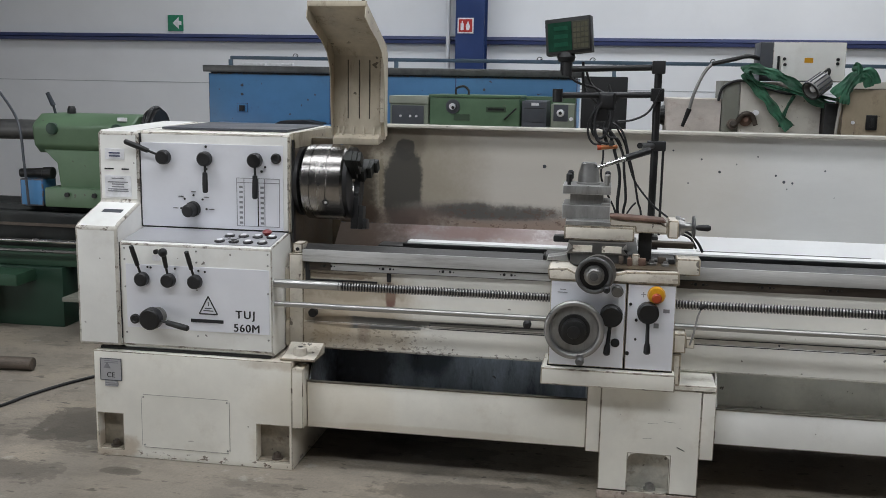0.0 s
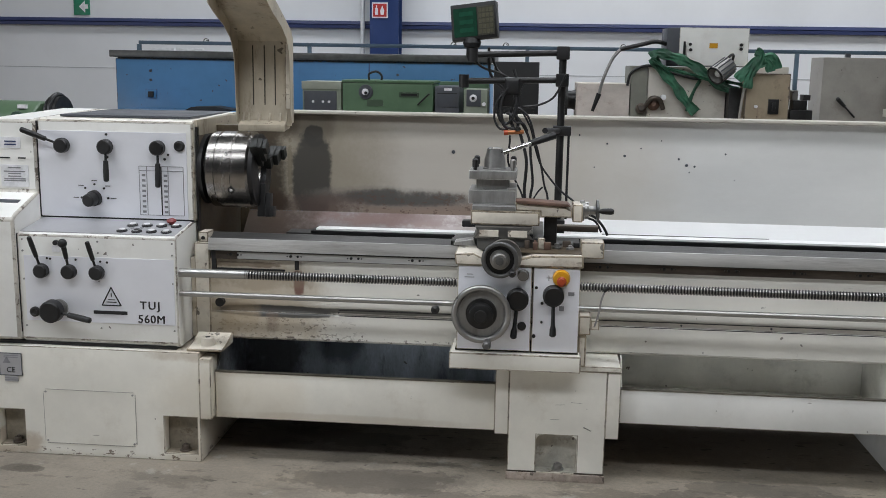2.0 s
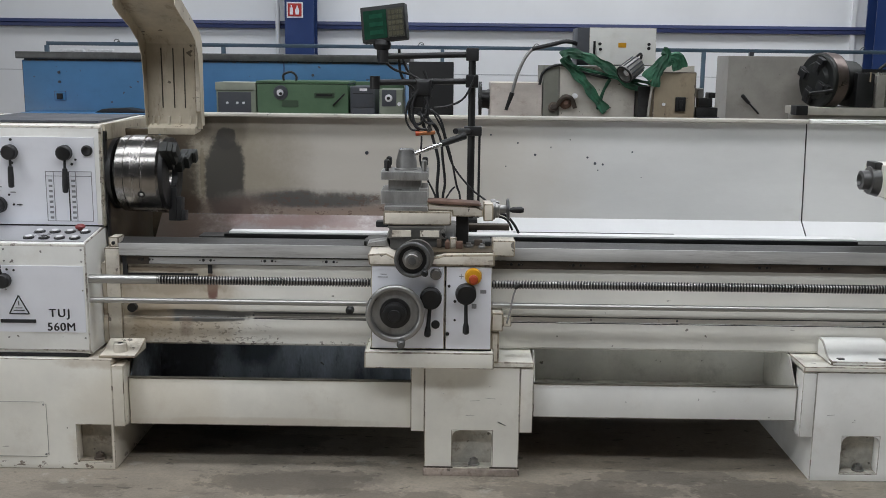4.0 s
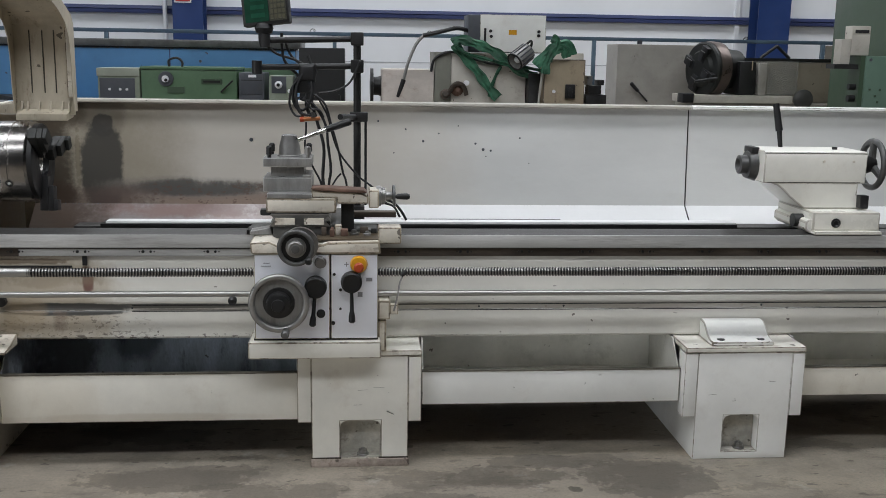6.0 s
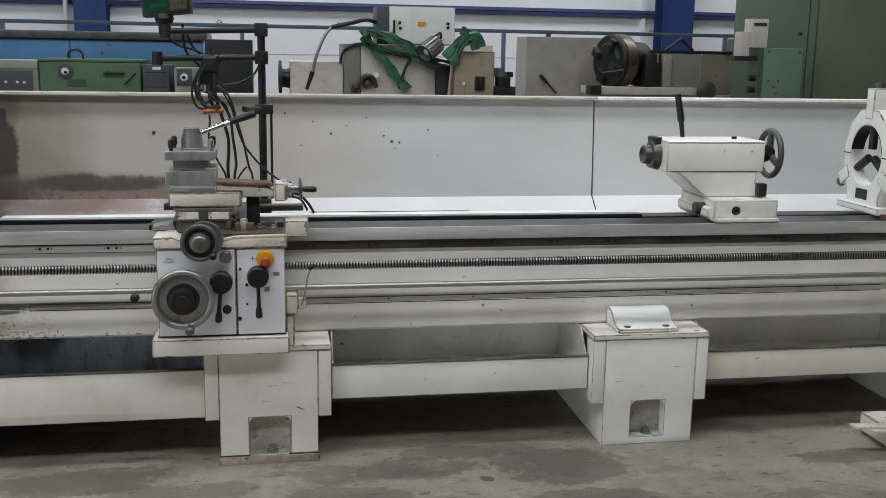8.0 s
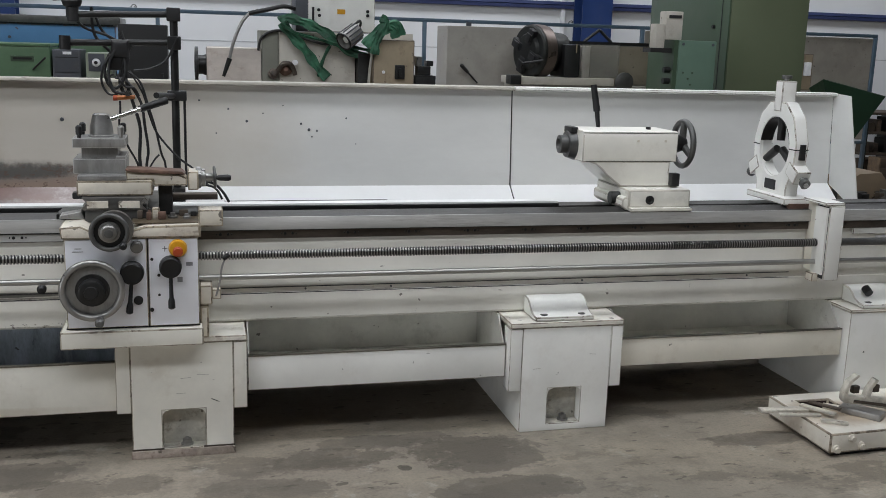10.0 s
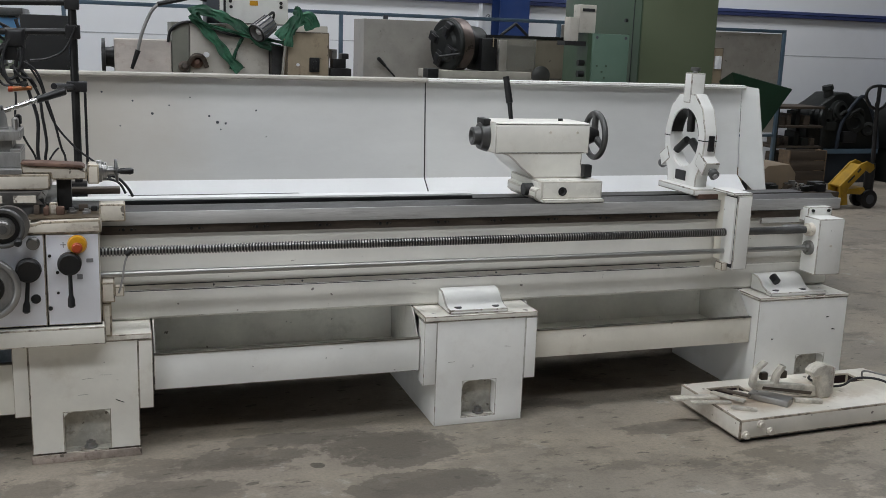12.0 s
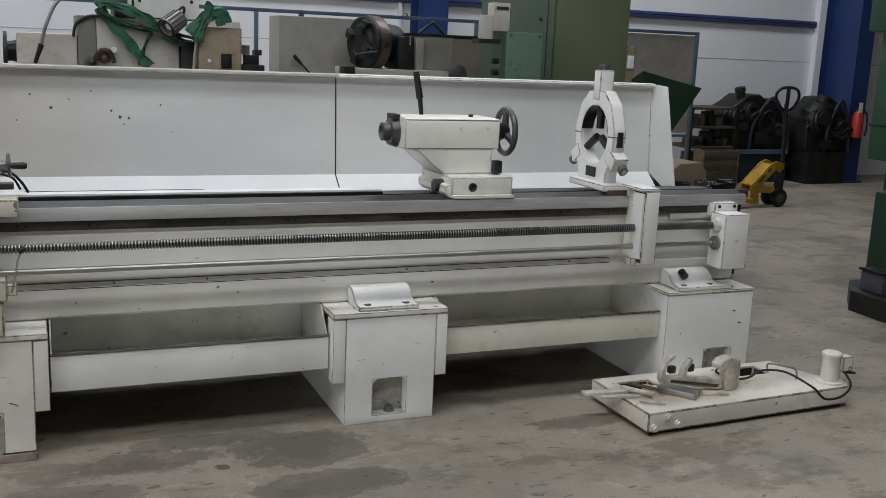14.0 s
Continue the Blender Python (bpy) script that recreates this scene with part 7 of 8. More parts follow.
part("dial_knob", made(rod, (-1.053, 6.862, 1.522), (-1.053, 6.85, 1.522), 0.012), BLACK, gm)
part("nameplate", boxes((-0.79, -0.63, 6.893, 6.90, 1.492, 1.532)), CAB_GREEN, gm, "dark nameplate")
part("text_line", boxes((-0.775, -0.645, 6.890, 6.893, 1.505, 1.521)), BLACK, gm)
part("recess", boxes((-1.05, -0.92, 6.893, 6.90, 1.42, 1.47)), CAB_GREEN, gm)
part("rear_body", boxes((-0.515, -0.10, 7.36, 7.45, 0.0, 1.615)), GREEN, gm, bevel=0.008)
bm = bmesh.new()
tube(bm, [(-1.05, 7.0, 1.62), (-1.05, 7.0, 1.67), (-0.99, 7.0, 1.69), (-0.95, 7.0, 1.66), (-0.95, 7.0, 1.62)], 0.009)
part("lifting_eye", bm, BLACK_IRON, gm)
part("lever", made(rod, (-0.64, 6.88, 1.435), (-0.545, 6.85, 1.525), 0.007), BLACK_IRON, gm)
eb2, _b = cabinet("control_box", "green-grey electric box with a dark front panel", "control box", [(-1.58, -1.262, 6.92, 7.3, 0.0, 1.60)], (-1.42, 7.1, 0), GREEN_GREY)
part("top_band", boxes((-1.585, -1.2615, 6.91, 7.31, 1.545, 1.606)), GREEN_PALE, eb2, "pale green-grey top band", bevel=0.004)
pnl = part("front_panel", boxes((-1.565, -1.30, 6.912, 6.92, 1.25, 1.53)), GREY_DARK, eb2, "dark grey panel with two switches", bevel=0.003)
for x in (-1.49, -1.41, -1.36):
    part("switch", made(rod, (x, 6.90, 1.445), (x, 6.912, 1.445), 0.010, seg=10), PAPER, pnl)
db, _b = cabinet("instrument_box", "dark grey instrument box with a handle", "instrument", [(-0.505, -0.31, 6.90, 7.35, 0.0, 1.585)], (-0.4, 7.1, 0), GREY_DARK)
part("front_panel", boxes((-0.495, -0.32, 6.893, 6.90, 1.42, 1.575)), GREY_DARK, db, bevel=0.004)
part("label_plate", boxes((-0.43, -0.37, 6.889, 6.893, 1.55, 1.57)), PAPER, db)
part("drawer_line", boxes((-0.485, -0.325, 6.890, 6.893, 1.525, 1.532)), INK, db)
kb, _b = cabinet("switch_box", "small green-grey switch box with a ringed knob", "switch box", [(-0.275, -0.09, 6.92, 7.25, 0.0, 1.565)], (-0.18, 7.1, 0), GREEN_GREY)
part("face_plate", boxes((-0.255, -0.14, 6.914, 6.92, 1.43, 1.56)), GREY_DARK, kb, bevel=0.003)
part("knob", made(revolve, (-0.20, 6.914, 1.495), (0, -1, 0), [(0, 0.03), (0.01, 0.03), (0.012, 0.02), (0.03, 0.018)], 20), PAPER, kb, "pale ringed knob")
part("knob_cap", made(rod, (-0.20, 6.884, 1.495), (-0.20, 6.874, 1.495), 0.013), BLACK, kb)
part("knob", made(rod, (-0.115, 6.89, 1.45), (-0.115, 6.914, 1.45), 0.015), PAPER, kb)
bk, _b = cabinet("black_cabinet", "plain black steel cabinet", "cabinet", [(-0.045, 0.315, 7.02, 7.4, 0.0, 1.785)], (0.15, 7.2, 0), BLACK)
part("door_handle", boxes((0.26, 0.28, 7.0, 7.02, 1.3, 1.42)), DARK_STEEL, bk)

# pale lathe head with its spindle flange
ph, _b = cabinet("pale_machine", "stained pale machine body with a dark flange", "machine", [(0.60, 0.995, 6.60, 7.1, 0.0, 1.635)], (0.8, 6.85, 0), PALE_STAINED, 0.015)
part("flange", made(revolve, (0.60, 6.85, 1.50), (-1, 0, 0), [(0, 0.08), (0.03, 0.07), (0.06, 0.07), (0.062, 0.135), (0.085, 0.135), (0.09, 0.05)], 28), DARK_STEEL, ph)
# beige machine with straps, and the white box on top
bg, _b = cabinet("beige_machine", "stained beige machine body with a grey side", "machine", [(1.125, 1.70, 6.60, 7.2, 0.0, 1.765)], (1.4, 6.9, 0), PALE_GREY, 0.012)
# Side set in a darker grey than the pale front.
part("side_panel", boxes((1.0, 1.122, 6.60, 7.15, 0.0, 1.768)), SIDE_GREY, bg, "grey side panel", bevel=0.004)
part("gear_stub", made(revolve, (1.08, 6.60, 1.45), (0, -1, 0.2), [(0, 0.04), (0.03, 0.038), (0.032, 0.024), (0.07, 0.022)], 20), RACK, bg)
part("gear_stub", made(revolve, (1.17, 6.60, 1.49), (0, -1, 0), [(0, 0.045), (0.02, 0.05), (0.04, 0.03), (0.06, 0.015)], 20), RUSTY, bg)
part("spindle_arm", made(tube, [(1.10, 6.55, 1.46), (1.15, 6.53, 1.53), (1.21, 6.54, 1.52), (1.24, 6.55, 1.45)], 0.018), RACK, bg, "oily brown bent arm")
part("pale_knob", made(rod, (1.24, 6.60, 1.54), (1.24, 6.55, 1.54), 0.02), PAPER, bg)
eb3 = thing("electric_box", "white electric control box standing on the beige machine", "control box", (1.55, 6.8, 1.77))
bx = part("box_body", boxes((1.25, 1.84, 6.62, 6.95, 1.769, 2.05)), GREY_DARK, eb3, bevel=0.006)
part("front_door", boxes((1.34, 1.845, 6.612, 6.62, 1.775, 2.052)), WHITE_PAINT, eb3, "white front door", bevel=0.004)
part("yellow_label", boxes((1.56, 1.62, 6.608, 6.612, 1.905, 1.94)), YELLOW_PLATE, eb3)
for x, z in ((1.42, 1.93), (1.425, 1.89), (1.79, 1.93), (1.79, 1.90)):
    part("hinge_screw", made(rod, (x, 6.60, z), (x, 6.612, z), 0.012, seg=10), BLACK_IRON, eb3)
part("lock", boxes((1.37, 1.385, 6.59, 6.612, 1.84, 1.95)), BLACK, eb3)
hose = thing("coolant_hose", "black flexible hose arching from the electric box", "hose", (1.24, 6.5, 1.93))
bm = bmesh.new()
tube(bm, [(1.25, 6.64, 1.93), (1.16, 6.56, 1.945), (1.05, 6.5, 1.92), (0.90, 6.5, 1.885)], 0.016)
part("hose_line", bm, RUBBER, hose)
part("hose_end", made(tube, [(0.91, 6.5, 1.89), (0.85, 6.5, 1.82), (0.79, 6.5, 1.68), (0.755, 6.5, 1.54)], 0.012), TOOL_GREY, hose, "grey flexible hose end")
part("nozzle", made(rod, (0.76, 6.5, 1.56), (0.715, 6.5, 1.43), 0.019, 0.012), BLACK, hose)
lampw = thing("work_lamp", "grey ribbed machine work lamp on a bent arm", "lamp", (1.58, 6.5, 1.7))
lamp_way = Vector((-0.62, -0.42, -0.45)).normalized()
lamp_at, lamp_side = Vector((1.70, 6.50, 1.79)), frame_on(lamp_way)
part("shade", made(revolve, lamp_at, lamp_way, [(0, 0.045), (0.012, 0.064), (0.165, 0.068), (0.167, 0.058), (0.11, 0.045)], 28), TOOL_GREY, lampw, "grey ribbed lamp head")
for k in range(14):
    a = 2 * math.pi * k / 14
    off = lamp_side @ Vector((math.cos(a), math.sin(a), 0))
    part("cooling_rib", made(rod, lamp_at + off * 0.066 + lamp_way * 0.015, lamp_at + off * 0.069 + lamp_way * 0.15, 0.005, seg=6), GREY_DARK, lampw)
part("mouth_ring", made(ring, lamp_at + lamp_way * 0.166, lamp_way, 0.065, 0.007, 28, 8), BLACK, lampw)
part("bulb", made(revolve, lamp_at + lamp_way * 0.10, lamp_way, [(0, 0.012), (0.02, 0.026), (0.045, 0.024), (0.055, 0.008)], 16), PAPER, lampw)
bm = bmesh.new()
tube(bm, [(1.67, 6.53, 1.82), (1.72, 6.55, 1.86), (1.73, 6.6, 1.82), (1.66, 6.62, 1.74), (1.5, 6.59, 1.68), (1.3, 6.58, 1.72), (1.12, 6.58, 1.77), (1.0, 6.58, 1.72), (0.97, 6.58, 1.62)], 0.010)
part("lamp_cable", bm, RUBBER, lampw)
straps = thing("lifting_straps", "tangled green lifting straps thrown over the machine", "strap", (1.5, 6.5, 1.7))
for w, y, pts in ((0.085, 6.545, [(1.14, 1.83), (1.22, 1.73), (1.31, 1.64), (1.39, 1.53), (1.48, 1.43)]),
                  (0.085, 6.53, [(1.13, 1.83), (1.18, 1.86), (1.28, 1.84), (1.39, 1.80), (1.50, 1.74), (1.64, 1.64), (1.77, 1.59)]),
                  (0.03, 6.515, [(1.14, 1.81), (1.26, 1.75), (1.43, 1.71), (1.59, 1.67), (1.70, 1.66), (1.81, 1.64)]),
                  (0.03, 6.55, [(1.50, 1.67), (1.45, 1.57), (1.41, 1.44)]),
                  (0.08, 6.36, [(1.73, 1.68), (1.81, 1.77), (1.90, 1.83), (1.98, 1.83), (2.0, 1.76)]),
                  (0.08, 6.35, [(1.81, 1.71), (1.84, 1.78), (1.93, 1.81), (1.96, 1.74)]),
                  (0.07, 6.34, [(1.80, 1.62), (1.82, 1.72), (1.88, 1.85), (1.84, 1.88)])):
    part("strap_loop", made(ribbon, [(x, y, z) for x, z in pts], w), STRAP, straps, "flat green webbing")
part("grey_hose", made(tube, [(1.79, 6.38, 1.64), (1.775, 6.38, 1.53), (1.765, 6.38, 1.40)], 0.010), GREY_BEIGE, straps)
bb, _b = cabinet("switch_cabinet", "stained beige switch cabinet with a black switch", "cabinet", [(1.80, 2.115, 6.40, 6.62, 0.0, 1.728)], (1.95, 6.5, 0), BEIGE, 0.008)
part("rear_plate", boxes((1.85, 2.15, 6.63, 6.70, 0.0, 1.775)), PALE_GREY, bb, bevel=0.004)
sw = part("switch", boxes((1.965, 2.04, 6.38, 6.40, 1.44, 1.545)), BLACK, bb, "black rotary switch", bevel=0.006)
part("switch_lever", boxes((1.99, 2.015, 6.36, 6.38, 1.46, 1.52)), BLACK_IRON, sw, bevel=0.003)
part("socket", made(rod, (1.88, 6.385, 1.49), (1.88, 6.40, 1.49), 0.012), PAPER, bb)
# Dark box that fills the space between the two cabinets.
gap, _b = cabinet("dark_column", "dark block filling the gap between the cabinets", "machine", [(1.705, 1.795, 6.50, 6.9, 0.0, 1.62)], (1.75, 6.7, 0), DARK_STEEL)
vise = thing("small_vice", "small dark machine vice on a pedestal", "vice", (2.22, 6.45, 0))
part("pedestal", boxes((2.15, 2.30, 6.42, 6.60, 0.0, 1.40)), GREY_DARK, vise)
part("vice_base", boxes((2.13, 2.29, 6.42, 6.56, 1.401, 1.47)), DARK_STEEL, vise, bevel=0.006)
part("vice_body", boxes((2.15, 2.25, 6.43, 6.54, 1.47, 1.54)), DARK_STEEL, vise, bevel=0.006)
part("vice_jaw", boxes((2.14, 2.18, 6.43, 6.54, 1.54, 1.61)), STEEL, vise, bevel=0.004)
part("vice_jaw", boxes((2.22, 2.27, 6.43, 6.54, 1.54, 1.58)), DARK_STEEL, vise, bevel=0.004)

# grey sheet cabinet, lathe head with the big chuck
gs, _b = cabinet("grey_cabinet", "large plain grey-beige sheet cabinet", "cabinet", [(2.77, 3.72, 8.0, 8.4, 0.0, 1.87)], (3.2, 8.2, 0), GREY_BEIGE)
part("lever", made(revolve, (3.06, 7.97, 1.36), (-0.62, -0.12, 0.6), [(0, 0.008), (0.13, 0.008), (0.135, 0.015), (0.23, 0.018), (0.24, 0.01)], 14), BLACK_IRON, gs)
part("top_bolt", boxes((2.96, 3.0, 8.02, 8.06, 1.87, 1.905)), GREY_DARK, gs)
ch = thing("old_lathe", "old lathe with a large dark chuck and beige cover", "lathe", (3.9, 7.5, 0))
part("bed", boxes((3.22, 4.16, 7.35, 7.75, 1.38, 1.445)), PALE_GREY, ch, "beige bed top", bevel=0.006)
part("stand", boxes((3.30, 4.70, 7.38, 7.9, 0.0, 1.38)), GREY_BEIGE, ch, bevel=0.01)
part("bed_end", boxes((3.17, 3.27, 7.30, 7.45, 1.38, 1.46)), BLACK_IRON, ch, bevel=0.01)
bm = bmesh.new()
revolve(bm, (3.33, 7.60, 1.665), (1, 0, 0), [(0.02, 0.07), (0.03, 0.14), (0.06, 0.16), (0.062, 0.215), (0.075, 0.230), (0.235, 0.232), (0.24, 0.185), (0.47, 0.165)], 44)
chk = part("chuck", bm, HEAP, ch, "large black chuck with worn jaws", smooth=30)
part("rim", made(revolve, (3.435, 7.60, 1.665), (1, 0, 0), [(0, 0.226), (0.002, 0.234), (0.05, 0.237), (0.12, 0.234), (0.122, 0.226)], 44), RUST_STEEL, chk, "brown steel rim")
for k in range(4):
    a = radians(25 + 90 * k)
    bm = bmesh.new()
    box(bm, 3.345, 3.40, -0.04, 0.04, 0.06, 0.205)
    box(bm, 3.325, 3.345, -0.032, 0.032, 0.09, 0.165)
    bmesh.ops.rotate(bm, verts=bm.verts, cent=(0, 0, 0), matrix=Matrix.Rotation(a, 3, "X"))
    bmesh.ops.translate(bm, verts=bm.verts, vec=(0, 7.60, 1.665))
    part("jaw", bm, BLACK_IRON, chk, bevel=0.012)
for o in (chk, *chk.children):
    o.data.transform(Matrix.Translation((3.50, 7.60, 1.665)) @ Matrix.Rotation(radians(20), 4, "Z") @ Matrix.Diagonal((0.9, 1.0, 1.0, 1)) @ Matrix.Translation((-3.50, -7.60, -1.665)))
part("brass_strip", boxes((3.80, 3.808, 7.40, 7.41, 1.66, 1.74)), BEIGE, ch, "thin pale strip")
part("dark_block", boxes((3.70, 3.85, 7.42, 7.80, 1.446, 1.735)), BLACK_IRON, ch, "dark oily block behind the chuck", bevel=0.02)
part("pale_post", boxes((3.865, 3.935, 7.40, 7.49, 1.446, 1.72)), GREY_BEIGE, ch, "grimy grey upright plate", bevel=0.004)
part("cover", boxes((3.80, 4.95, 7.50, 7.95, 1.385, 1.735)), COVER_GREY, ch, "stained grey-beige sheet cover", bevel=0.008)
part("cover_edge", boxes((3.79, 4.96, 7.49, 7.96, 1.736, 1.765)), BLACK_IRON, ch)
part("clear_shield", boxes((3.86, 4.22, 7.42, 7.43, 1.45, 1.74)), SMOKED, ch, "clear plastic shield")
bm = bmesh.new()
tube(bm, [(3.93, 7.55, 1.765), (4.07, 7.55, 1.87)], 0.014)
tube(bm, [(4.07, 7.55, 1.87), (4.19, 7.55, 1.765)], 0.014)
part("lifting_bow", bm, BLACK_IRON, ch, "bent dark lifting bow")
part("chuck_key", made(rod, (3.28, 7.34, 1.56), (3.46, 7.30, 1.59), 0.012), BLACK_IRON, ch)
part("small_wheel", made(revolve, (4.24, 7.33, 1.42), (0, -1, 0), [(0, 0.085), (0.02, 0.085), (0.03, 0.06), (0.04, 0.03)], 24), IRON, ch)

# green cabinets
oc, _b = cabinet("green_cabinet", "tall olive sheet cabinet with a dark green side", "cabinet", [(4.15, 4.76, 5.40, 6.66, 0.0, 2.78)], (4.45, 6.0, 0), OLIVE)
# Side set in a darker green than the olive front.
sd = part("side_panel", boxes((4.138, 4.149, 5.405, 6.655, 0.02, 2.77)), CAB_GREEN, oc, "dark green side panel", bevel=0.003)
part("panel_joint", boxes((4.134, 4.138, 5.50, 5.506, 0.02, 2.77)), INK, sd)
part("door_knob", made(rod, (4.12, 5.60, 1.89), (4.138, 5.60, 1.89), 0.013), BLACK_IRON, sd)
part("side_box", boxes((4.762, 4.85, 5.42, 5.5, 1.46, 1.72)), BEIGE, oc, bevel=0.006)
part("switch", boxes((4.775, 4.832, 5.405, 5.42, 1.565, 1.66)), PAPER, oc, "white rocker switch", bevel=0.004)
pb = thing("control_panel_box", "grey-green control box before the green cabinet", "control box", (3.85, 5.3, 0))
part("box_body", boxes((3.69, 3.97, 5.24, 5.41, 1.38, 1.785)), PANEL_GREEN, pb, bevel=0.008)
part("pedestal", boxes((3.74, 3.95, 5.28, 5.41, 0.0, 1.38)), CAB_GREEN, pb, bevel=0.006)
# Left side of the box in the dark green tone.
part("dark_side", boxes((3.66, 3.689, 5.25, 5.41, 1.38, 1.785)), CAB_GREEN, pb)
for x, z, r in ((3.645, 1.585, 0.020), (3.645, 1.51, 0.022)):
    part("side_knob", made(rod, (x - 0.03, 5.30, z), (x + 0.015, 5.30, z), r), BLACK, pb)
for x, z in ((3.77, 1.53), (3.79, 1.49), (3.73, 1.57), (3.80, 1.57)):
    part("pilot_hole", made(rod, (x, 5.234, z), (x, 5.24, z), 0.007, seg=12), CAB_GREEN, pb)
for x in (3.72, 3.94):
    part("corner_screw", made(rod, (x, 5.235, 1.76), (x, 5.24, 1.76), 0.010, seg=10), GREY_DARK, pb)
ds = thing("machine_hood", "beige scuffed sheet hood on the control box", "hood", (3.67, 5.3, 1.79))
part("hood", boxes((3.61, 3.735, 5.30, 5.40, 1.787, 1.975)), PALE_GREY, ds, bevel=0.006)
part("hood_step", boxes((3.545, 3.61, 5.30, 5.40, 1.73, 1.89)), PALE_GREY, ds, bevel=0.006)
part("hood_foot", boxes((3.50, 3.66, 5.28, 5.40, 1.70, 1.73)), DARK_STEEL, ds)
part("hood_slot", boxes((3.63, 3.72, 5.295, 5.30, 1.93, 1.95)), INK, ds)

# dark green hopper behind the guard's end
hop = thing("green_hopper", "dark green folded sheet hopper on a stand", "hopper", (4.62, 4.6, 0))
bm = bmesh.new()
top = [(4.46, 4.86, 1.50), (4.352, 4.56, 1.566), (4.856, 4.60, 1.466), (4.83, 4.88, 1.455)]
low = (4.60, 4.66, 1.045)
vt = [bm.verts.new(p) for p in top]
vl = bm.verts.new(low)
for k in range(4):
    bm.faces.new((vt[k], vt[(k + 1) % 4], vl))
bmesh.ops.recalc_face_normals(bm, faces=bm.faces)
bmesh.ops.solidify(bm, geom=bm.faces, thickness=0.006)
part("sheet", bm, TARP, hop)
part("stand", made(rod, (4.60, 4.66, 0.0), (4.60, 4.66, 1.08), 0.02), BLACK_IRON, hop)
part("stand_foot", boxes((4.48, 4.72, 4.54, 4.78, 0.0, 0.012)), BLACK_IRON, hop)

# bench with scrap, past the lathe's end
bench = thing("scrap_bench", "dark low bench heaped with machine parts", "bench", (5.5, 5.4, 0))
part("top", boxes((5.10, 5.80, 5.15, 5.75, 0.62, 0.68)), OLD_BOARD, bench, bevel=0.006)
for x in (5.14, 5.73):
    for y in (5.19, 5.67):
        part("leg", boxes((x, x + 0.05, y, y + 0.05, 0.0, 0.62)), BLACK_IRON, bench)
cbx = thing("cardboard_box", "torn brown cardboard box on the bench", "box", (5.35, 5.45, 0.68))
bm = bmesh.new()
prism(bm, [(5.20, 0.681), (5.19, 0.80), (5.27, 0.86), (5.46, 0.87), (5.52, 0.80), (5.52, 0.681)], "y", 5.32, 5.62)
part("carton", bm, CARDBOARD, cbx, bevel=0.004)
random.seed(11)
for k in range(16):
    x, y = 5.2 + 0.52 * random.random(), 5.18 + 0.12 * random.random() + (0.45 if k > 11 else 0)
    r = 0.022 + 0.028 * random.random()
    scrap = thing("machine_part", "oily dark machine part lying on the bench", "machine part", (x, y, 0.68), "parts on the bench")
    bm = bmesh.new()
    if k % 3:
        box(bm, x - r * 1.4, x + r * 1.4, y - r, y + r * 0.8, 0.681, 0.681 + r * (1.2 + random.random()), 20 * random.random())
        part("casting", bm, random.choice((DARK_STEEL, HEAP, RACK, BLACK_IRON)), scrap, bevel=0.006)
    else:
        revolve(bm, (x, y, 0.681), (0, 0, 1), [(0, r), (r * 0.5, r), (r * 0.52, r * 0.6), (r * 1.6, r * 0.55)], 16)
        part("turned_part", bm, random.choice((BRIGHT, STEEL, BRIGHT)), scrap)

# shelf rack with wooden boards
rack = thing("shelf_rack", "dark steel rack with old boards and oily scrap", "rack", (8.9, 9.9, 0))
for x in (8.52, 9.24):
    for y in (9.62, 10.15):
        part("upright", boxes((x, x + 0.04, y, y + 0.04, 0.0, 1.03)), HEAP, rack)
for z in (0.24, 0.50, 0.76, 1.0):
    part("board", boxes((8.53, 9.27, 9.63, 10.18, z, z + 0.03)), OLD_BOARD, rack, bevel=0.003)
for k in range(14):
    x, z = 8.58 + 0.13 * (k % 5), (0.27, 0.53, 0.79)[k // 5]
    w, h = 0.05 + 0.06 * random.random(), 0.08 + 0.11 * random.random()
    st = thing("stored_part", "oily dark part lying on the rack", "machine part", (x, 9.75, z), "parts on the rack")
    part("casting", boxes((x, x + w, 9.66, 9.86, z + 0.001, z + h)), random.choice((OLD_BOARD, OLD_BOARD, DARK_STEEL, HEAP, RACK)), st, bevel=0.008)
crate = thing("wooden_crate", "old brown wooden crate standing before the rack", "crate", (8.83, 9.44, 0))
for k in range(4):
    part("plank", boxes((8.57, 9.09, 9.33, 9.348, 0.01 + 0.125 * k, 0.125 + 0.125 * k)), OLD_BOARD, crate, bevel=0.003)
    part("plank", boxes((8.57, 9.09, 9.53, 9.548, 0.01 + 0.125 * k, 0.125 + 0.125 * k)), OLD_BOARD, crate, bevel=0.003)
for x in (8.551, 9.091):
    part("end_board", boxes((x, x + 0.018, 9.33, 9.548, 0.0, 0.505)), WOOD, crate, bevel=0.003)

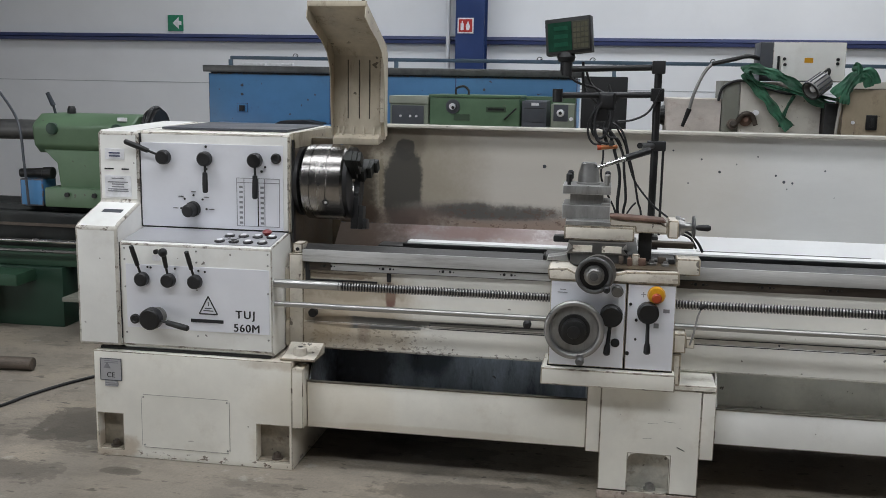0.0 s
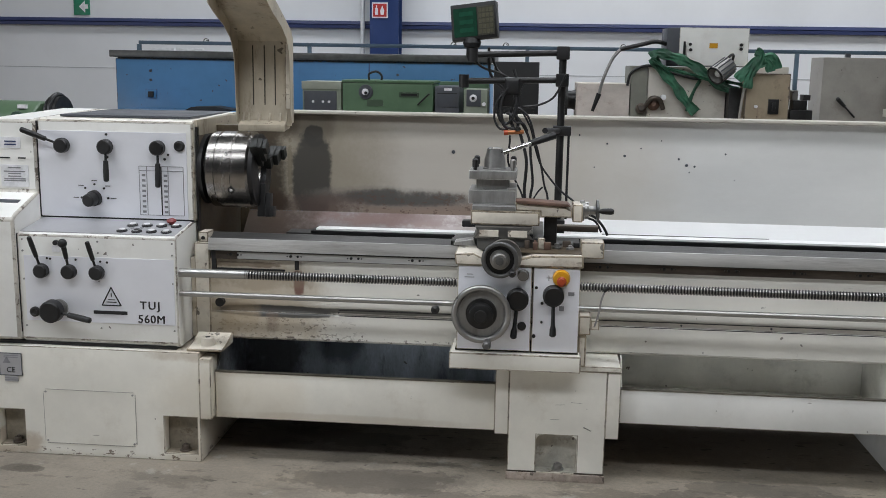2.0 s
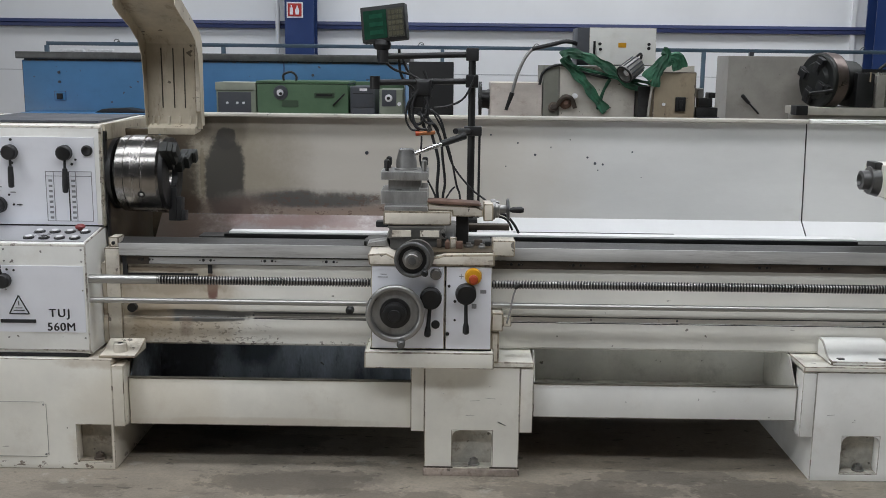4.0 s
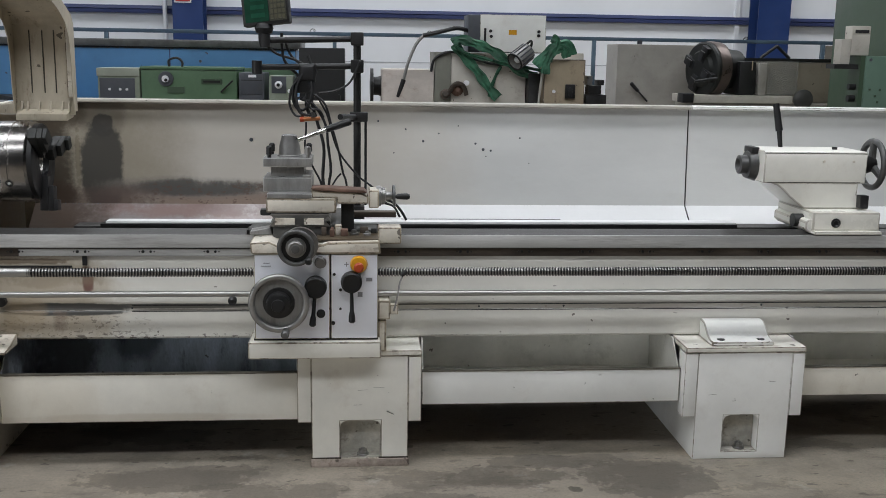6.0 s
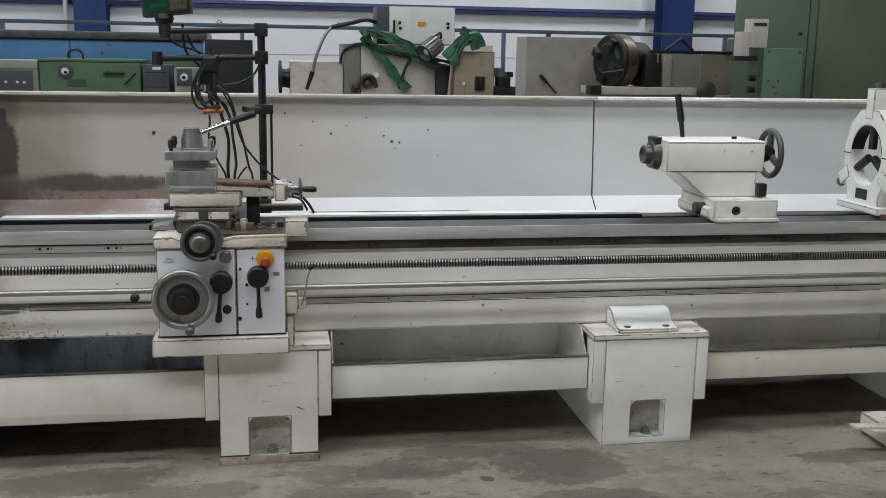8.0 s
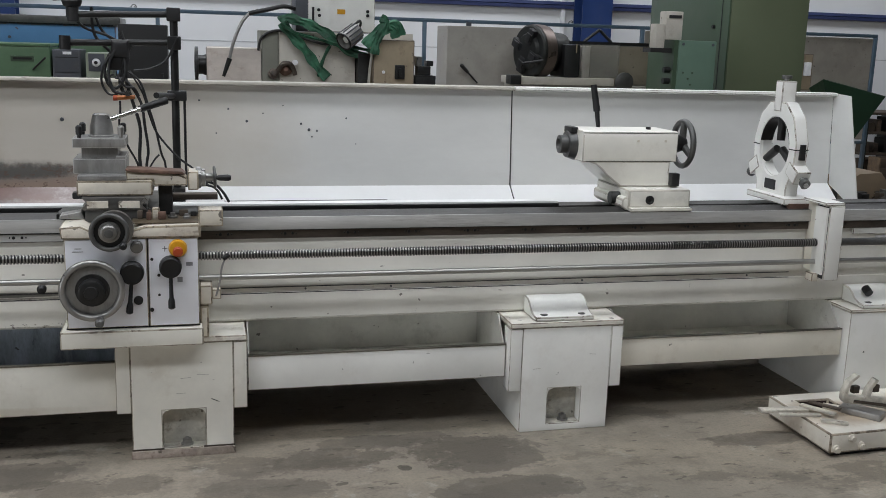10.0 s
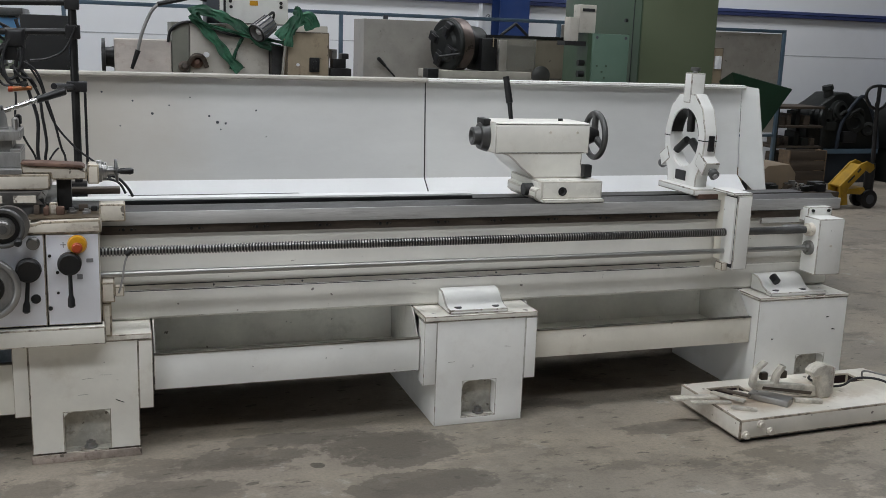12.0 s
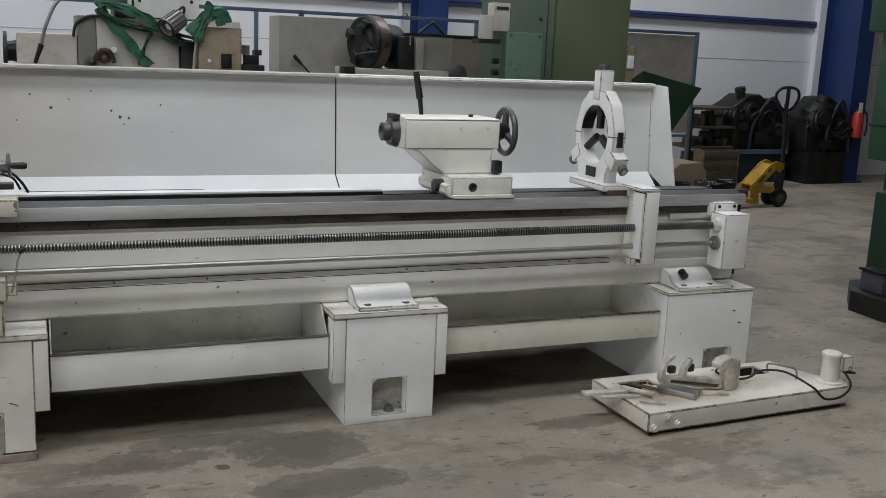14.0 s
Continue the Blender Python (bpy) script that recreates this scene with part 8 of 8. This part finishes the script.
# heap of dark machines
def motor_heap(name, label, cx, cy, s, seed):
    random.seed(seed)
    ob = thing(name, label, "machine", (cx, cy, 0), "dark machines by the wall")
    part("base", boxes((cx - 0.40 * s, cx + 0.40 * s, cy - 0.26, cy + 0.26, 0.0, 0.45)), DUSK_BLUE if seed % 2 else HEAP, ob, "dark oily base", bevel=0.01)
    bm = bmesh.new()
    prism(bm, [(cx - 0.44 * s, 0.45), (cx - 0.46 * s, 0.88), (cx - 0.40 * s, 0.98), (cx - 0.26 * s, 1.08), (cx - 0.14 * s, 1.19), (cx + 0.02 * s, 1.20), (cx + 0.10 * s, 1.14), (cx + 0.20 * s, 1.15),
               (cx + 0.30 * s, 1.02), (cx + 0.42 * s, 0.86), (cx + 0.45 * s, 0.45)], "y", cy - 0.22, cy + 0.22)
    part("housing", bm, HEAP, ob, "oily dark cast housing", bevel=0.04, seg=3)
    for k in range(4):
        # round drums and flanges turned towards the hall
        x, z, r = cx + s * (-0.30 + 0.2 * k), (0.86, 0.96, 0.80, 0.72)[k], (0.17, 0.14, 0.16, 0.10)[k]
        way = (0.5 - 0.35 * k, -1, 0.1)
        part("flange", made(revolve, (x, cy - 0.20, z), way, [(0, r), (0.05, r), (0.06, r * 0.86), (0.09, r * 0.82), (0.095, r * 0.5), (0.05, r * 0.46), (0.045, 0.02)], 24), HEAP, ob)
    for k in range(6):
        x, z, r = cx + s * (random.random() - 0.5) * 0.8, 0.55 + 0.4 * random.random(), 0.04 + 0.06 * random.random()
        bm = bmesh.new()
        if k % 2 == 0:
            box(bm, x - r * 1.3, x + r * 1.3, cy - 0.30, cy - 0.2, z - r, z + r * 0.8, 30 * random.random() - 15)
            part("bracket", bm, random.choice((HEAP, BLACK_IRON)), ob, bevel=0.012)
        else:
            tube(bm, [(x - r * 2, cy - 0.22, z - 0.1), (x, cy - 0.31, z + r), (x + r * 2.2, cy - 0.25, z + 0.02), (x + r * 2.6, cy - 0.24, z - 0.2)], 0.022)
            part("pipe", bm, HEAP, ob)
    bm = bmesh.new()
    tube(bm, [(cx - 0.10 * s, cy - 0.27, 0.46), (cx - 0.08 * s, cy - 0.29, 0.80), (cx + 0.06 * s, cy - 0.29, 1.08), (cx + 0.18 * s, cy - 0.29, 1.14), (cx + 0.36 * s, cy - 0.27, 0.80), (cx + 0.42 * s, cy - 0.27, 0.46)], 0.024)
    part("lifting_frame", bm, DUSK_BLUE, ob, "bent dark blue frame")
    return ob


h1 = motor_heap("old_gearbox", "oily dark gear unit on a blue-grey base", 9.87, 10.2, 1.3, 3)
part("spout", made(revolve, (9.66, 10.08, 1.10), (-0.25, 0, 1), [(0, 0.07), (0.12, 0.062), (0.14, 0.075), (0.19, 0.07)], 18), HEAP, h1, "short upright spout")
part("front_rail", boxes((9.45, 10.40, 9.90, 9.935, 0.40, 0.46)), FENCE_BLUE, h1, "worn blue front rail")
h2 = motor_heap("old_gearbox", "tall dark machine head beside the column", 10.93, 9.97, 0.84, 8)
part("cowl", made(revolve, (10.80, 9.90, 0.88), (0.2, -0.3, 1), [(0, 0.24), (0.1, 0.25), (0.16, 0.20), (0.25, 0.19), (0.27, 0.10), (0.36, 0.08)], 20), HEAP, h2)

# yellow pallet jack
pj = thing("pallet_jack", "yellow hand pallet jack with a black handle", "pallet jack", (8.6, 8.15, 0))
strut = [(8.262, 0.255), (8.52, 0.505), (8.60, 0.535), (8.70, 0.50), (8.715, 0.45), (8.66, 0.40), (8.60, 0.435), (8.37, 0.215), (8.40, 0.045), (8.285, 0.04)]
for y in (8.04, 8.22):
    cheek = part("cheek", made(prism, strut, "y", y, y + 0.022), JACK_YELLOW, pj, "yellow pressed steel cheek", bevel=0.006)
    part("slot", made(prism, [(8.36, 0.305), (8.44, 0.385), (8.455, 0.37), (8.375, 0.29)], "y", y - 0.003, y + 0.001), INK, cheek)
    part("slot", made(prism, [(8.475, 0.42), (8.515, 0.46), (8.53, 0.445), (8.49, 0.405)], "y", y - 0.003, y + 0.001), INK, cheek)
part("cross_plate", made(prism, [(8.275, 0.26), (8.53, 0.50), (8.56, 0.49), (8.30, 0.235)], "y", 8.063, 8.219), JACK_YELLOW, pj, bevel=0.004)
part("axle_arm", made(prism, [(8.36, 0.17), (8.38, 0.225), (8.59, 0.245), (8.61, 0.205), (8.56, 0.16)], "y", 8.03, 8.25), JACK_YELLOW, pj, "yellow lower arm", bevel=0.01)
for y in (7.99, 8.26):
    part("fork", boxes((7.25, 8.28, y, y + 0.12, 0.06, 0.11)), JACK_YELLOW, pj, bevel=0.01)
    part("fork_roller", made(rod, (7.4, y + 0.03, 0.04), (7.4, y + 0.09, 0.04), 0.04), BLACK, pj)
for y in (8.03, 8.20):
    wheel = part("steer_wheel", made(revolve, (8.69, y, 0.105), (0, 1, 0), [(0, 0.085), (0.008, 0.105), (0.045, 0.105), (0.053, 0.085)], 28), BLACK, pj, "black rubber steering wheel")
    part("rim", made(rod, (8.69, y - 0.003, 0.105), (8.69, y + 0.056, 0.105), 0.055, seg=20), GREY_DARK, wheel)
part("pump", made(rod, (8.74, 8.14, 0.12), (8.74, 8.14, 0.50), 0.055), BLACK_IRON, pj, "black hydraulic pump")
hd = part("drawbar", made(rod, (8.77, 8.14, 0.40), (8.735, 8.15, 1.18), 0.024), BLACK_IRON, pj)
bm = bmesh.new()
tube(bm, [(8.74, 8.15, 1.10), (8.83, 8.15, 1.14), (8.90, 8.15, 1.24), (8.885, 8.15, 1.33), (8.80, 8.15, 1.365), (8.66, 8.15, 1.36), (8.585, 8.15, 1.31), (8.575, 8.15, 1.24), (8.62, 8.15, 1.16), (8.74, 8.15, 1.10)], 0.017)
part("grip_loop", bm, BLACK, hd)
part("release_lever", made(rod, (8.735, 8.14, 1.17), (8.735, 8.14, 1.36), 0.022), BLACK, hd)

# fire extinguisher on the front of the column
fe = thing("fire_extinguisher", "red fire extinguisher hanging on the blue column", "extinguisher", (11.38, 9.69, 0.65))
part("cylinder", made(revolve, (11.38, 9.69, 0.65), (0, 0, 1), [(0, 0.068), (0.01, 0.077), (0.30, 0.077), (0.345, 0.05), (0.37, 0.032), (0.39, 0.032)], 24), RED, fe)
part("valve", boxes((11.34, 11.42, 9.66, 9.72, 1.04, 1.07)), BLACK, fe, bevel=0.004)
part("tag", boxes((11.34, 11.41, 9.65, 9.655, 1.0, 1.14)), PAPER, fe)
part("wall_bracket", boxes((11.36, 11.40, 9.775, 9.801, 0.70, 1.02)), BLACK_IRON, fe)
part("discharge_hose", made(tube, [(11.42, 9.67, 1.05), (11.49, 9.64, 0.98), (11.49, 9.62, 0.80), (11.47, 9.62, 0.68)], 0.012), BLACK, fe)

# pillar drill at the side
dr = thing("pillar_drill", "dark green pillar drilling machine on an oily base", "drilling machine", (6.4, 4.0, 0))
bm = bmesh.new()
prism(bm, [(5.855, 4.06), (5.84, 3.40), (6.95, 3.2), (7.1, 4.3), (6.1, 4.32)], "z", 0.0, 0.145)
# Near-black colour takes in both the grime and the shade here.
part("base", bm, HEAP, dr, "oily base plate, darkened further for shade", bevel=0.01)
tbx = part("tool_box", boxes((5.93, 6.14, 3.86, 4.06, 0.146, 0.285)), GREY_DARK, dr, "grey tool box on the base", bevel=0.012)
part("lid", boxes((5.915, 6.04, 3.85, 4.07, 0.286, 0.305)), BLACK, tbx, bevel=0.006)
part("pillar", boxes((6.16, 6.6, 3.75, 4.25, 0.145, 0.80)), DRILL_GREEN, dr, "green box pillar", bevel=0.02)
part("pillar_neck", boxes((6.26, 6.6, 3.85, 4.28, 0.80, 1.0)), DRILL_GREEN, dr, bevel=0.01)
part("drill_column", boxes((6.29, 6.68, 4.25, 4.5, 1.0, 1.90)), MID_GREEN, dr, "green drill column casting", bevel=0.02)
part("column_band", boxes((6.285, 6.69, 4.24, 4.51, 1.24, 1.26)), DRILL_GREEN, dr, bevel=0.004)
part("head", boxes((6.20, 6.85, 4.15, 4.55, 1.90, 2.6)), MID_GREEN, dr, "dark green drill head", bevel=0.03)

# ---- the green lathe past the headstock ----
gl = thing("green_lathe", "mint green lathe with a long dark bed", "lathe", (-4.6, 5.4, 0))
bm = bmesh.new()
prism(bm, [(5.16, 0.555), (5.16, 0.765), (5.18, 0.795), (5.26, 0.795), (5.28, 0.835), (5.31, 0.835), (5.33, 0.795), (5.60, 0.795), (5.62, 0.835), (5.66, 0.835), (5.68, 0.795), (5.74, 0.795), (5.74, 0.555)], "x", -9.2, -2.3)
bed2 = part("bed", bm, HEAP, gl, "dark oily bed", bevel=0.003)
part("rail_strip", boxes((-9.2, -2.3, 5.145, 5.159, 0.70, 0.72)), RACK, bed2)
part("bed_skirt", boxes((-9.2, -2.3, 5.165, 5.72, 0.42, 0.554)), MID_GREEN, bed2, "dark green lower bed", bevel=0.006)
part("feed_shaft", made(rod, (-9.0, 5.10, 0.605), (-2.35, 5.10, 0.605), 0.016), BRIGHT, gl)
part("feed_shaft", made(rod, (-9.0, 5.10, 0.535), (-2.35, 5.10, 0.535), 0.012), STEEL, gl)
part("shaft_hanger", boxes((-2.36, -2.30, 5.06, 5.16, 0.50, 0.66)), LATHE_GREEN, gl, bevel=0.006)
part("leg", boxes((-5.6, -3.47, 5.12, 5.75, 0.0, 0.419)), DRILL_GREEN, gl, "green base block", bevel=0.012)
part("leg", boxes((-2.95, -2.35, 5.35, 5.75, 0.0, 0.419)), DRILL_GREEN, gl, bevel=0.012)
part("oil_tray", boxes((-5.0, -3.66, 4.88, 5.12, 0.325, 0.411)), MID_GREEN, gl, "green tray edge", bevel=0.02)
part("tray_bracket", boxes((-4.8, -4.05, 4.95, 5.12, 0.0, 0.325)), DRILL_GREEN, gl)
gt = thing("green_tailstock", "mint green tailstock with a thick steel quill", "tailstock", (-3.2, 5.4, 0.9))
bm = bmesh.new()
prism(bm, [(5.24, 1.20), (5.18, 1.25), (5.16, 1.385), (5.20, 1.42), (5.28, 1.465), (5.52, 1.465), (5.60, 1.44), (5.62, 1.20)], "x", -3.672, -2.945)
part("barrel_housing", bm, LATHE_GREEN, gt, "green barrel housing", bevel=0.02, seg=3)
bm = bmesh.new()
prism(bm, [(-3.50, 0.955), (-3.52, 1.13), (-3.62, 1.225), (-2.95, 1.225), (-2.95, 0.955)], "y", 5.20, 5.60)
part("neck", bm, LATHE_GREEN, gt, bevel=0.015)
part("base", boxes((-3.592, -2.79, 5.15, 5.70, 0.836, 0.968)), LATHE_GREEN, gt, "green clamping base", bevel=0.01)
part("quill", made(rod, (-4.35, 5.39, 1.345), (-3.67, 5.39, 1.345), 0.07, seg=32), IRON, gt, "thick bright quill")
part("quill_cap", made(rod, (-3.69, 5.39, 1.335), (-3.665, 5.39, 1.335), 0.105, seg=32), BLACK_IRON, gt)
for x in (-3.52, -3.05):
    part("boss", made(revolve, (x, 5.17, 1.37), (0, -1, 0), [(0, 0.042), (0.02, 0.040), (0.022, 0.03)], 20), DRILL_GREEN, gt)
for x in (-3.42, -3.22):
    part("bolt_hole", made(rod, (x, 5.13, 0.925), (x, 5.151, 0.925), 0.016, seg=14), BLACK_IRON, gt)
bm = bmesh.new()
rod(bm, (-3.565, 5.3, 1.44), (-3.585, 5.3, 1.52), 0.009)
rod(bm, (-3.585, 5.3, 1.52), (-3.625, 5.3, 1.605), 0.017, 0.014)
part("lock_lever", bm, DUSK_BLUE, gt, "dark blue lever grip")
part("label_plate", boxes((-3.06, -3.0, 5.19, 5.215, 1.428, 1.452)), PAPER, gt)
part("oil_cup", made(revolve, (-3.45, 5.3, 1.468), (0, 0, 1), [(0, 0.03), (0.03, 0.028), (0.05, 0.02)], 14), BLACK_IRON, gt)
bm = bmesh.new()
ring(bm, (-2.88, 5.39, 1.355), (1, 0, 0), 0.16, 0.016, 36, 8)
part("handwheel", bm, BLACK_IRON, gt)
part("wheel_disc", made(rod, (-2.92, 5.39, 1.355), (-2.84, 5.39, 1.355), 0.15, seg=32), BLACK_IRON, gt)
clampb = thing("blue_clamp_block", "small blue block with a dark lever on the bed", "block", (-3.8, 5.25, 0.9))
part("block", boxes((-3.785, -3.615, 5.17, 5.34, 0.836, 1.022)), MACHINE_BLUE, clampb, bevel=0.01)
part("lever", made(revolve, (-3.79, 5.2, 1.058), (1, 0, 0.03), [(0, 0.030), (0.17, 0.034), (0.175, 0.04), (0.24, 0.04), (0.245, 0.03)], 18), BLACK, clampb)
chose = thing("coolant_pipe", "thin grey bent coolant pipe on the green lathe", "pipe", (-3.8, 5.15, 0.9))
bm = bmesh.new()
tube(bm, [(-4.3, 5.35, 1.70), (-4.10, 5.3, 1.69), (-3.95, 5.25, 1.60), (-3.78, 5.18, 1.40), (-3.72, 5.13, 1.13), (-3.70, 5.13, 0.84)], 0.009)
part("pipe_line", bm, GREY_DARK, chose)
st = thing("low_stand", "low grimy grey sheet stand on the floor", "stand", (-3.3, 5.05, 0))
part("top", boxes((-3.32, -2.9, 4.85, 5.2, 0.25, 0.28)), SIDE_GREY, st, bevel=0.005)
part("leg", boxes((-3.19, -3.13, 4.87, 4.93, 0.0, 0.25)), SIDE_GREY, st)
part("leg", boxes((-3.02, -2.96, 5.12, 5.18, 0.0, 0.25)), SIDE_GREY, st)
bar = thing("round_bar", "dark rusty round steel bar lying on the floor", "bar", (-3.8, 4.1, 0.04))
part("bar", made(revolve, (-5.2, 3.99, 0.042), (2.1, 0.15, 0), [(0, 0.036), (0.004, 0.04), (2.10, 0.04), (2.105, 0.036)], 24), RACK, bar)
cab = thing("power_cable", "black power cable lying on the floor", "cable", (-2.8, 3.7, 0))
bm = bmesh.new()
tube(bm, [(-3.6, 2.6, 0.009), (-3.2, 3.1, 0.009), (-2.92, 3.45, 0.009), (-2.85, 3.7, 0.009), (-2.74, 3.98, 0.009), (-2.55, 4.25, 0.009), (-2.2, 4.4, 0.009)], 0.009)
part("cable_line", bm, RUBBER, cab)
